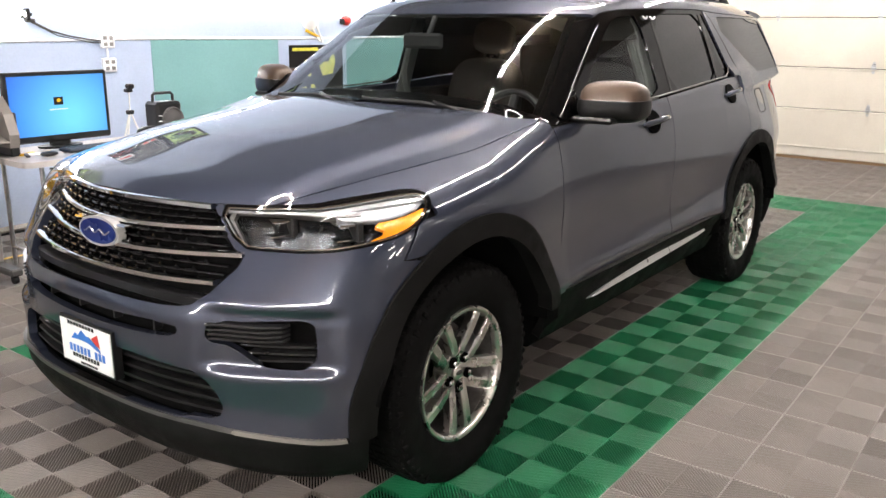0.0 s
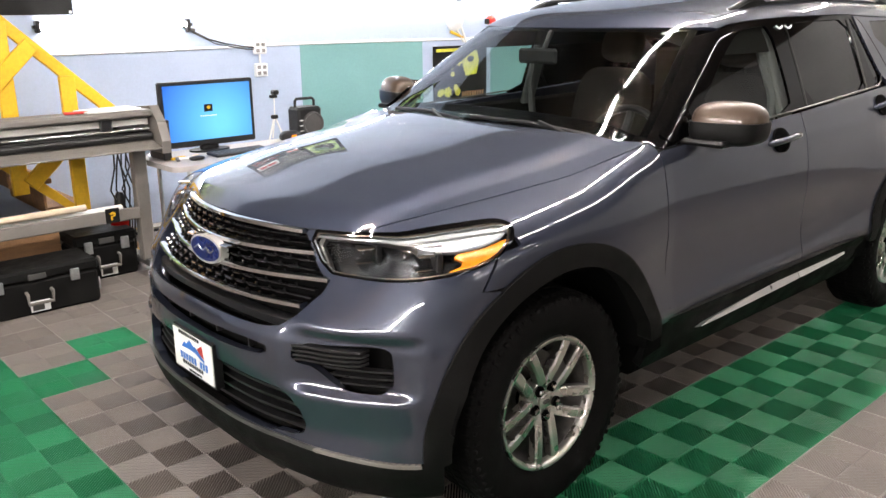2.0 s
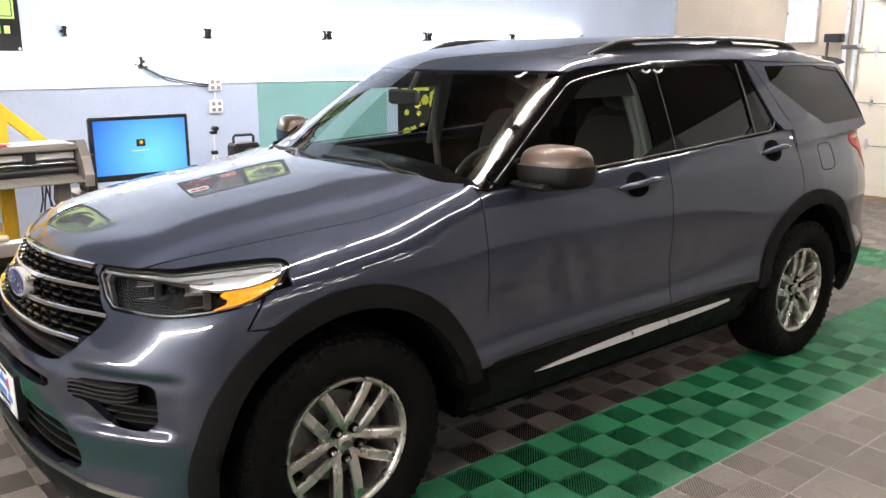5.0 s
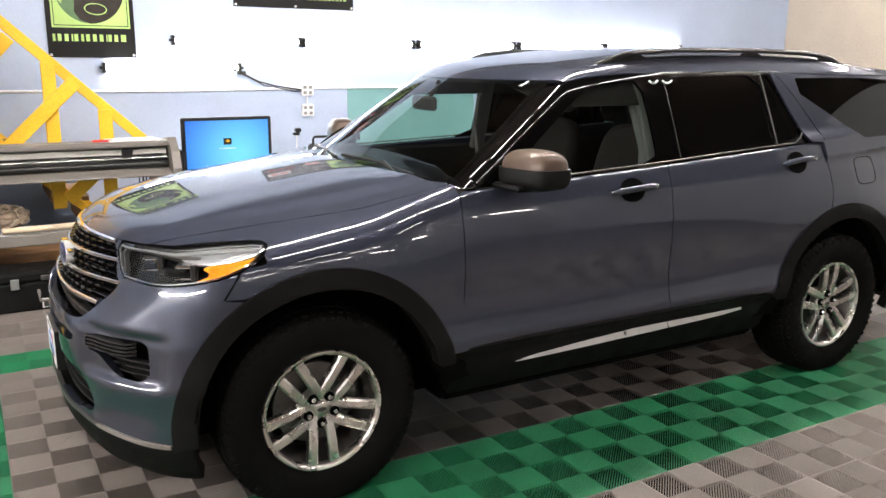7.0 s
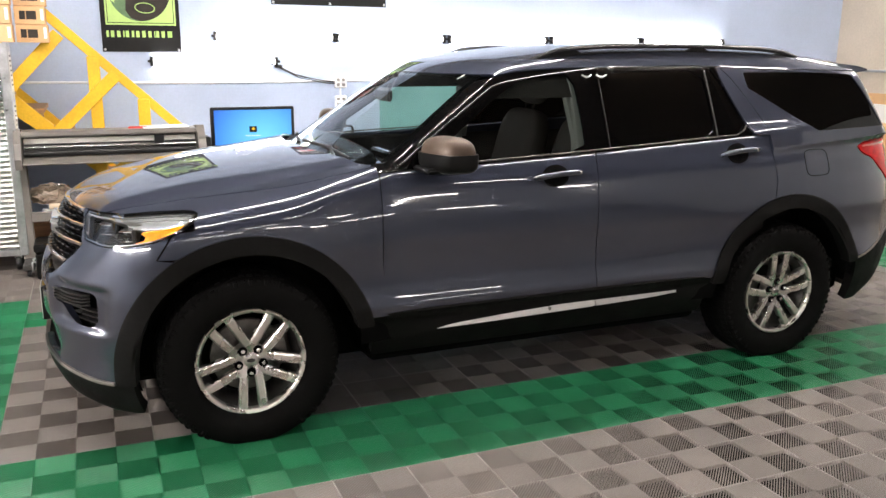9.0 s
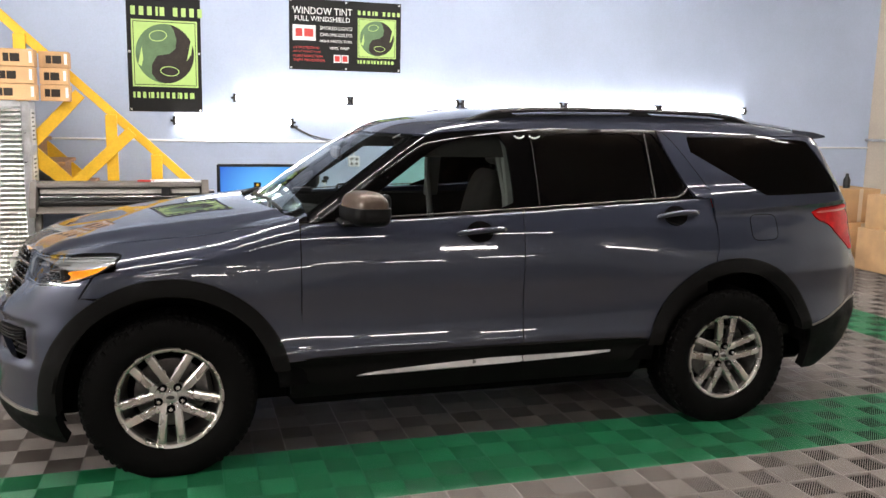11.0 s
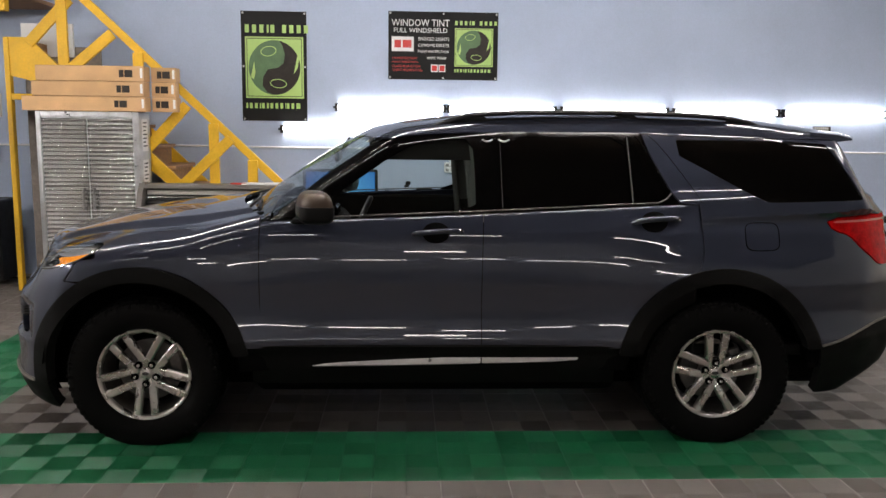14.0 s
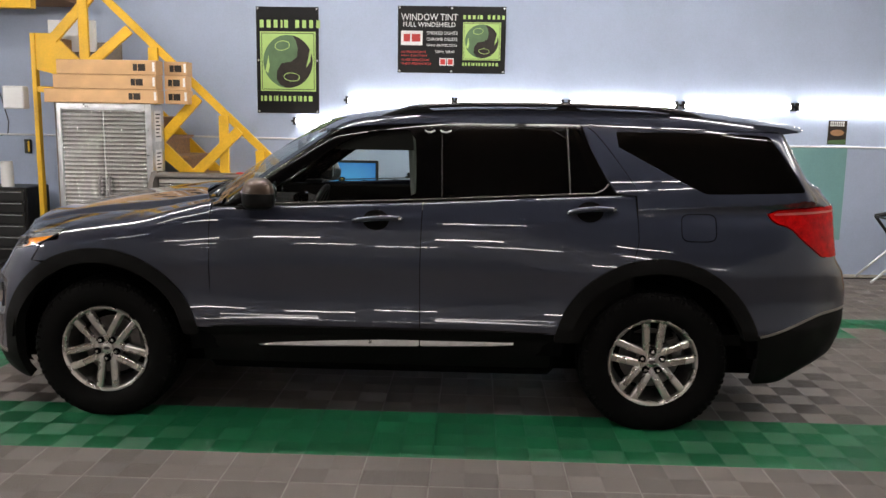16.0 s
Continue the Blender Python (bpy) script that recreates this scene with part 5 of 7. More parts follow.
def wheel(ax, sy, first):
    """A road wheel; first is the angle of its first pair of spokes."""
    w = new("wheel")
    w.parent = car
    w.empty_display_size = 0.1
    out = -1 if sy < 0 else 1
    # local z points out of the car
    m = Matrix.Translation((ax, out * 0.80, HUB_Z)) @ (pose(0, 0, 0, 90, 0, 0) if out < 0 else pose(0, 0, 0, -90, 0, 0))
    R = 0.402
    prof = [(0.232, -0.11), (0.30, -0.125), (0.36, -0.125), (0.388, -0.112), (R - 0.004, -0.085), (R, 0.0), (R - 0.004, 0.085), (0.388, 0.112),
            (0.372, 0.124), (0.345, 0.131), (0.31, 0.131), (0.275, 0.124), (0.256, 0.112), (0.246, 0.106), (0.238, 0.095)]
    t = Geo().lathe(prof, m, 72)
    t.v = [(x, y, max(z, 0.001)) for x, y, z in t.v]
    ty = t.ob("tyre", RUBBER, w, "black all-terrain tyre", smooth=35)
    lugs = Geo()
    for i in range(70):
        a = 2 * math.pi * i / 70
        for side in (-1, 1):
            b = a + (0.02 if side > 0 else 0.06)
            mm = m @ pose(0, 0, 0, 0, 0, math.degrees(b))
            if HUB_Z + (mm @ Vector((R, 0, 0))).z - HUB_Z < 0.03:
                continue
            dx = 0.004 if i % 2 else 0.0
            lugs.box((R - 0.020, -0.0125, min(side * 0.060, side * (0.103 + dx))), (R - 0.003, 0.0125, max(side * 0.060, side * (0.103 + dx))), 0.004, mm)
            lugs.box((R - 0.050, -0.010, min(side * 0.105, side * (0.1245 + dx))), (R - 0.019, 0.010, max(side * 0.105, side * (0.1245 + dx))), 0.004, mm)
        mm = m @ pose(0, 0, 0, 0, 0, math.degrees(a + 0.03))
        if (mm @ Vector((R, 0, 0))).z > 0.03:
            lugs.box((R - 0.012, -0.015, -0.05), (R + 0.002, 0.015, -0.004), 0.003, mm)
            lugs.box((R - 0.012, -0.011, 0.004), (R + 0.002, 0.019, 0.05), 0.003, mm)
    lugs.ob("tread", RUBBER, ty, "chunky tread blocks")
    # deep part of the rim, darkened by colour to stand for shade behind the spokes
    Geo().lathe([(0.195, -0.10), (0.205, 0.02), (0.222, 0.082)], m, 48).ob("inner_barrel", DISC, w, "inner barrel coloured dark for the shade behind the spokes", smooth=40)
    rim = Geo().lathe([(0.221, 0.080), (0.223, 0.098), (0.227, 0.108), (0.234, 0.1125), (0.242, 0.1125), (0.245, 0.104), (0.240, 0.094)], m, 64)
    rim.ob("rim_barrel", ALLOY, w, "machined silver rim", smooth=40)
    for k in range(5):
        for s in (-1, 1):
            a = first + 72 * k
            mm = m @ pose(0, 0, 0, 0, 0, a)
            # one spoke: from the hub out to the rim, its own shape in plan, crowned on top
            y0, y1, h0, h1 = s * 0.0285, s * 0.0465, 0.0185, 0.0205
            r0, r1 = 0.030, 0.232
            sp = Geo()
            n = 7
            for i in range(n + 1):
                f = i / n
                r = r0 + (r1 - r0) * f
                yc = y0 + (y1 - y0) * f ** 0.9
                hw = h0 + (h1 - h0) * f
                z = 0.080 + 0.020 * math.sin(f * 1.9) + 0.003 * f
                dz = 0.034
                sp.v += [mm @ Vector((r, yc - hw, z - dz)), mm @ Vector((r, yc - hw, z - 0.006)), mm @ Vector((r, yc - hw * 0.62, z)),
                         mm @ Vector((r, yc + hw * 0.62, z)), mm @ Vector((r, yc + hw, z - 0.006)), mm @ Vector((r, yc + hw, z - dz))]
            for i in range(n):
                for j in range(6):
                    q = (j + 1) % 6
                    sp.f.append((i * 6 + j, i * 6 + q, (i + 1) * 6 + q, (i + 1) * 6 + j))
            sp.f += [tuple(range(6))[::-1], tuple(range(n * 6, n * 6 + 6))]
            sp.ob("spoke", ALLOY, w, smooth=25)
    hub = Geo().lathe([(0.0, 0.076), (0.075, 0.076), (0.078, 0.070), (0.078, 0.030), (0.0, 0.030)], m, 40)
    hub.ob("hub", ALLOY, w, smooth=35)
    cap = Geo().lathe([(0.0, 0.089), (0.024, 0.088), (0.030, 0.085), (0.031, 0.07)], m, 32)
    cp = cap.ob("centre_cap", ALLOY, w, smooth=35)
    Geo().prism(oval(0.019, 0.009, 20), m @ pose(0, 0, 0.0885), 0.0012).ob("cap_badge", DARKGREY, cp, "grey oval on the centre cap")
    for k in range(5):
        mm = m @ pose(0, 0, 0, 0, 0, first + 72 * k) @ pose(0.057, 0, 0)
        Geo().lathe([(0.0, 0.0835), (0.0185, 0.0835), (0.0195, 0.090), (0.0200, 0.082)], mm, 16).ob("nut_seat", GAP, w, smooth=0)
        Geo().lathe([(0.0, 0.102), (0.008, 0.1015), (0.0108, 0.097), (0.0118, 0.080)], mm, 6).ob("wheel_nut", CHROME, w, smooth=20)
    Geo().lathe([(0.06, 0.0), (0.165, 0.0), (0.165, -0.024), (0.06, -0.024)], m, 48).ob("brake_disc", DISC, w, smooth=30)
    cal = Geo().box((0.10, -0.09, -0.045), (0.192, 0.09, 0.030), 0.02, m @ pose(0, 0, 0, 0, 0, 10 if ax < 0 else 20))
    cal.ob("brake_caliper", DISC, w, "dull grey brake caliper")
    Geo().lathe([(0.0, -0.06), (0.235, -0.06), (0.235, -0.05)], m, 32).ob("backing_plate", GAP, w, smooth=0)
    return w


for ax, first in ((AXLE_F, -90), (AXLE_R, 90)):
    for sy in (-1, 1):
        wheel(ax, sy, first)


# ---- on the north wall ----
WF = WALL_Y - 0.004


def board(name, x0, x1, z0, z1, material, label, y=WF, d=0.004):
    return setting(Geo().box((x0, y - d, z0), (x1, y, z1), 0.001).ob(name, material), label, "wall panel")


board("trim_teal_a", 0.76, 2.245, 0.39, 1.412, TEAL, "teal painted panel on the blue wall", WALL_Y)
board("trim_teal_b", 3.25, 4.64, 0.39, 1.425, TEAL, "teal painted panel on the blue wall", WALL_Y)
g = Geo()
g.tube([(x, WALL_Y - 0.011, 1.418 + 0.006 * math.sin(x * 1.7)) for x in lin(WEST_X, END_X, 0.35)], 0.011, 8)
setting(g.ob("trim_conduit", WHITE, None, smooth=50), "white conduit run along the wall", "conduit")
setting(Geo().box((WEST_X, WALL_Y - 0.14, -0.018), (END_X, WALL_Y, -0.002), 0.004).ob("trim_ledge", LEDGE), "bare pale concrete strip by the wall", "floor edge")


def lettering(txt, size_w, size_h, m, material, parent, name="lettering", label=""):
    """Words in the built-in font, stretched to the given width and height."""
    cu = bpy.data.curves.new(name, "FONT")
    cu.body = txt
    cu.extrude = 0.0
    cu.resolution_u = 2
    o = bpy.data.objects.new(name, cu)
    scene.collection.objects.link(o)
    bpy.context.view_layer.update()
    me = bpy.data.meshes.new_from_object(o.evaluated_get(bpy.context.evaluated_depsgraph_get()))
    bpy.data.objects.remove(o)
    xs, ys = [v.co.x for v in me.vertices], [v.co.y for v in me.vertices]
    x0, x1, y0, y1 = min(xs), max(xs), min(ys), max(ys)
    for v in me.vertices:
        v.co = m @ Vector(((v.co.x - x0) / (x1 - x0) * size_w, (v.co.y - y0) / (y1 - y0) * size_h, 0))
    me.materials.clear()
    me.materials.append(material)
    t = new(name, me)
    t.parent = parent
    if label:
        t["label"] = label
    return t


def bars(widths, total, h, m, material, parent, label):
    """Plain upright bars in place of a name: one for each letter."""
    s = sum(widths)
    g, x = Geo(), 0.0
    for w in widths:
        if w > 0:
            g.prism([(x, 0), (x + w / s * total * 0.55, 0), (x + w / s * total * 0.55, h), (x, h)], m, 0.0012)
            x += w / s * total
        else:
            x += -w / s * total
    o = g.ob("name_bar", material, parent, label, smooth=0)
    o["kind"] = "stuff"
    return o


def emblem(w, h, m, parent):
    """A round swirl of two leaf shapes in a pale green square."""
    part = lambda poly, z, mt, nm, lab: Geo().prism([(x * w, y * h) for x, y in poly], m @ pose(0, 0, z), 0.0012).ob(nm, mt, parent, lab, smooth=0)
    part([(0, 0), (1, 0), (1, 1), (0, 1)], 0.0, LIME, "emblem_field", "pale green square")
    g = Geo()
    for a, b, c, d in ((0.025, 0.025, 0.975, 0.035), (0.025, 0.965, 0.975, 0.975), (0.025, 0.035, 0.035, 0.965), (0.965, 0.035, 0.975, 0.965)):
        g.prism([(a * w, b * h), (c * w, b * h), (c * w, d * h), (a * w, d * h)], m @ pose(0, 0, 0.0013), 0.001)
    g.ob("emblem_line", INK, parent, "thin black border", smooth=0)
    part(oval(0.445, 0.445, 44, 0.5, 0.5), 0.0014, UMBER, "emblem_disc", "dark brown disc")
    left = oval(0.445, 0.445, 26, 0.5, 0.5, 80, 265)
    s = [(0.47, 0.06), (0.36, 0.10), (0.29, 0.20), (0.30, 0.34), (0.38, 0.47), (0.56, 0.50), (0.66, 0.58), (0.68, 0.72), (0.64, 0.86), (0.585, 0.935)]
    part(left[:-1] + s, 0.0027, MOSS, "emblem_leaf", "green leaf half")
    egg = lambda cx, cy, a, b, sk: [(cx + x + sk * y, cy + y) for x, y in oval(a, b, 24)]
    part(egg(0.40, 0.765, 0.135, 0.085, 0.25), 0.0040, LIME, "emblem_hole", "")
    part(egg(0.40, 0.765, 0.122, 0.073, 0.25), 0.0050, MOSS, "emblem_hole", "")
    part(egg(0.565, 0.24, 0.145, 0.075, -0.2), 0.0040, LIME, "emblem_hole", "")
    part(egg(0.565, 0.24, 0.132, 0.063, -0.2), 0.0050, UMBER, "emblem_hole", "")
    part([(0.83, 0.40), (0.90, 0.72), (0.925, 0.66), (0.90, 0.50)], 0.0040, LIME, "emblem_claw", "")
    part([(0.09, 0.34), (0.15, 0.60), (0.17, 0.42), (0.14, 0.30)], 0.0040, LIME, "emblem_claw", "")


def banner(x0, x1, z0, z1, label):
    e = thing("banner", label, "banner", "shop banners", (0, 0, 0))
    g = Geo()
    n = 10
    for i in range(n + 1):
        for j in (0, 1):
            x = x0 + (x1 - x0) * i / n
            g.v.append((x, WF - 0.006 - 0.003 * math.sin(i * 1.3 + j), z0 if j == 0 else z1))
    for i in range(n):
        g.f.append((i * 2, i * 2 + 2, i * 2 + 3, i * 2 + 1))
    k = len(g.v)
    g.v += [(x, y + 0.003, z) for x, y, z in g.v]
    g.f += [(k + a, k + d, k + c, k + b) for a, b, c, d in g.f[:n]]
    g.f += [(0, 1, k + 1, k), (2 * n + 1, 2 * n, k + 2 * n, k + 2 * n + 1)]
    g.ob("cloth", INK, e, "black vinyl cloth", smooth=40)
    xm, zm = (x0 + x1) / 2, (z0 + z1) / 2
    spots = [(x0 + 0.02, z0 + 0.02), (x1 - 0.02, z0 + 0.02), (x0 + 0.02, z1 - 0.02), (x1 - 0.02, z1 - 0.02)]
    spots += [(x0 + 0.02, zm), (x1 - 0.02, zm)] if z1 - z0 > x1 - x0 else [(xm, z0 + 0.02), (xm, z1 - 0.02)]
    for x, z in spots:
        Geo().lathe([(0.004, 0.0), (0.011, 0.0), (0.011, 0.003), (0.004, 0.003)], facing(x, WF - 0.009, z), 12).ob("grommet", GALV, e, "metal grommet", smooth=30)
    return e


BY = WF - 0.0105
b1 = banner(-1.93, -1.232, 1.700, 2.860, "black vinyl banner with a green round emblem")
bw, bh = 0.698, 1.16
at = lambda fx, fy, x0=-1.93, z1=2.86, w=bw, h=bh: facing(x0 + fx * w, BY, z1 - fy * h)
NAME, SITE = (1, 1, 1, 0.5, 1, -0.6, 1, 1, 1, 1), (0.7, 1, 1, 0.4, 1, 0.7, 1, 1, 1, 0.3, 0.9, 1, 1.4)
bars(NAME, 0.88 * bw, 0.072 * bh, at(0.06, 0.195), LIME, b1, "pale green plain bars")
emblem(0.89 * bw, 0.56 * bh, at(0.06, 0.79), b1)
bars(SITE, 0.88 * bw, 0.050 * bh, at(0.06, 0.885), LIME, b1, "pale green plain bars")

b2 = banner(-0.353, 0.835, 2.165, 2.885, "black vinyl banner listing window film services")
W2, H2 = 1.188, 0.72
at2 = lambda fx, fy: facing(-0.353 + fx * W2, BY, 2.885 - fy * H2)
for txt, fx0, fx1, fy0, fy1, mt in (("WINDOW TINT", 0.03, 0.555, 0.115, 0.215, PAPER), ("FULL WINDSHIELD", 0.05, 0.535, 0.24, 0.31, PAPER),
                                    ("SMOKED LIGHTS", 0.27, 0.555, 0.375, 0.425, PAPER), ("CHROME DELETE", 0.27, 0.555, 0.47, 0.515, PAPER),
                                    ("PAINT PROTECTION", 0.27, 0.55, 0.565, 0.603, PAPER), ("VINYL WRAP", 0.35, 0.53, 0.66, 0.70, PAPER),
                                    ("UV PROTECTION", 0.035, 0.26, 0.668, 0.703, REDPR), ("HEAT REJECTION", 0.035, 0.27, 0.727, 0.762, REDPR),
                                    ("GLARE REDUCTION", 0.035, 0.29, 0.786, 0.821, REDPR), ("THEFT PREVENTION", 0.035, 0.31, 0.845, 0.88, REDPR)):
    lettering(txt, (fx1 - fx0) * W2, (fy1 - fy0) * H2, at2(fx0, fy1), mt, b2, "lettering")
Geo().prism([(0, 0), (0.20 * W2, 0), (0.20 * W2, 0.215 * H2), (0, 0.215 * H2)], at2(0.03, 0.585), 0.001).ob("logo_field", PAPER, b2, "white square")
lg = Geo()
for x0, x1, y0, y1 in ((0.02, 0.08, 0.055, 0.145), (0.095, 0.175, 0.055, 0.145)):
    lg.prism([(x0 * W2, y0 * 1.25 * H2), (x1 * W2, y0 * 1.25 * H2), (x1 * W2, y1 * 1.25 * H2), (x0 * W2, y1 * 1.25 * H2)], at2(0.035, 0.60) @ pose(0, 0, 0.0011), 0.001)
lg.ob("logo_mark", REDPR, b2, "two plain red blocks", smooth=0)["kind"] = "stuff"
for k in (0, 1):
    q = at2(0.39 + 0.07 * k, 0.885)
    Geo().prism([(0, 0), (0.062 * W2, 0), (0.062 * W2, 0.11 * H2), (0, 0.11 * H2)], q, 0.001).ob("icon_field", PAPER, b2, "white icon square")
    Geo().prism([(0.008 * W2, 0.014 * H2), (0.054 * W2, 0.014 * H2), (0.054 * W2, 0.096 * H2), (0.008 * W2, 0.096 * H2)], q @ pose(0, 0, 0.001), 0.001).ob("icon_mark", REDPR, b2, "plain red icon")
bars(NAME, 0.35 * W2, 0.060 * H2, at2(0.605, 0.19), LIME, b2, "pale green plain bars")
emblem(0.35 * W2, 0.565 * H2, at2(0.605, 0.80), b2)
bars(SITE, 0.35 * W2, 0.048 * H2, at2(0.605, 0.885), LIME, b2, "pale green plain bars")

sp_ = thing("small_poster", "small dark poster with white bars above the conduit", "poster")
Geo().box((4.41, WF - 0.004, 1.452), (4.612, WF, 1.712), 0.001).ob("sheet", UMBER, sp_, "dark printed sheet")
for z, h in ((1.68, 0.022), (1.65, 0.022)):
    bars((1, 1, 1, 1, 1, 1, 1), 0.16, h, facing(4.43, WF - 0.0045, z), PAPER, sp_, "plain white bars")
Geo().prism(oval(0.075, 0.035, 18), facing(4.51, WF - 0.0045, 1.58), 0.001).ob("print_shape", PLY, sp_, "brown oval shape", smooth=0)
Geo().prism([(-0.095, 0), (0.095, 0), (0.095, 0.05), (-0.095, 0.035)], facing(4.511, WF - 0.0045, 1.458), 0.001).ob("print_ground", MOSS, sp_, "green strip", smooth=0)

pic = thing("wall_picture", "dark poster with yellow bursts and a yellow figure", "poster")
Geo().box((2.385, WF - 0.006, 0.775), (3.18, WF, 1.345), 0.002).ob("sheet", INK, pic, "black sheet")
YEL = mat("yellow_print", (0.62, 0.60, 0.06), 0.5, var=0.25, scale=30)
Geo().prism([(0, -0.10), (0.16, -0.08), (0.20, 0.05), (0.17, 0.16), (0.06, 0.20), (-0.04, 0.14), (-0.05, 0.02)], facing(2.86, WF - 0.0065, 1.12), 0.001).ob("figure", YEL, pic, "plain yellow shape", smooth=0)
Geo().prism(oval(0.05, 0.035, 16), facing(2.93, WF - 0.0078, 1.20), 0.001).ob("figure_eye", INK, pic, smooth=0)
rnd = random.Random(4)
for i in range(11):
    x, z, r = 2.42 + 0.36 * rnd.random(), 0.82 + 0.45 * rnd.random(), 0.018 + 0.03 * rnd.random()
    pts = [(r * (1 + 0.35 * (k % 2)) * math.cos(2 * math.pi * k / 14), r * (1 + 0.35 * (k % 2)) * math.sin(2 * math.pi * k / 14)) for k in range(14)]
    Geo().prism(pts, facing(x, WF - 0.0065 - 0.0002 * i, z), 0.001).ob("burst", YEL, pic, "yellow burst", smooth=0)
g = Geo()
for i in range(9):
    g.prism([(i * 0.038, 0), (i * 0.038 + 0.025, 0), (i * 0.038 + 0.025, 0.06), (i * 0.038, 0.05)], facing(2.80, WF - 0.0065, 0.80), 0.001)
g.ob("name_bar", PLY, pic, "plain brown bars", smooth=0)["kind"] = "stuff"
g = Geo().box((2.43, WF - 0.010, 1.285), (2.80, WF - 0.006, 1.318), 0.001)
g.ob("yellow_band", YEL, pic, "yellow band")

# things on the conduit shelf
h = thing("wall_horn", "red plastic bell horn fixed to the wall", "horn")
Geo().lathe([(0.0, 0.0), (0.05, 0.0), (0.055, 0.04), (0.03, 0.075), (0.0, 0.08)], facing(3.23, WALL_Y, 1.60), 18).ob("bell", mat("red_plastic", (0.60, 0.03, 0.02), 0.35), h, "red bell", smooth=40)
Geo().box((3.15, WALL_Y - 0.05, 1.56), (3.19, WALL_Y, 1.62), 0.006).ob("bracket", BLACKPL, h)
h = thing("squeegee_bundle", "yellow and white film squeegees hung on the wall", "squeegee")
for i, (x, t, mt) in enumerate(((2.72, 20, YELLOW), (2.76, 50, WHITE), (2.82, 65, WHITE))):
    Geo().box((-0.10, -0.03, -0.012), (0.10, -0.008, 0.012), 0.004, pose(x, WALL_Y, 1.46, 0, t, 0)).ob("squeegee", mt, h)
h = thing("wall_dome", "white round plastic cover on the wall", "cover")
Geo().lathe([(0.0, 0.05), (0.08, 0.045), (0.12, 0.02), (0.125, 0.0)], facing(2.70, WALL_Y, 1.62), 24).ob("dome", WHITE, h, smooth=40)

for z, lab in ((1.408, "white four-gang outlet box on the conduit"), (1.212, "white double outlet box under the conduit")):
    o = thing("outlet_box", lab, "outlet")
    Geo().box((0.267, WALL_Y - 0.045, z - 0.058), (0.388, WALL_Y - 0.001, z + 0.058), 0.008).ob("box", WHITE, o)
    for dx in (-0.028, 0.028):
        for dz in (-0.026, 0.026):
            Geo().box((0.3275 + dx - 0.017, WALL_Y - 0.049, z + dz - 0.015), (0.3275 + dx + 0.017, WALL_Y - 0.044, z + dz + 0.015), 0.003).ob("socket", MIDWALL, o, "socket face")
Geo_ = thing("riser_pipe", "short white conduit between two outlet boxes", "conduit")
Geo().tube([(0.328, WALL_Y - 0.015, 1.27), (0.328, WALL_Y - 0.015, 1.352)], 0.009, 8).ob("pipe", WHITE, Geo_, smooth=50)
cmount = thing("lamp_plug", "dark plug and grey cable hanging from a lamp end", "cable")
Geo().box((-0.39, WALL_Y - 0.05, 1.585), (-0.355, WALL_Y - 0.003, 1.635), 0.006).box((-0.35, WALL_Y - 0.045, 1.555), (-0.27, WALL_Y - 0.012, 1.585), 0.008, pose(0, 0, 0)).ob("plug", DARKGREY, cmount)
Geo().tube([(-0.29, WALL_Y - 0.03, 1.56), (-0.15, WALL_Y - 0.03, 1.49), (0.0, WALL_Y - 0.03, 1.45), (0.15, WALL_Y - 0.03, 1.425), (0.27, WALL_Y - 0.03, 1.41)], 0.007, 6).ob("cable", DARKGREY, cmount, smooth=50)
Geo().tube([(-0.30, WALL_Y - 0.03, 1.555), (-0.1, WALL_Y - 0.028, 1.455), (0.05, WALL_Y - 0.028, 1.425), (0.2, WALL_Y - 0.028, 1.395), (0.27, WALL_Y - 0.03, 1.395)], 0.005, 6).ob("cable", DARKGREY, cmount, smooth=50)

# ---- the yellow stair ----
stair = thing("stair", "yellow painted timber stair with braced side and plywood treads", "stair")
YS = 3.18
up_edge = lambda x: 1.39 - 0.97 * (x + 2.66)
for y in (YS, 4.02):
    g = Geo()
    g.prism([(-3.96, 2.46), (-3.96, 2.10), (-3.62, 2.02), (-1.23, -0.01 - 0.28), (-0.95, -0.01), (-1.23, up_edge(-1.23)), (-3.70, up_edge(-3.70)), (-3.74, 2.46)], facing(0, y + 0.02, 0), 0.04)
    g.v = [(x, yy, max(z, 0.0)) for x, yy, z in g.v]
    g.ob("stringer", YELLOW, stair, "yellow stringer board", smooth=0)
chord = lambda x: 2.785 - 0.948 * (x + 3.19)
stf = lambda a, b, w=0.085, d=0.04, y=YS - 0.022: Geo().beam((a[0], y, a[1]), (b[0], y, b[1]), d, w, (0, 0, 1) if abs(a[0] - b[0]) > 0.01 else (1, 0, 0), 0.004)
stf((-4.0, chord(-4.0)), (-1.32, chord(-1.32)), 0.075, 0.045, YS).ob("top_rail", YELLOW, stair)
for x in (-3.43, -2.73, -2.03, -1.66):
    Geo().box((x - 0.048, YS - 0.062, up_edge(x) - 0.20), (x + 0.048, YS - 0.022, chord(x) - 0.02), 0.004).ob("post", YELLOW, stair)
for a, b in (((-3.76, 2.40), (-3.36, 2.82)), ((-3.36, 2.16), (-2.95, 2.50)), ((-2.66, 1.42), (-2.27, 1.84)), ((-2.36, 1.04), (-1.86, 1.52)), ((-1.98, 0.64), (-1.52, 1.06))):
    stf(a, b, 0.10, 0.035, YS - 0.075 if b[0] > -3.0 else YS - 0.02).ob("brace", YELLOW, stair)
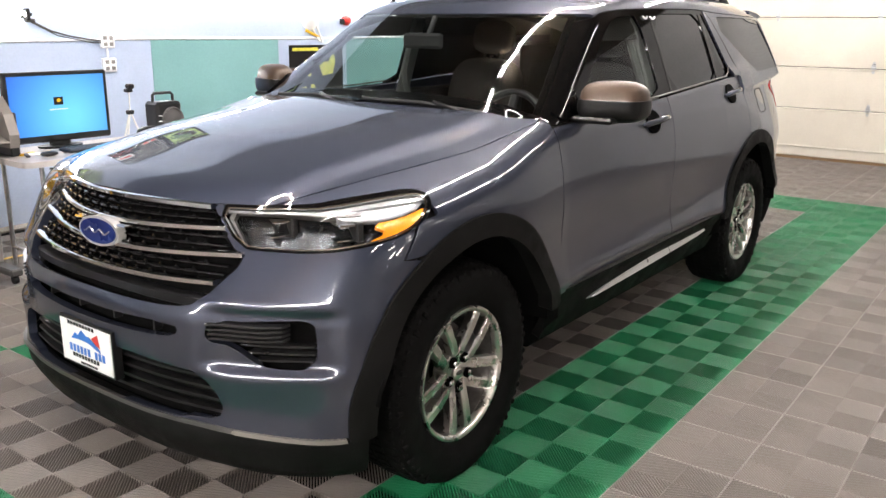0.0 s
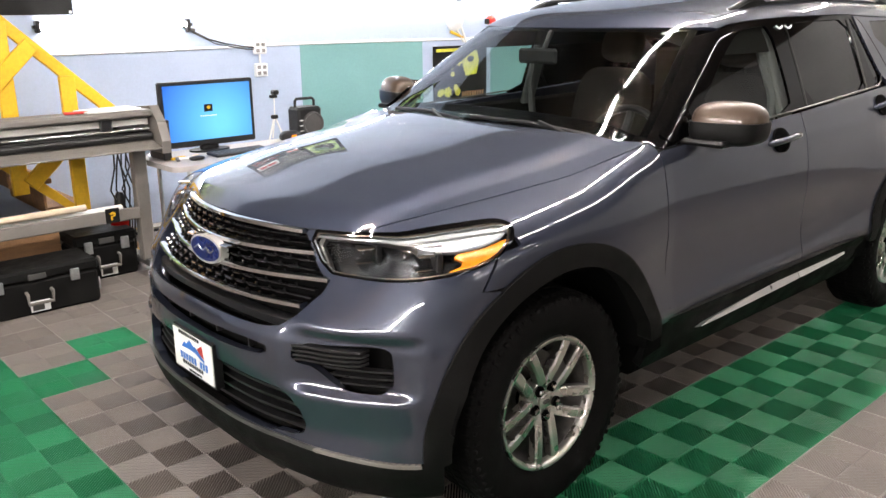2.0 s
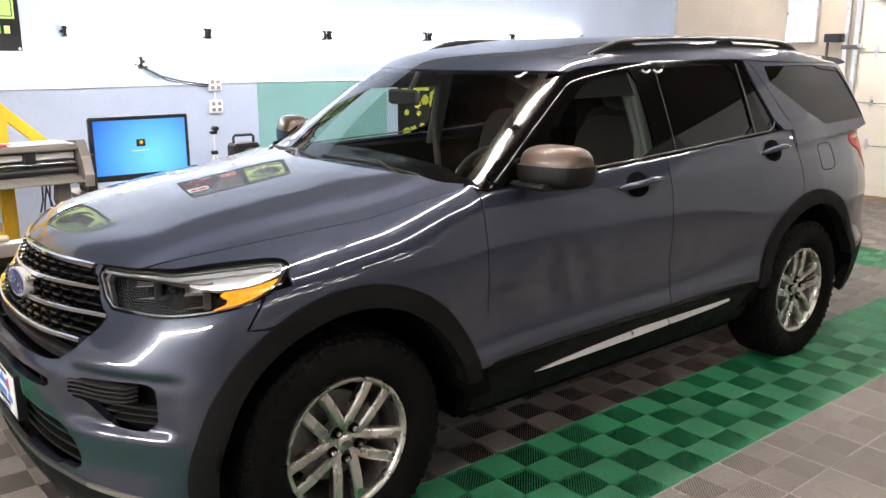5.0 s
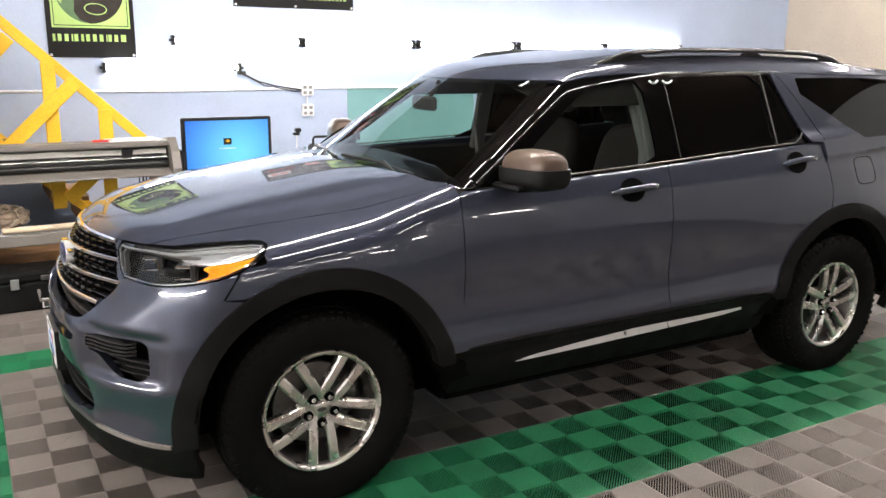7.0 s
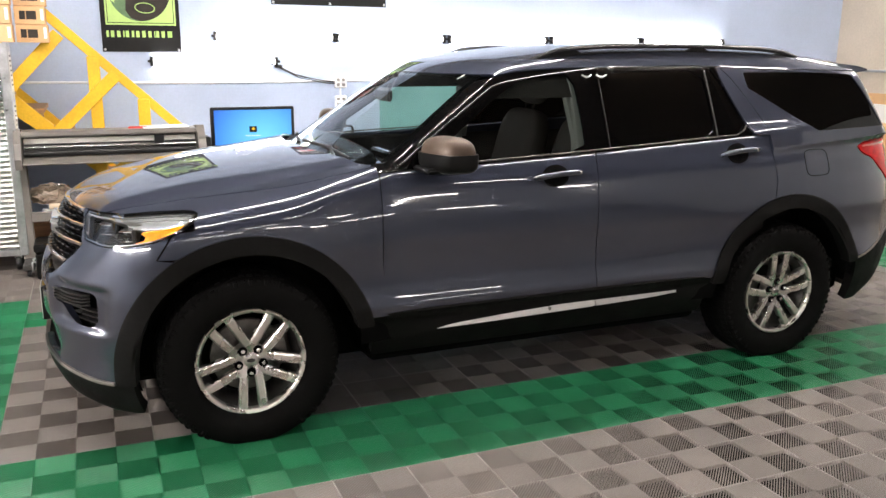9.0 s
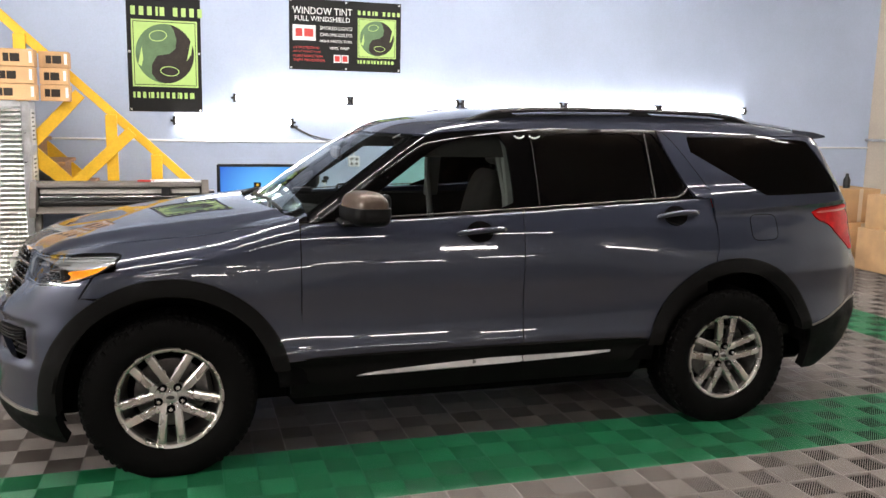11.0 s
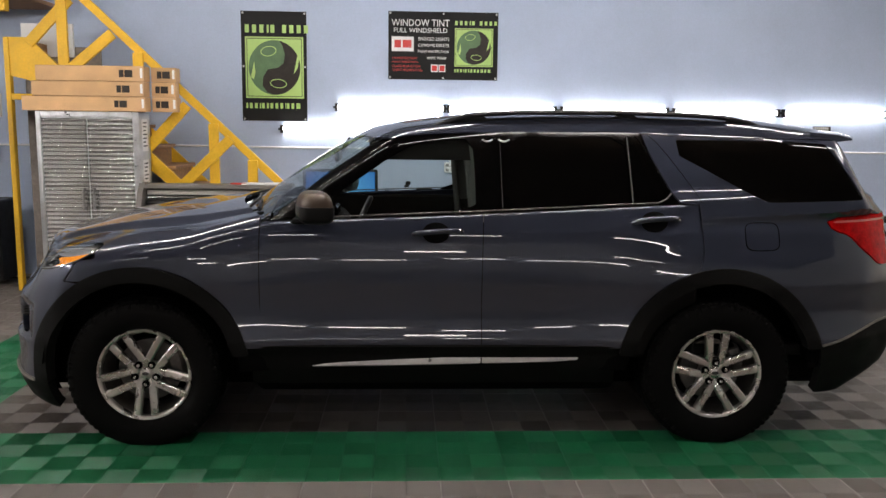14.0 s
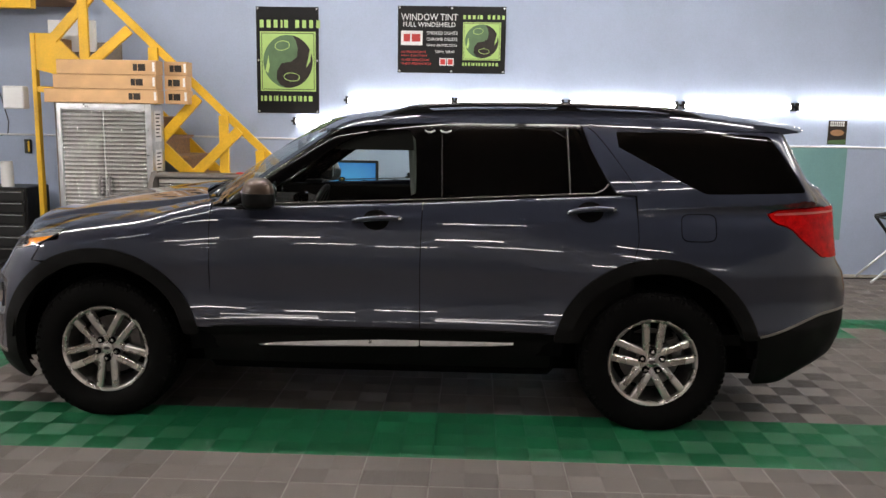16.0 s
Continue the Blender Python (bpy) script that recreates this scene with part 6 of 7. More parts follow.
for k in range(12):
    x = -1.22 - 0.205 * k
    z = up_edge(x) + 0.06
    Geo().box((x - 0.25, YS + 0.03, z - 0.035), (x + 0.02, 4.0, z), 0.004).ob("tread", PLY, stair, "bare plywood tread")
    Geo().box((x - 0.25, YS + 0.04, z - 0.02), (x - 0.23, 4.0, z + 0.175), 0.003).ob("riser", PLY, stair, "bare plywood riser")
pst = thing("stair_post", "tall yellow timber post carrying the stair landing", "post")
Geo().box((-3.995, YS - 0.035, 0.0), (-3.945, YS + 0.035, 2.46), 0.006).ob("shaft", YELLOW, pst)
Geo().box((-5.4, YS - 0.05, 2.70), (-3.95, YS + 0.05, 2.83), 0.006).ob("landing_beam", YELLOW, pst, "yellow beam")
Geo().box((-5.3, 3.15, 2.83), (-3.8, 4.10, 2.87), 0.004).ob("landing", PLY, pst, "plywood landing deck")
Geo().box((-3.95, YS - 0.03, 1.87), (-3.75, YS + 0.02, 1.93), 0.006).ob("cross_rail", YELLOW, pst, "yellow cross rail")
cl = thing("closet_panel", "grey-brown plywood side under the stair", "panel")
Geo().box((-3.95, YS + 0.30, 0.0), (-3.20, YS + 0.33, 2.40), 0.004).ob("sheet", mat("raw_board", (0.22, 0.19, 0.165), 0.85, var=0.3, scale=2.5, fine=30, bump=0.2), cl)
Geo().box((-3.95, YS + 0.26, 2.30), (-3.45, YS + 0.30, 2.62), 0.004).ob("upper_sheet", WHITE, cl, "stained pale board")

# ---- steel cabinet and film boxes ----
CABSTEEL = mat("cabinet_steel", (0.58, 0.58, 0.57), 0.2, 0.95, var=0.08, scale=60, fine=300)
cab = thing("tool_cabinet", "galvanised steel cabinet with two ribbed doors on castors", "cabinet")
cx0, cx1, cy0, cy1, cz0, cz1 = -3.565, -2.625, 2.75, 3.08, 0.13, 1.765
Geo().box((cx0, cy0 + 0.03, cz0), (cx1, cy1, cz1), 0.008).ob("body", GALV, cab)
fr = Geo().box((cx0, cy0, cz0), (cx0 + 0.045, cy0 + 0.035, cz1), 0.005).box((cx1 - 0.06, cy0, cz0), (cx1, cy0 + 0.035, cz1), 0.005)
fr.box((cx0 + 0.045, cy0, cz1 - 0.05), (cx1 - 0.06, cy0 + 0.035, cz1), 0.005).box((cx0 + 0.045, cy0, cz0), (cx1 - 0.06, cy0 + 0.035, cz0 + 0.05), 0.005)
fr.ob("front_frame", GALV, cab)
xm = (cx0 + 0.045 + cx1 - 0.06) / 2
for a, b in ((cx0 + 0.048, xm - 0.003), (xm + 0.003, cx1 - 0.063)):
    dr = Geo()
    n = 38
    z0, z1 = cz0 + 0.055, cz1 - 0.055
    prof = []
    for i in range(n):
        z = z0 + (z1 - z0) * i / n
        dz = (z1 - z0) / n
        prof += [(cy0 + 0.016, z), (cy0 + 0.008, z + dz * 0.12), (cy0 + 0.003, z + dz * 0.30), (cy0 + 0.004, z + dz * 0.50), (cy0 + 0.010, z + dz * 0.66), (cy0 + 0.016, z + dz * 0.78)]
    for y, z in prof:
        dr.v += [(a, y, z), (b, y, z)]
    for i in range(len(prof) - 1):
        dr.f.append((2 * i, 2 * i + 1, 2 * i + 3, 2 * i + 2))
    door = dr.ob("door", CABSTEEL, cab, "ribbed steel door", smooth=60)
    hx = b - 0.045 if a < xm - 0.1 and b < xm else a + 0.045
    Geo().tube([(hx, cy0, 0.86), (hx, cy0 - 0.035, 0.88), (hx, cy0 - 0.035, 1.03), (hx, cy0, 1.05)], 0.011, 8).ob("handle", DARKGREY, door, "dark pull handle", smooth=50)
for x in (cx0 + 0.08, cx1 - 0.08):
    for y in (cy0 + 0.07, cy1 - 0.07):
        w = Geo().lathe([(0.0, -0.018), (0.058, -0.018), (0.062, 0.0), (0.058, 0.018), (0.0, 0.018)], pose(x, y, 0.062, 90, 0, 90), 20)
        c = w.ob("castor", BLACKPL, cab, "black castor", smooth=40)
        Geo().box((x - 0.03, y - 0.03, 0.10), (x + 0.03, y + 0.03, 0.135), 0.005).ob("castor_plate", GALV, c)
for z0, z1 in ((1.40, 1.70), (0.98, 1.32)):
    Geo().box((cx1 + 0.0005, cy0 + 0.08, z0), (cx1 + 0.004, cy0 + 0.24, z1), 0.001).ob("paper_label", PAPER, cab, "white paper label")
    g = Geo()
    for i in range(7):
        g.box((cx1 + 0.004, cy0 + 0.10, z1 - 0.04 - i * 0.036), (cx1 + 0.005, cy0 + 0.22 - 0.02 * (i % 3), z1 - 0.028 - i * 0.036), 0.0002)
    g.ob("label_bars", INK, cab, "plain dark bars", smooth=0)["kind"] = "stuff"


def film_box(x0, x1, y0, y1, z0, z1, mark):
    b = thing("carton", "long brown cardboard carton stacked on the cabinet", "box", "film cartons", (x0, y0, z0))
    Geo().box((0, 0, 0), (x1 - x0, y1 - y0, z1 - z0), 0.004).ob("board", CARD, b)
    h = z1 - z0
    g = Geo()
    w = h * 0.62
    mx = mark - x0
    for p0, p1 in ((0, 0.50), (0.58, 1.42)):
        g.box((mx + p0 * w, -0.0012, 0.26 * h), (mx + p1 * w, 0.001, 0.74 * h), 0.0003)
    g.ob("logo_block", UMBER, b, "two plain dark blocks", smooth=0)["kind"] = "stuff"
    Geo().box((x1 - x0 - 0.034, -0.0015, 0.03), (x1 - x0 - 0.012, 0.001, h - 0.02), 0.0003).ob("carton_label", PAPER, b, "white carton label")
    return b


for k, (xa, za, zb) in enumerate(((-3.70, 1.770, 1.902), (-3.60, 1.905, 2.040), (-3.555, 2.043, 2.182))):
    film_box(xa, -2.575 - 0.006 * (k == 1), 2.80 - 0.008 * k, 2.97, za, zb, -2.86 + 0.03 * k)
for k, (za, zb) in enumerate(((1.770, 1.905), (1.908, 2.043), (2.046, 2.182))):
    film_box(-2.565, -2.335 - 0.012 * (k == 1), 2.975, 3.13, za, zb, -2.53 + 0.02 * (k == 2))

# ---- vinyl plotter on its stand ----
pl = thing("vinyl_plotter", "grey roll vinyl plotter on a wheeled steel stand", "plotter")
Geo().box((-2.60, 2.72, 1.055), (-1.28, 2.93, 1.10), 0.012).ob("top_cover", TAUPE, pl, "taupe plastic top cover")
Geo().box((-2.60, 2.80, 0.90), (-1.28, 2.94, 1.055), 0.01).ob("back_beam", DARKGREY, pl)
Geo().box((-2.58, 2.765, 1.000), (-1.30, 2.80, 1.045), 0.004).ob("guide_rail", mat("bare_aluminium", (0.62, 0.60, 0.55), 0.35, 0.6, var=0.1, stretch=(0.3, 6, 6)), pl, "pale aluminium guide rail")
Geo().tube([(-2.58, 2.75, 0.975), (-1.30, 2.75, 0.975)], 0.012, 10).ob("pinch_shaft", STEEL, pl, "steel pinch shaft", smooth=50)
Geo().tube([(-2.58, 2.735, 0.930), (-1.30, 2.735, 0.930)], 0.026, 14).ob("feed_roller", BLACKPL, pl, "black feed roller", smooth=50)
Geo().box((0, 0, 0), (1.30, 0.16, 0.012), 0.004, pose(-2.59, 2.60, 0.852, 14, 0, 0)).ob("front_apron", TAUPE, pl, "taupe front apron")
Geo().box((-2.59, 2.655, 0.845), (-1.29, 2.93, 0.880), 0.006).ob("bed", DARKGREY, pl)
Geo().box((-1.62, 2.735, 0.975), (-1.545, 2.80, 1.06), 0.008).ob("carriage", BLACKPL, pl, "black cutting carriage")
Geo().box((-1.50, 2.745, 0.985), (-1.33, 2.79, 1.005), 0.004).ob("cable_tray", BLACKPL, pl)
for x0, x1 in ((-2.645, -2.595), (-1.285, -1.225)):
    g = Geo().prism([(2.62, 0.82), (2.97, 0.82), (2.97, 1.10), (2.76, 1.12), (2.66, 1.02), (2.61, 0.90)], Matrix(((0, 0, 1, x0), (1, 0, 0, 0), (0, 1, 0, 0), (0, 0, 0, 1))), x1 - x0)
    g.ob("end_cap", TAUPE, pl, "taupe end cap", smooth=0)
for x in (-2.62, -1.385):
    Geo().box((x - 0.045, 2.76, 0.09), (x + 0.045, 2.83, 0.85), 0.008).ob("leg", TAUPE, pl, "taupe steel leg")
    Geo().box((x - 0.04, 2.52, 0.055), (x + 0.04, 3.06, 0.10), 0.01).ob("foot", DARKGREY, pl)
    for y in (2.56, 3.02):
        Geo().lathe([(0.0, -0.014), (0.026, -0.014), (0.028, 0.0), (0.026, 0.014), (0.0, 0.014)], pose(x, y, 0.029, 90, 0, 90), 16).ob("castor", BLACKPL, pl, "black castor", smooth=40)
Geo().box((-2.58, 2.735, 0.390), (-1.43, 2.765, 0.470), 0.006).ob("cross_beam", TAUPE, pl, "taupe cross beam")
bd = Geo().box((-1.66, 2.728, 0.392), (-1.57, 2.736, 0.488), 0.003).ob("stand_badge", INK, pl, "black badge")
Geo().prism([(-0.012, -0.025), (0.0, -0.025), (0.0, -0.004), (0.018, -0.002), (0.022, 0.018), (0.005, 0.030), (-0.018, 0.020), (-0.012, 0.010), (0.006, 0.012), (0.006, 0.004), (-0.012, 0.0)], facing(-1.617, 2.727, 0.438), 0.001).ob("badge_mark", YELLOW, bd, "yellow plain mark", smooth=0)
pp = thing("paper_sheets", "loose white sheets lying on the plotter", "paper")
Geo().box((-0.19, -0.10, 0.0), (0.17, 0.09, 0.012), 0.002, pose(-1.52, 2.84, 1.101, 0, 0, 6)).ob("sheet", PAPER, pp)
Geo().box((-0.07, -0.03, 0.0), (0.07, 0.03, 0.014), 0.004, pose(-1.74, 2.80, 1.101, 0, 0, -8)).ob("red_wrap", REDPR, pp, "red wrapper")
sr = thing("shelf_roll", "clear film and rolls lying on the plotter's lower frame", "film roll")
g = Geo()
g.tube([(-2.5, 2.86, 0.445), (-1.5, 2.87, 0.445)], 0.03, 12)
g.ob("roll", PAPER, sr, smooth=50)
Geo().tube([(-2.45, 2.80, 0.50), (-1.75, 2.82, 0.50)], 0.022, 12).ob("roll", CARDIN, sr, smooth=50)
Geo().box((-2.55, 2.78, 0.395), (-1.45, 2.93, 0.412), 0.003).ob("tray", DARKGREY, sr)


def tool_case(x0, x1, y0, y1, h, label):
    b = thing("tool_case", label, "tool box", "black tool cases", ((x0 + x1) / 2, y0, 0))
    w, d = (x1 - x0) / 2, y1 - y0
    Geo().box((-w, 0, 0), (w, d, h * 0.74), 0.014).ob("tub", CLADDING, b)
    Geo().box((-w - 0.008, -0.008, h * 0.75), (w + 0.008, d + 0.008, h), 0.016).ob("lid", CLADDING, b, "black lid")
    for x in (-w * 0.6, w * 0.6):
        Geo().box((x - 0.026, -0.020, h * 0.60), (x + 0.026, -0.004, h * 0.86), 0.004).ob("latch", GALV, b, "bright latch")
    Geo().box((-0.05, -0.016, h * 0.78), (0.05, -0.006, h * 0.90), 0.003).ob("lock_plate", DARKGREY, b)
    Geo().tube([(-0.07, -0.006, h * 0.52), (-0.07, -0.035, h * 0.50), (-0.068, -0.035, h * 0.28), (0.068, -0.035, h * 0.28), (0.07, -0.035, h * 0.50), (0.07, -0.006, h * 0.52)], 0.010, 8).ob("handle", TAUPE, b, "grey fold-down handle", smooth=50)
    Geo().box((-0.055, -0.004, h * 0.06), (0.055, 0.001, h * 0.30), 0.001).ob("case_label", PAPER, b, "pale label")
    Geo().box((-0.045, -0.0055, h * 0.09), (0.02, -0.0035, h * 0.22), 0.0005).ob("label_print", DARKGREY, b, "plain dark print")
    for x in (-w, w):
        Geo().tube([(x, d * 0.3, h * 0.45), (x + math.copysign(0.03, x), d * 0.3, h * 0.43), (x + math.copysign(0.03, x), d * 0.3, h * 0.2), (x + math.copysign(0.03, x), d * 0.7, h * 0.2), (x + math.copysign(0.03, x), d * 0.7, h * 0.43), (x, d * 0.7, h * 0.45)], 0.009, 8).ob("end_handle", GALV, b, "bright end handle", smooth=50)
    return b


tool_case(-2.56, -1.855, 2.42, 2.74, 0.275, "black plastic tool case with dusty lid on the floor")
tool_case(-1.84, -1.44, 2.84, 3.12, 0.31, "black plastic tool case standing under the plotter")
ex = thing("fire_extinguisher", "red fire extinguisher standing by the stair", "extinguisher")
Geo().lathe([(0.0, 0.0), (0.055, 0.0), (0.06, 0.02), (0.06, 0.34), (0.045, 0.39), (0.02, 0.41), (0.02, 0.44), (0.0, 0.44)], pose(-1.50, 3.02, 0.0, 0, 6, 0), 20).ob("bottle", mat("red_enamel", (0.42, 0.012, 0.012), 0.25, var=0.15), ex, smooth=40)
Geo().lathe([(0.0, 0.42), (0.035, 0.42), (0.035, 0.50), (0.02, 0.53), (0.0, 0.53)], pose(-1.50, 3.02, 0.0, 0, 6, 0), 14).ob("valve", BLACKPL, ex, smooth=40)
ct = thing("cable_tangle", "black cables hanging behind the plotter leg", "cables")
for i in range(6):
    x = -1.47 + 0.018 * i
    Geo().tube([(x, 2.98, 0.84), (x + 0.03 * math.sin(i * 2), 2.99, 0.70), (x - 0.04 * math.cos(i * 3), 3.0, 0.55), (x + 0.02, 3.0, 0.40), (x, 3.0, 0.20), (x, 3.0, 0.0)], 0.006, 6).ob("cable", BLACKPL, ct, smooth=50)

un = thing("plywood_sheet", "brown plywood offcut leaning under the stair", "board")
Geo().box((-2.6, 3.05, 0.0), (-1.86, 3.07, 0.40), 0.003).ob("sheet", PLY, un)
bag = thing("plastic_bag", "crumpled clear plastic bag on the plotter's lower frame", "bag")
rng = random.Random(7)
bg = blob((-2.42, 2.89, 0.58), (0.16, 0.08, 0.08), 2.2, 26, 16)
bg.v = [(x + rng.uniform(-0.022, 0.022), y + rng.uniform(-0.018, 0.018), max(z + rng.uniform(-0.024, 0.024), 0.515)) for x, y, z in bg.v]
bg.ob("film", mat("clear_poly_film", (0.26, 0.20, 0.15), 0.12, var=0.5, scale=9, coat=0.6), bag, smooth=0)

# ---- the desk ----
desk = thing("desk", "pale grey folding table with rounded corners and steel legs", "table")
rc = []
for cx, cy, a0 in ((0.26, 3.02, 0), (-1.23, 3.02, 90), (-1.23, 2.50, 180), (0.26, 2.50, 270)):
    rc += [(cx + 0.07 * math.cos(radians(a0 + 90 * i / 6)), cy + 0.07 * math.sin(radians(a0 + 90 * i / 6))) for i in range(7)]
Geo().prism(rc, pose(0, 0, 0.715), 0.035).ob("tabletop", mat("grey_laminate", (0.46, 0.43, 0.42), 0.45, var=0.06, scale=4), desk, smooth=30)
for x in (-1.16, 0.20):
    for y in (2.52, 3.0):
        Geo().tube([(x, y, 0.715), (x - 0.0, y, 0.0)], 0.014, 10).ob("leg", GALV, desk, smooth=50)
    Geo().tube([(x, 2.52, 0.12), (x, 3.0, 0.12)], 0.011, 8).ob("leg_brace", GALV, desk, smooth=50)
mon = thing("monitor", "black flat monitor showing a bright blue login screen", "monitor")
Geo().box((-1.147, 2.915, 0.792), (-0.428, 2.955, 1.247), 0.010).ob("bezel", BLACKPL, mon, "black bezel", smooth=0)
scr = bpy.data.materials.new("lit_screen")
scr.use_nodes = True
n_, l_ = scr.node_tree.nodes, scr.node_tree.links
co_, sx_, rp_ = n_.new("ShaderNodeTexCoord"), n_.new("ShaderNodeVectorMath"), n_.new("ShaderNodeValToRGB")
sx_.operation = "DISTANCE"
sx_.inputs[1].default_value = (-0.70, 2.914, 0.95)
l_.new(co_.outputs["Object"], sx_.inputs[0])
rp_.color_ramp.elements[0].color, rp_.color_ramp.elements[1].color = (0.13, 0.52, 0.95, 1), (0.003, 0.11, 0.58, 1)
rp_.color_ramp.elements[0].position, rp_.color_ramp.elements[1].position = 0.05, 0.50
l_.new(sx_.outputs["Value"], rp_.inputs["Fac"])
b_ = n_["Principled BSDF"]
b_.inputs["Base Color"].default_value = (0.02, 0.02, 0.02, 1)
b_.inputs["Roughness"].default_value = 0.25
l_.new(rp_.outputs["Color"], b_.inputs["Emission Color"])
b_.inputs["Emission Strength"].default_value = 1.0
Geo().box((-1.118, 2.9125, 0.836), (-0.457, 2.9165, 1.222), 0.0005).ob("screen", scr, mon, "bright blue screen", smooth=0)
Geo().box((-0.825, 2.911, 1.030), (-0.760, 2.913, 1.082), 0.0005).ob("user_tile", INK, mon, "small dark tile on the screen")
Geo().prism(oval(0.014, 0.012, 14), facing(-0.79, 2.9105, 1.060), 0.0005).ob("tile_mark", YELLOW, mon, "plain pale mark", smooth=0)
bars((1, 1, 1, 1, 1, 1, 1, 1), 0.13, 0.008, facing(-0.855, 2.9122, 0.998), PAPER, mon, "plain white bars")
Geo().box((-0.86, 2.93, 0.757), (-0.72, 2.97, 0.83), 0.01).ob("stand_neck", BLACKPL, mon)
Geo().prism(oval(0.15, 0.10, 28, -0.79, 2.95), pose(0, 0, 0.751), 0.012).ob("stand_foot", BLACKPL, mon, smooth=30)
kb = thing("keyboard", "black computer keyboard on the desk", "keyboard")
Geo().box((-0.22, -0.075, 0.0), (0.22, 0.075, 0.016), 0.005, pose(-0.70, 2.68, 0.752, 3, 0, 4)).ob("tray", BLACKPL, kb)
g = Geo()
for r in range(5):
    for c in range(15):
        g.box((-0.21 + c * 0.028, -0.065 + r * 0.026, 0.016), (-0.21 + c * 0.028 + 0.023, -0.065 + r * 0.026 + 0.021, 0.023), 0.003, pose(-0.70, 2.68, 0.752, 3, 0, 4))
g.ob("keys", DARKGREY, kb, "dark keys", smooth=0)["kind"] = "stuff"
ms = thing("computer_mouse", "black computer mouse on the desk", "mouse")
blob((-1.06, 2.60, 0.766), (0.055, 0.033, 0.015), 2.4).ob("shell", BLACKPL, ms, smooth=60)
ds = thing("desk_clutter", "small yellow and pale blades and tools on the desk", "tools")
for i, (x, y, t, mt) in enumerate(((-1.13, 2.74, 20, YELLOW), (-1.08, 2.70, -15, PAPER), (-1.02, 2.73, 40, CARDIN), (-1.16, 2.68, 70, DARKGREY), (-0.36, 2.62, 10, PAPER))):
    Geo().box((-0.06, -0.012, 0.0), (0.06, 0.012, 0.014), 0.003, pose(x, y, 0.7515, 0, 0, t)).ob("tool", mt, ds)
pc = thing("desk_speaker", "tall black computer case beside the monitor", "computer")
Geo().box((-1.235, 2.72, 0.752), (-1.175, 2.95, 1.02), 0.008).ob("case", BLACKPL, pc)
rd = thing("radio", "black portable radio loudspeaker with a carry handle", "radio")
Geo().box((-0.085, 2.86, 0.752), (0.135, 3.02, 1.00), 0.02).ob("body", BLACKPL, rd)
Geo().lathe([(0.0, 0.012), (0.03, 0.006), (0.075, 0.0), (0.085, 0.014), (0.092, 0.010), (0.094, 0.0)], facing(0.045, 2.86, 0.87) @ pose(0, 0, 0), 28).ob("speaker_cone", DARKGREY, rd, "round speaker", smooth=40)
Geo().tube([(-0.06, 2.94, 0.99), (-0.06, 2.94, 1.045), (-0.045, 2.94, 1.06), (0.095, 2.94, 1.06), (0.11, 2.94, 1.045), (0.11, 2.94, 0.99)], 0.011, 8).ob("carry_handle", BLACKPL, rd, "black carry handle", smooth=50)
for z in (0.90, 0.86, 0.82):
    Geo().box((-0.075, 2.857, z), (-0.045, 2.861, z + 0.006), 0.001).ob("key", PAPER, rd, "pale key line")
tp = thing("mini_tripod", "small camera tripod with white legs on the desk", "tripod")
for a in (90, 210, 330):
    q = Vector((-0.155 + 0.075 * math.cos(radians(a)), 3.10 + 0.04 * math.sin(radians(a)), 0.752))
    Geo().tube([(-0.150, 3.10, 0.93), q], 0.007, 8).ob("leg", PAPER, tp, "white leg", smooth=50)
Geo().tube([(-0.150, 3.10, 0.92), (-0.145, 3.10, 1.07)], 0.005, 8).ob("column", PAPER, tp, smooth=50)
Geo().box((-0.175, 3.075, 1.065), (-0.125, 3.125, 1.09), 0.006).box((-0.16, 3.07, 1.09), (-0.11, 3.13, 1.125), 0.01, pose(0, 0, 0)).ob("head", BLACKPL, tp, "black tripod head")
Geo().box((-0.175, 3.08, 0.905), (-0.125, 3.12, 0.935), 0.006).ob("collar", BLACKPL, tp)
po = thing("tool_pouch", "black round pouch with an orange tag on the desk", "pouch")
blob((-0.17, 2.86, 0.795), (0.085, 0.05, 0.044), 2.6).ob("bag", BLACKPL, po, smooth=60)
Geo().box((-0.185, 2.805, 0.79), (-0.145, 2.812, 0.81), 0.002).ob("tag", AMBER, po, "orange tag")

# ---- the far west end ----
tc = thing("tool_chest", "black steel tool chest with bright drawer edges", "tool chest")
Geo().box((-5.0, 3.32, 0.06), (-4.22, 3.80, 0.875), 0.01).ob("body", BLACKPL, tc)
for k in range(6):
    z = 0.12 + 0.122 * k
    d = Geo().box((-4.98, 3.300, z), (-4.24, 3.322, z + 0.112), 0.005).ob("drawer", BLACKPL, tc, "black drawer")
    Geo().box((-4.96, 3.285, z + 0.092), (-4.26, 3.301, z + 0.106), 0.003).ob("drawer_pull", STEEL, d, "bright drawer pull")
pr = thing("paper_roll", "white paper towel roll on the tool chest", "paper roll")
Geo().lathe([(0.018, 0.0), (0.062, 0.0), (0.062, 0.27), (0.018, 0.27)], pose(-4.46, 3.40, 0.877), 24).ob("roll", PAPER, pr, smooth=40)
jb = thing("junction_box", "white plastic box fixed beside the yellow post", "box")
Geo().box((-4.28, YS - 0.10, 1.70), (-4.06, YS + 0.02, 1.93), 0.012).ob("case", WHITE, jb)
so = thing("wall_socket", "black and yellow socket on the blue wall", "socket")
Geo().box((-4.62, WALL_Y - 0.05, 1.20), (-4.55, WALL_Y - 0.002, 1.36), 0.008).ob("case", BLACKPL, so)
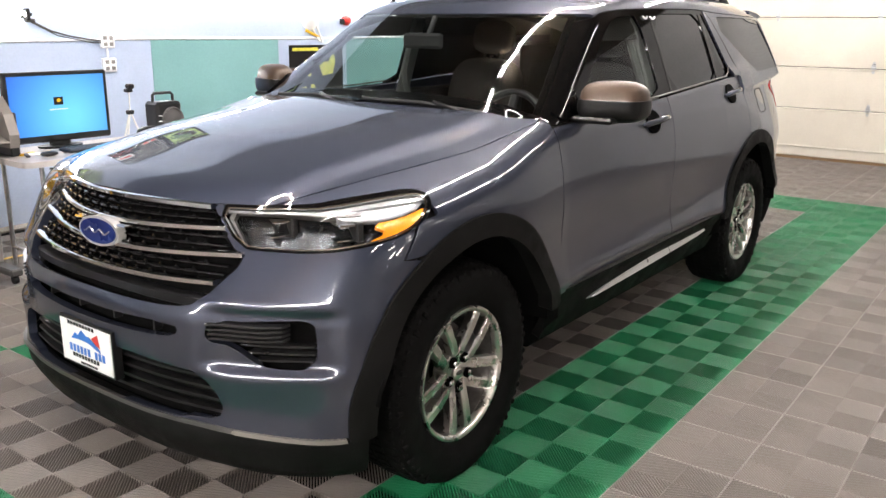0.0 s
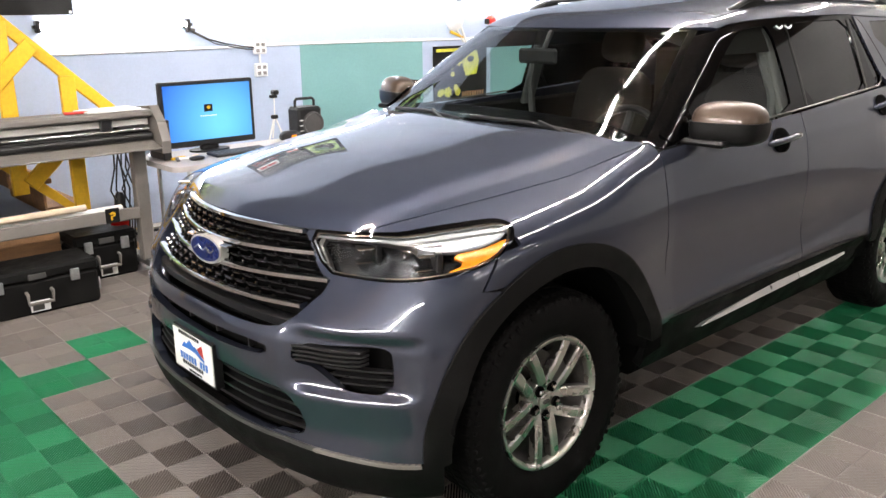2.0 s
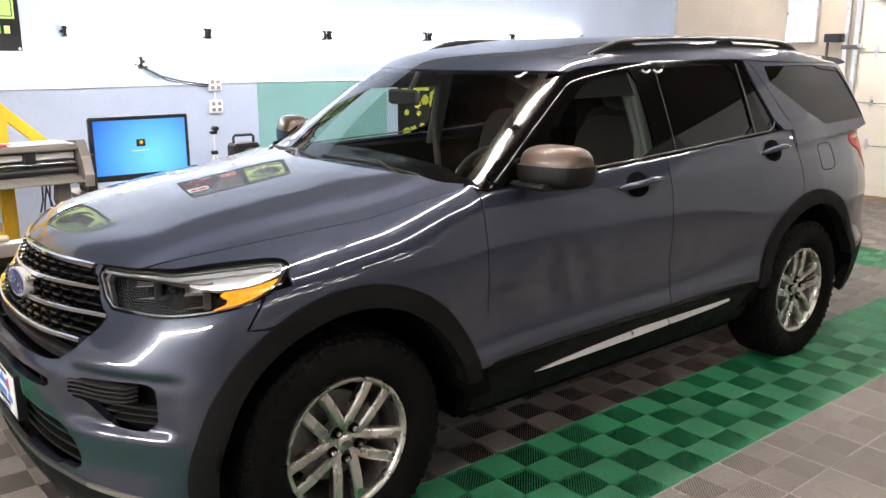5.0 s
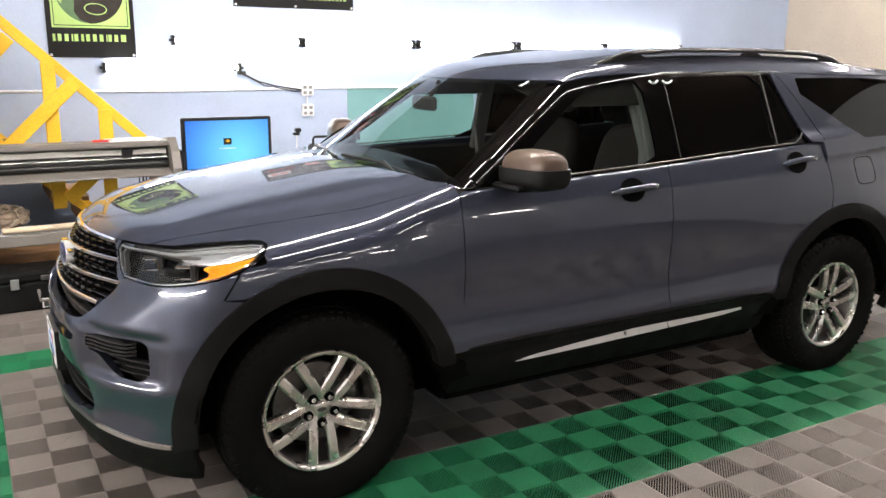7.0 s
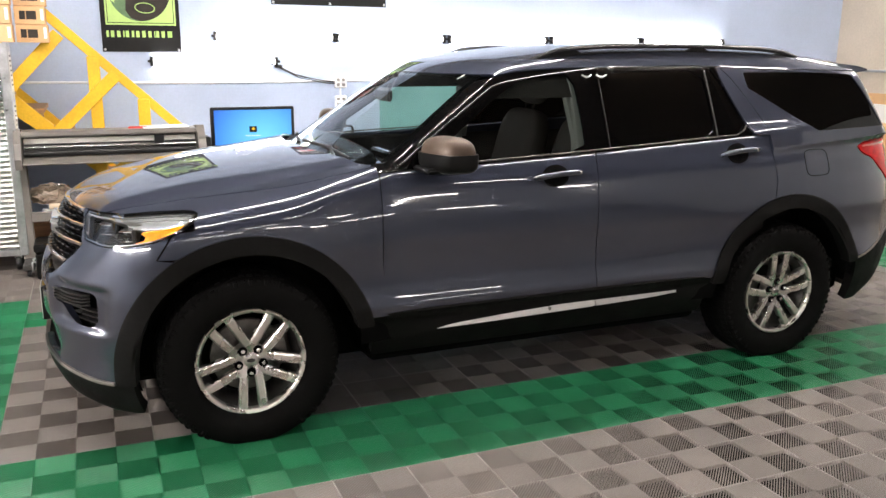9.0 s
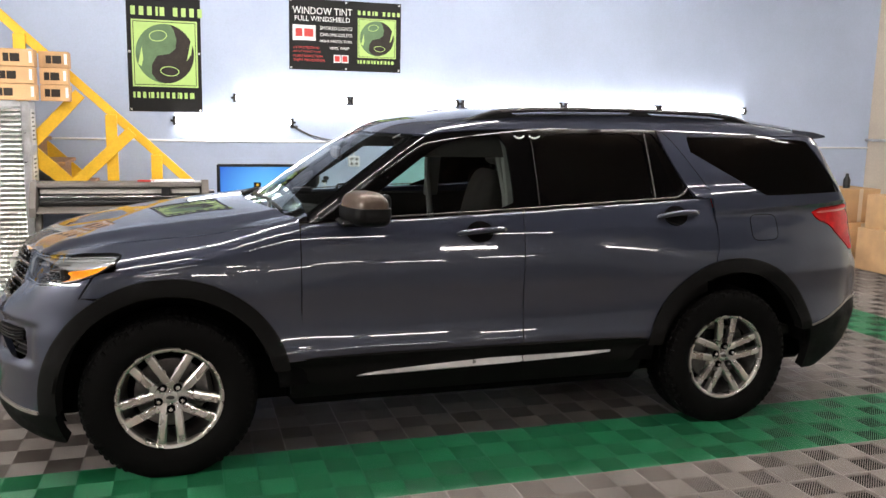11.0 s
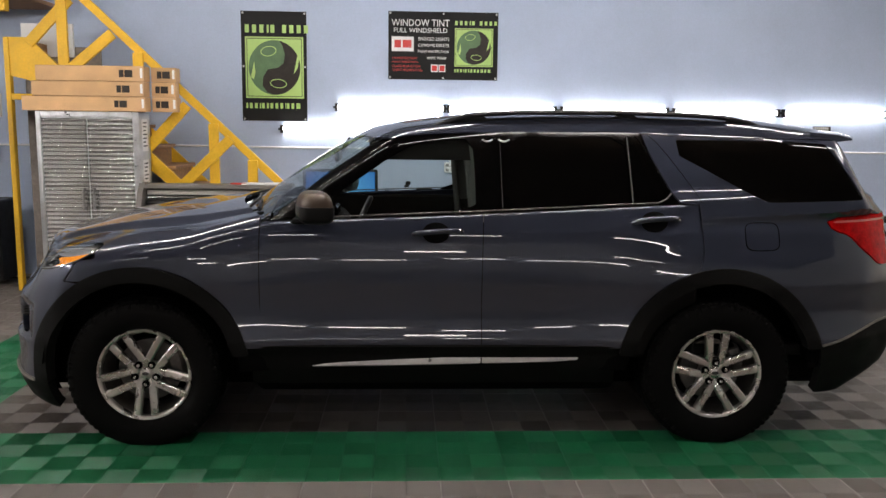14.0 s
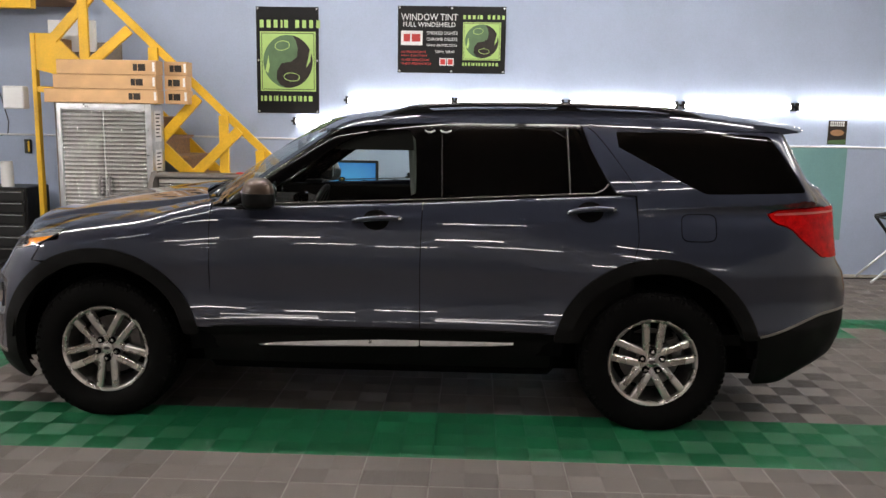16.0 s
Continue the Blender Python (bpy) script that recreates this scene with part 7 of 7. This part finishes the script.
Geo().box((-4.575, WALL_Y - 0.055, 1.22), (-4.55, WALL_Y - 0.048, 1.34), 0.004).ob("face", YELLOW, so, "yellow face")
ca = thing("wall_cable", "thin dark cable looped down the wall", "cable")
Geo().tube([(-4.95, WALL_Y - 0.012, 2.1), (-4.86, WALL_Y - 0.012, 1.8), (-4.80, WALL_Y - 0.012, 1.55), (-4.82, WALL_Y - 0.012, 1.42), (-4.90, WALL_Y - 0.012, 1.40)], 0.006, 6).ob("cable", DARKGREY, ca, smooth=50)

# ---- the east end ----
gd = thing("garage_door", "cream sectional garage door with steel hinges, closed", "garage door")
GX = END_X - 0.06
seams = (-0.018, 0.156, 0.62, 1.11, 1.688, 2.25, 2.80)
Geo().box((GX - 0.005, DOOR_Y0 - 0.05, -0.018), (GX + 0.045, DOOR_Y1 + 0.05, 0.03), 0.004).ob("bottom_seal", mat("brown_rubber", (0.20, 0.12, 0.06), 0.7), gd, "brown bottom seal")
for k in range(1, 6):
    z0, z1 = seams[k] if k > 1 else 0.034, seams[k + 1]
    s = Geo().box((GX, DOOR_Y0 - 0.05, z0), (GX + 0.045, DOOR_Y1 + 0.05, z1 - 0.006), 0.008)
    sec = s.ob("section", DOORWHITE, gd, "cream steel section")
    Geo().box((GX - 0.006, DOOR_Y0 - 0.05, z1 - 0.030), (GX + 0.002, DOOR_Y1 + 0.05, z1 - 0.010), 0.003).ob("section_rib", DOORWHITE, sec)
    for y in (1.30, 0.576, -0.55):
        if k < 5:
            Geo().prism([(-0.030, 0.0), (-0.010, -0.068), (0.010, -0.068), (0.030, 0.0), (0.010, 0.068), (-0.010, 0.068)], pose(GX, y, z1 + 0.012, 90, 0, -90), 0.006).tube([(GX - 0.010, y - 0.028, z1 + 0.012), (GX - 0.010, y + 0.028, z1 + 0.012)], 0.007, 8).ob("hinge", GALV, sec, "diamond-shaped steel hinge", smooth=40)
Geo().box((GX - 0.010, DOOR_Y0, 0.145), (GX + 0.0, DOOR_Y1, 0.165), 0.003).ob("lift_rib", DOORWHITE, gd)
Geo().box((GX - 0.05, DOOR_Y1 + 0.05, 0.0), (GX - 0.01, DOOR_Y1 + 0.11, CEIL_Z - 0.4), 0.005).ob("track", GALV, gd, "steel door track")
Geo().box((GX - 0.055, DOOR_Y1 + 0.17, 0.0), (GX - 0.02, DOOR_Y1 + 0.22, 2.9), 0.005).ob("track_angle", GALV, gd)
for z in (0.9, 1.72, 2.4):
    Geo().box((GX - 0.06, DOOR_Y1 + 0.05, z), (GX - 0.0, DOOR_Y1 + 0.24, z + 0.05), 0.005).ob("track_bracket", DARKGREY, gd)
Geo().tube([(GX - 0.06, DOOR_Y1 - 0.04, 1.76), (GX - 0.02, DOOR_Y1 + 0.07, 1.76)], 0.03, 12).ob("roller", WHITE, gd, "white roller", smooth=50)
mb = thing("meter_panel", "grey steel breaker panel on the beige wall", "breaker panel")
Geo().box((END_X - 0.09, 2.03, 1.80), (END_X - 0.002, 2.42, 2.45), 0.008).ob("case", GALV, mb)
Geo().box((END_X - 0.10, 2.10, 1.83), (END_X - 0.09, 2.36, 2.10), 0.004).ob("door", STEEL, mb)
wc = thing("wall_clamp", "dark clamp and stand by the door track", "clamp")
Geo().box((END_X - 0.22, 1.66, 1.80), (END_X - 0.10, 1.86, 1.90), 0.01).ob("clamp_head", BLACKPL, wc)
Geo().tube([(END_X - 0.15, 1.84, 1.82), (END_X - 0.12, 1.90, 0.0)], 0.018, 8).ob("stand", DARKGREY, wc, smooth=50)
Geo().tube([(END_X - 0.15, 1.76, 1.86), (END_X - 0.01, 1.76, 1.86)], 0.012, 8).ob("arm", DARKGREY, wc, smooth=50)
pipe = thing("wall_pipe", "grey pipe along the beige wall", "pipe")
Geo().tube([(END_X - 0.05, 1.9, 1.52), (END_X - 0.05, WALL_Y - 0.02, 1.52)], 0.018, 8).ob("pipe", GALV, pipe, smooth=50)
for lab, x0, x1, y0, y1, z0, z1 in (("brown cardboard box standing by the end wall", 6.15, 6.9, 3.35, 3.95, 0.0, 0.52), ("brown cardboard box stacked on another by the wall", 6.25, 6.85, 3.45, 3.95, 0.523, 0.93),
                                    ("brown cardboard box on the floor by the end wall", 6.3, 6.95, 2.6, 3.2, 0.0, 0.50), ("open brown cardboard box stacked by the end wall", 6.35, 6.95, 2.62, 3.15, 0.503, 0.90)):
    b = thing("carton", lab, "box", "cartons by the end wall", (x0, y0, z0))
    Geo().box((0, 0, 0), (x1 - x0, y1 - y0, z1 - z0), 0.008).ob("board", CARD, b)
    Geo().box(((x1 - x0) / 2 - 0.03, -0.0015, 0.0), ((x1 - x0) / 2 + 0.03, 0.001, z1 - z0), 0.0005).ob("tape", CARDIN, b, "pale tape")
fb = thing("foam_board", "flat cardboard and white foam sheets leaning on boxes", "board")
Geo().box((-0.02, 0.0, 0.0), (0.02, 0.75, 1.25), 0.004, pose(7.02, 2.75, 0.0, 0, 6, 0)).ob("card_sheet", CARD, fb)
Geo().box((-0.02, 0.0, 0.0), (0.012, 0.62, 1.12), 0.004, pose(6.985, 2.72, 0.0, 0, 6, 0)).ob("foam_sheet", PAPER, fb, "white foam sheet")
cj = thing("black_canister", "small black spray bottle standing on a box", "bottle")
Geo().lathe([(0.0, 0.0), (0.04, 0.0), (0.042, 0.10), (0.02, 0.15), (0.018, 0.18), (0.0, 0.18)], pose(6.45, 3.6, 0.932), 16).ob("bottle", BLACKPL, cj, smooth=40)
st_ = thing("folding_stool", "black folding stand with crossed steel legs", "stool")
for y in (3.42, 3.78):
    Geo().tube([(4.86, y, 0.70), (5.42, y, 0.0)], 0.017, 8).ob("leg", BLACKPL, st_, smooth=50)
    Geo().tube([(5.40, y + 0.03, 0.66), (4.72, y + 0.03, 0.03)], 0.014, 8).ob("leg", GALV, st_, "bare steel leg", smooth=50)
Geo().tube([(4.86, 3.38, 0.70), (4.85, 3.42, 0.72), (5.0, 3.42, 0.735), (5.25, 3.42, 0.715), (5.42, 3.42, 0.66)], 0.026, 10).ob("padded_arm", BLACKPL, st_, "black padded arm", smooth=50)
Geo().tube([(4.86, 3.78, 0.70), (5.0, 3.78, 0.73), (5.25, 3.78, 0.71), (5.42, 3.78, 0.66)], 0.026, 10).ob("padded_arm", BLACKPL, st_, "black padded arm", smooth=50)
Geo().tube([(4.90, 3.42, 0.60), (5.36, 3.42, 0.60)], 0.008, 6).ob("strap_bar", DARKGREY, st_, smooth=50)
Geo().tube([(4.86, 3.42, 0.70), (4.86, 3.78, 0.70)], 0.012, 8).ob("cross_bar", BLACKPL, st_, smooth=50)
Geo().tube([(5.38, 3.42, 0.04), (5.38, 3.78, 0.04)], 0.012, 8).ob("cross_bar", BLACKPL, st_, smooth=50)


# ---- snap-together floor tiles: four ribbed quarters each, ribs turned by a right angle from quarter to quarter ----
TS = 0.325
TX0, TY0 = 0.014, -1.383


def diag_strips(n, fill):
    """Outlines of slanting ribs that fill a unit square, corner to corner."""
    out = []
    for i in range(n):
        c0, c1 = 2 * (i + 0.5 - fill / 2) / n, 2 * (i + 0.5 + fill / 2) / n
        line = lambda c: ((c, 0.0), (0.0, c)) if c <= 1 else ((1.0, c - 1), (c - 1, 1.0))
        (a0, b0), (a1, b1) = line(c0), line(c1)
        ring = [a0, a1, b1, b0]
        if c0 < 1 < c1:
            ring = [a0, (1.0, 0.0), a1, b1, (0.0, 1.0), b0]
        out.append(ring)
    return out


STRIPS = diag_strips(22, 0.33)
LEAN = math.sin(radians(30)), math.cos(radians(30))


def tile_geo(ox=0.0, oy=0.0):
    """Vertices, faces and rounded normals of one tile's ribs."""
    v, f, nn = [], [], []
    # the last faces are the rims between tiles
    h = TS / 2

    def rib(ring, across):
        o, k = len(v), len(ring)
        v.extend([(x, y, -0.017) for x, y in ring])
        v.extend([(x, y, 0.0) for x, y in ring])
        ax, ay = across
        mid = [x * ax + y * ay for x, y in ring]
        lo, hi = min(mid), max(mid)
        side = [2 * (q - lo) / (hi - lo) - 1 for q in mid]
        nn.extend([(ax * q, ay * q, 0.01) for q in [1 if q > 0 else -1 for q in side]])
        nn.extend([(ax * q * LEAN[0], ay * q * LEAN[0], LEAN[1] + (1 - abs(q))) for q in side])
        f.append(tuple(range(o + k, o + 2 * k)))
        for i in range(k):
            (xa, ya), (xb, yb) = ring[i], ring[(i + 1) % k]
            slant = abs(xa - xb) > 1e-5 and abs(ya - yb) > 1e-5
            if slant or math.hypot(xa - xb, ya - yb) > 0.2:
                f.append((o + i, o + (i + 1) % k, o + k + (i + 1) % k, o + k + i))
    s2 = math.sqrt(0.5)
    for qx in (0, 1):
        for qy in (0, 1):
            x0, y0 = ox + qx * h, oy + qy * h
            for ring in STRIPS:
                if (qx + qy) % 2 == 0:
                    rib([(x0 + x * h, y0 + y * h) for x, y in ring], (s2, s2))
                else:
                    rib([(x0 + h - x * h, y0 + y * h) for x, y in ring][::-1], (-s2, s2))
    for a in (0.0006, h - 0.0012, TS - 0.003):
        rib([(ox + a, oy), (ox + a + 0.0024, oy), (ox + a + 0.0024, oy + TS), (ox + a, oy + TS)], (1, 0))
        rib([(ox, oy + a), (ox + TS, oy + a), (ox + TS, oy + a + 0.0024), (ox, oy + a + 0.0024)], (0, 1))
    return v, f, nn


def rib_mesh(name, v, f, nn, mt, edge):
    me = bpy.data.meshes.new(name)
    me.from_pydata(v, [], f)
    me.materials.append(mt)
    me.materials.append(edge)
    # each tile ends with six rims of three faces; those of the outer border are pale for their sheen
    per = PER_TILE
    idx = [1 if (q % per) >= per - 18 and (q % per - per + 18) // 6 in (0, 2) else 0 for q in range(len(f))]
    me.polygons.foreach_set("material_index", idx)
    me.polygons.foreach_set("use_smooth", [True] * len(me.polygons))
    me.normals_split_custom_set_from_vertices([Vector(q).normalized() for q in nn])
    return me


def tile_green(i, j):
    """Tiles counted from the near outer edge of the green band (j = 0, 1) and along the car (i)."""
    if j in (0, 1) and -10 <= i <= 13:
        return True
    if i in (-9, -10) and 0 <= j <= 9 or i in (12, 13) and 0 <= j <= 9:
        return True
    if j in (8, 9) and -8 <= i <= 11:
        return (i + j) % 2 == 0
    return False


PER_TILE = len(tile_geo()[1])
# the bare slab goes on behind the tiles
setting(Geo().box((WEST_X, SOUTH_Y, -0.018), (END_X, TY0 - 14 * TS - 0.004, -0.006), 0.003).ob("floor_south", SLAB), "bare grey concrete floor beside the tiles", "floor")
meshes = [rib_mesh(nm, *tile_geo(), mt, ed) for nm, mt, ed in (("grey_tile", TILE_GREY, EDGE_GREY), ("green_tile", TILE_GREEN, TILE_GREEN))]
floor_ob = bpy.data.objects["floor"]
rest = {0: ([], [], []), 1: ([], [], [])}
n_part = 0
for i in range(int((WEST_X - TX0) / TS), int((END_X - TX0) / TS)):
    for j in range(-14, int((WALL_Y - 0.12 - TY0) / TS)):
        x, y = TX0 + i * TS, TY0 + j * TS
        k = 1 if tile_green(i, j) else 0
        near = -3.3 < x < 3.7 and -2.8 < y < -0.7 or -3.0 < x < -2.0 and -0.7 <= y < 2.4 or 2.0 < x < 3.7 and -0.7 <= y < 0.9
        if near and n_part < 300:
            n_part += 1
            o = new("tile", meshes[k])
            o.parent = floor_ob
            o.location = (x, y, 0)
        else:
            v, f, nn = tile_geo(x, y)
            s = len(rest[k][0])
            rest[k][0].extend(v)
            rest[k][2].extend(nn)
            rest[k][1].extend([tuple(q + s for q in r) for r in f])
for k, (nm, mt) in enumerate((("grey_tiles", TILE_GREY), ("green_tiles", TILE_GREEN))):
    me = rib_mesh(nm, *rest[k], mt, (EDGE_GREY, TILE_GREEN)[k])
    o = new(nm, me)
    o.parent = floor_ob
    tagged(o, ("grey", "green")[k] + " ribbed snap-together garage tiles", kind="stuff")
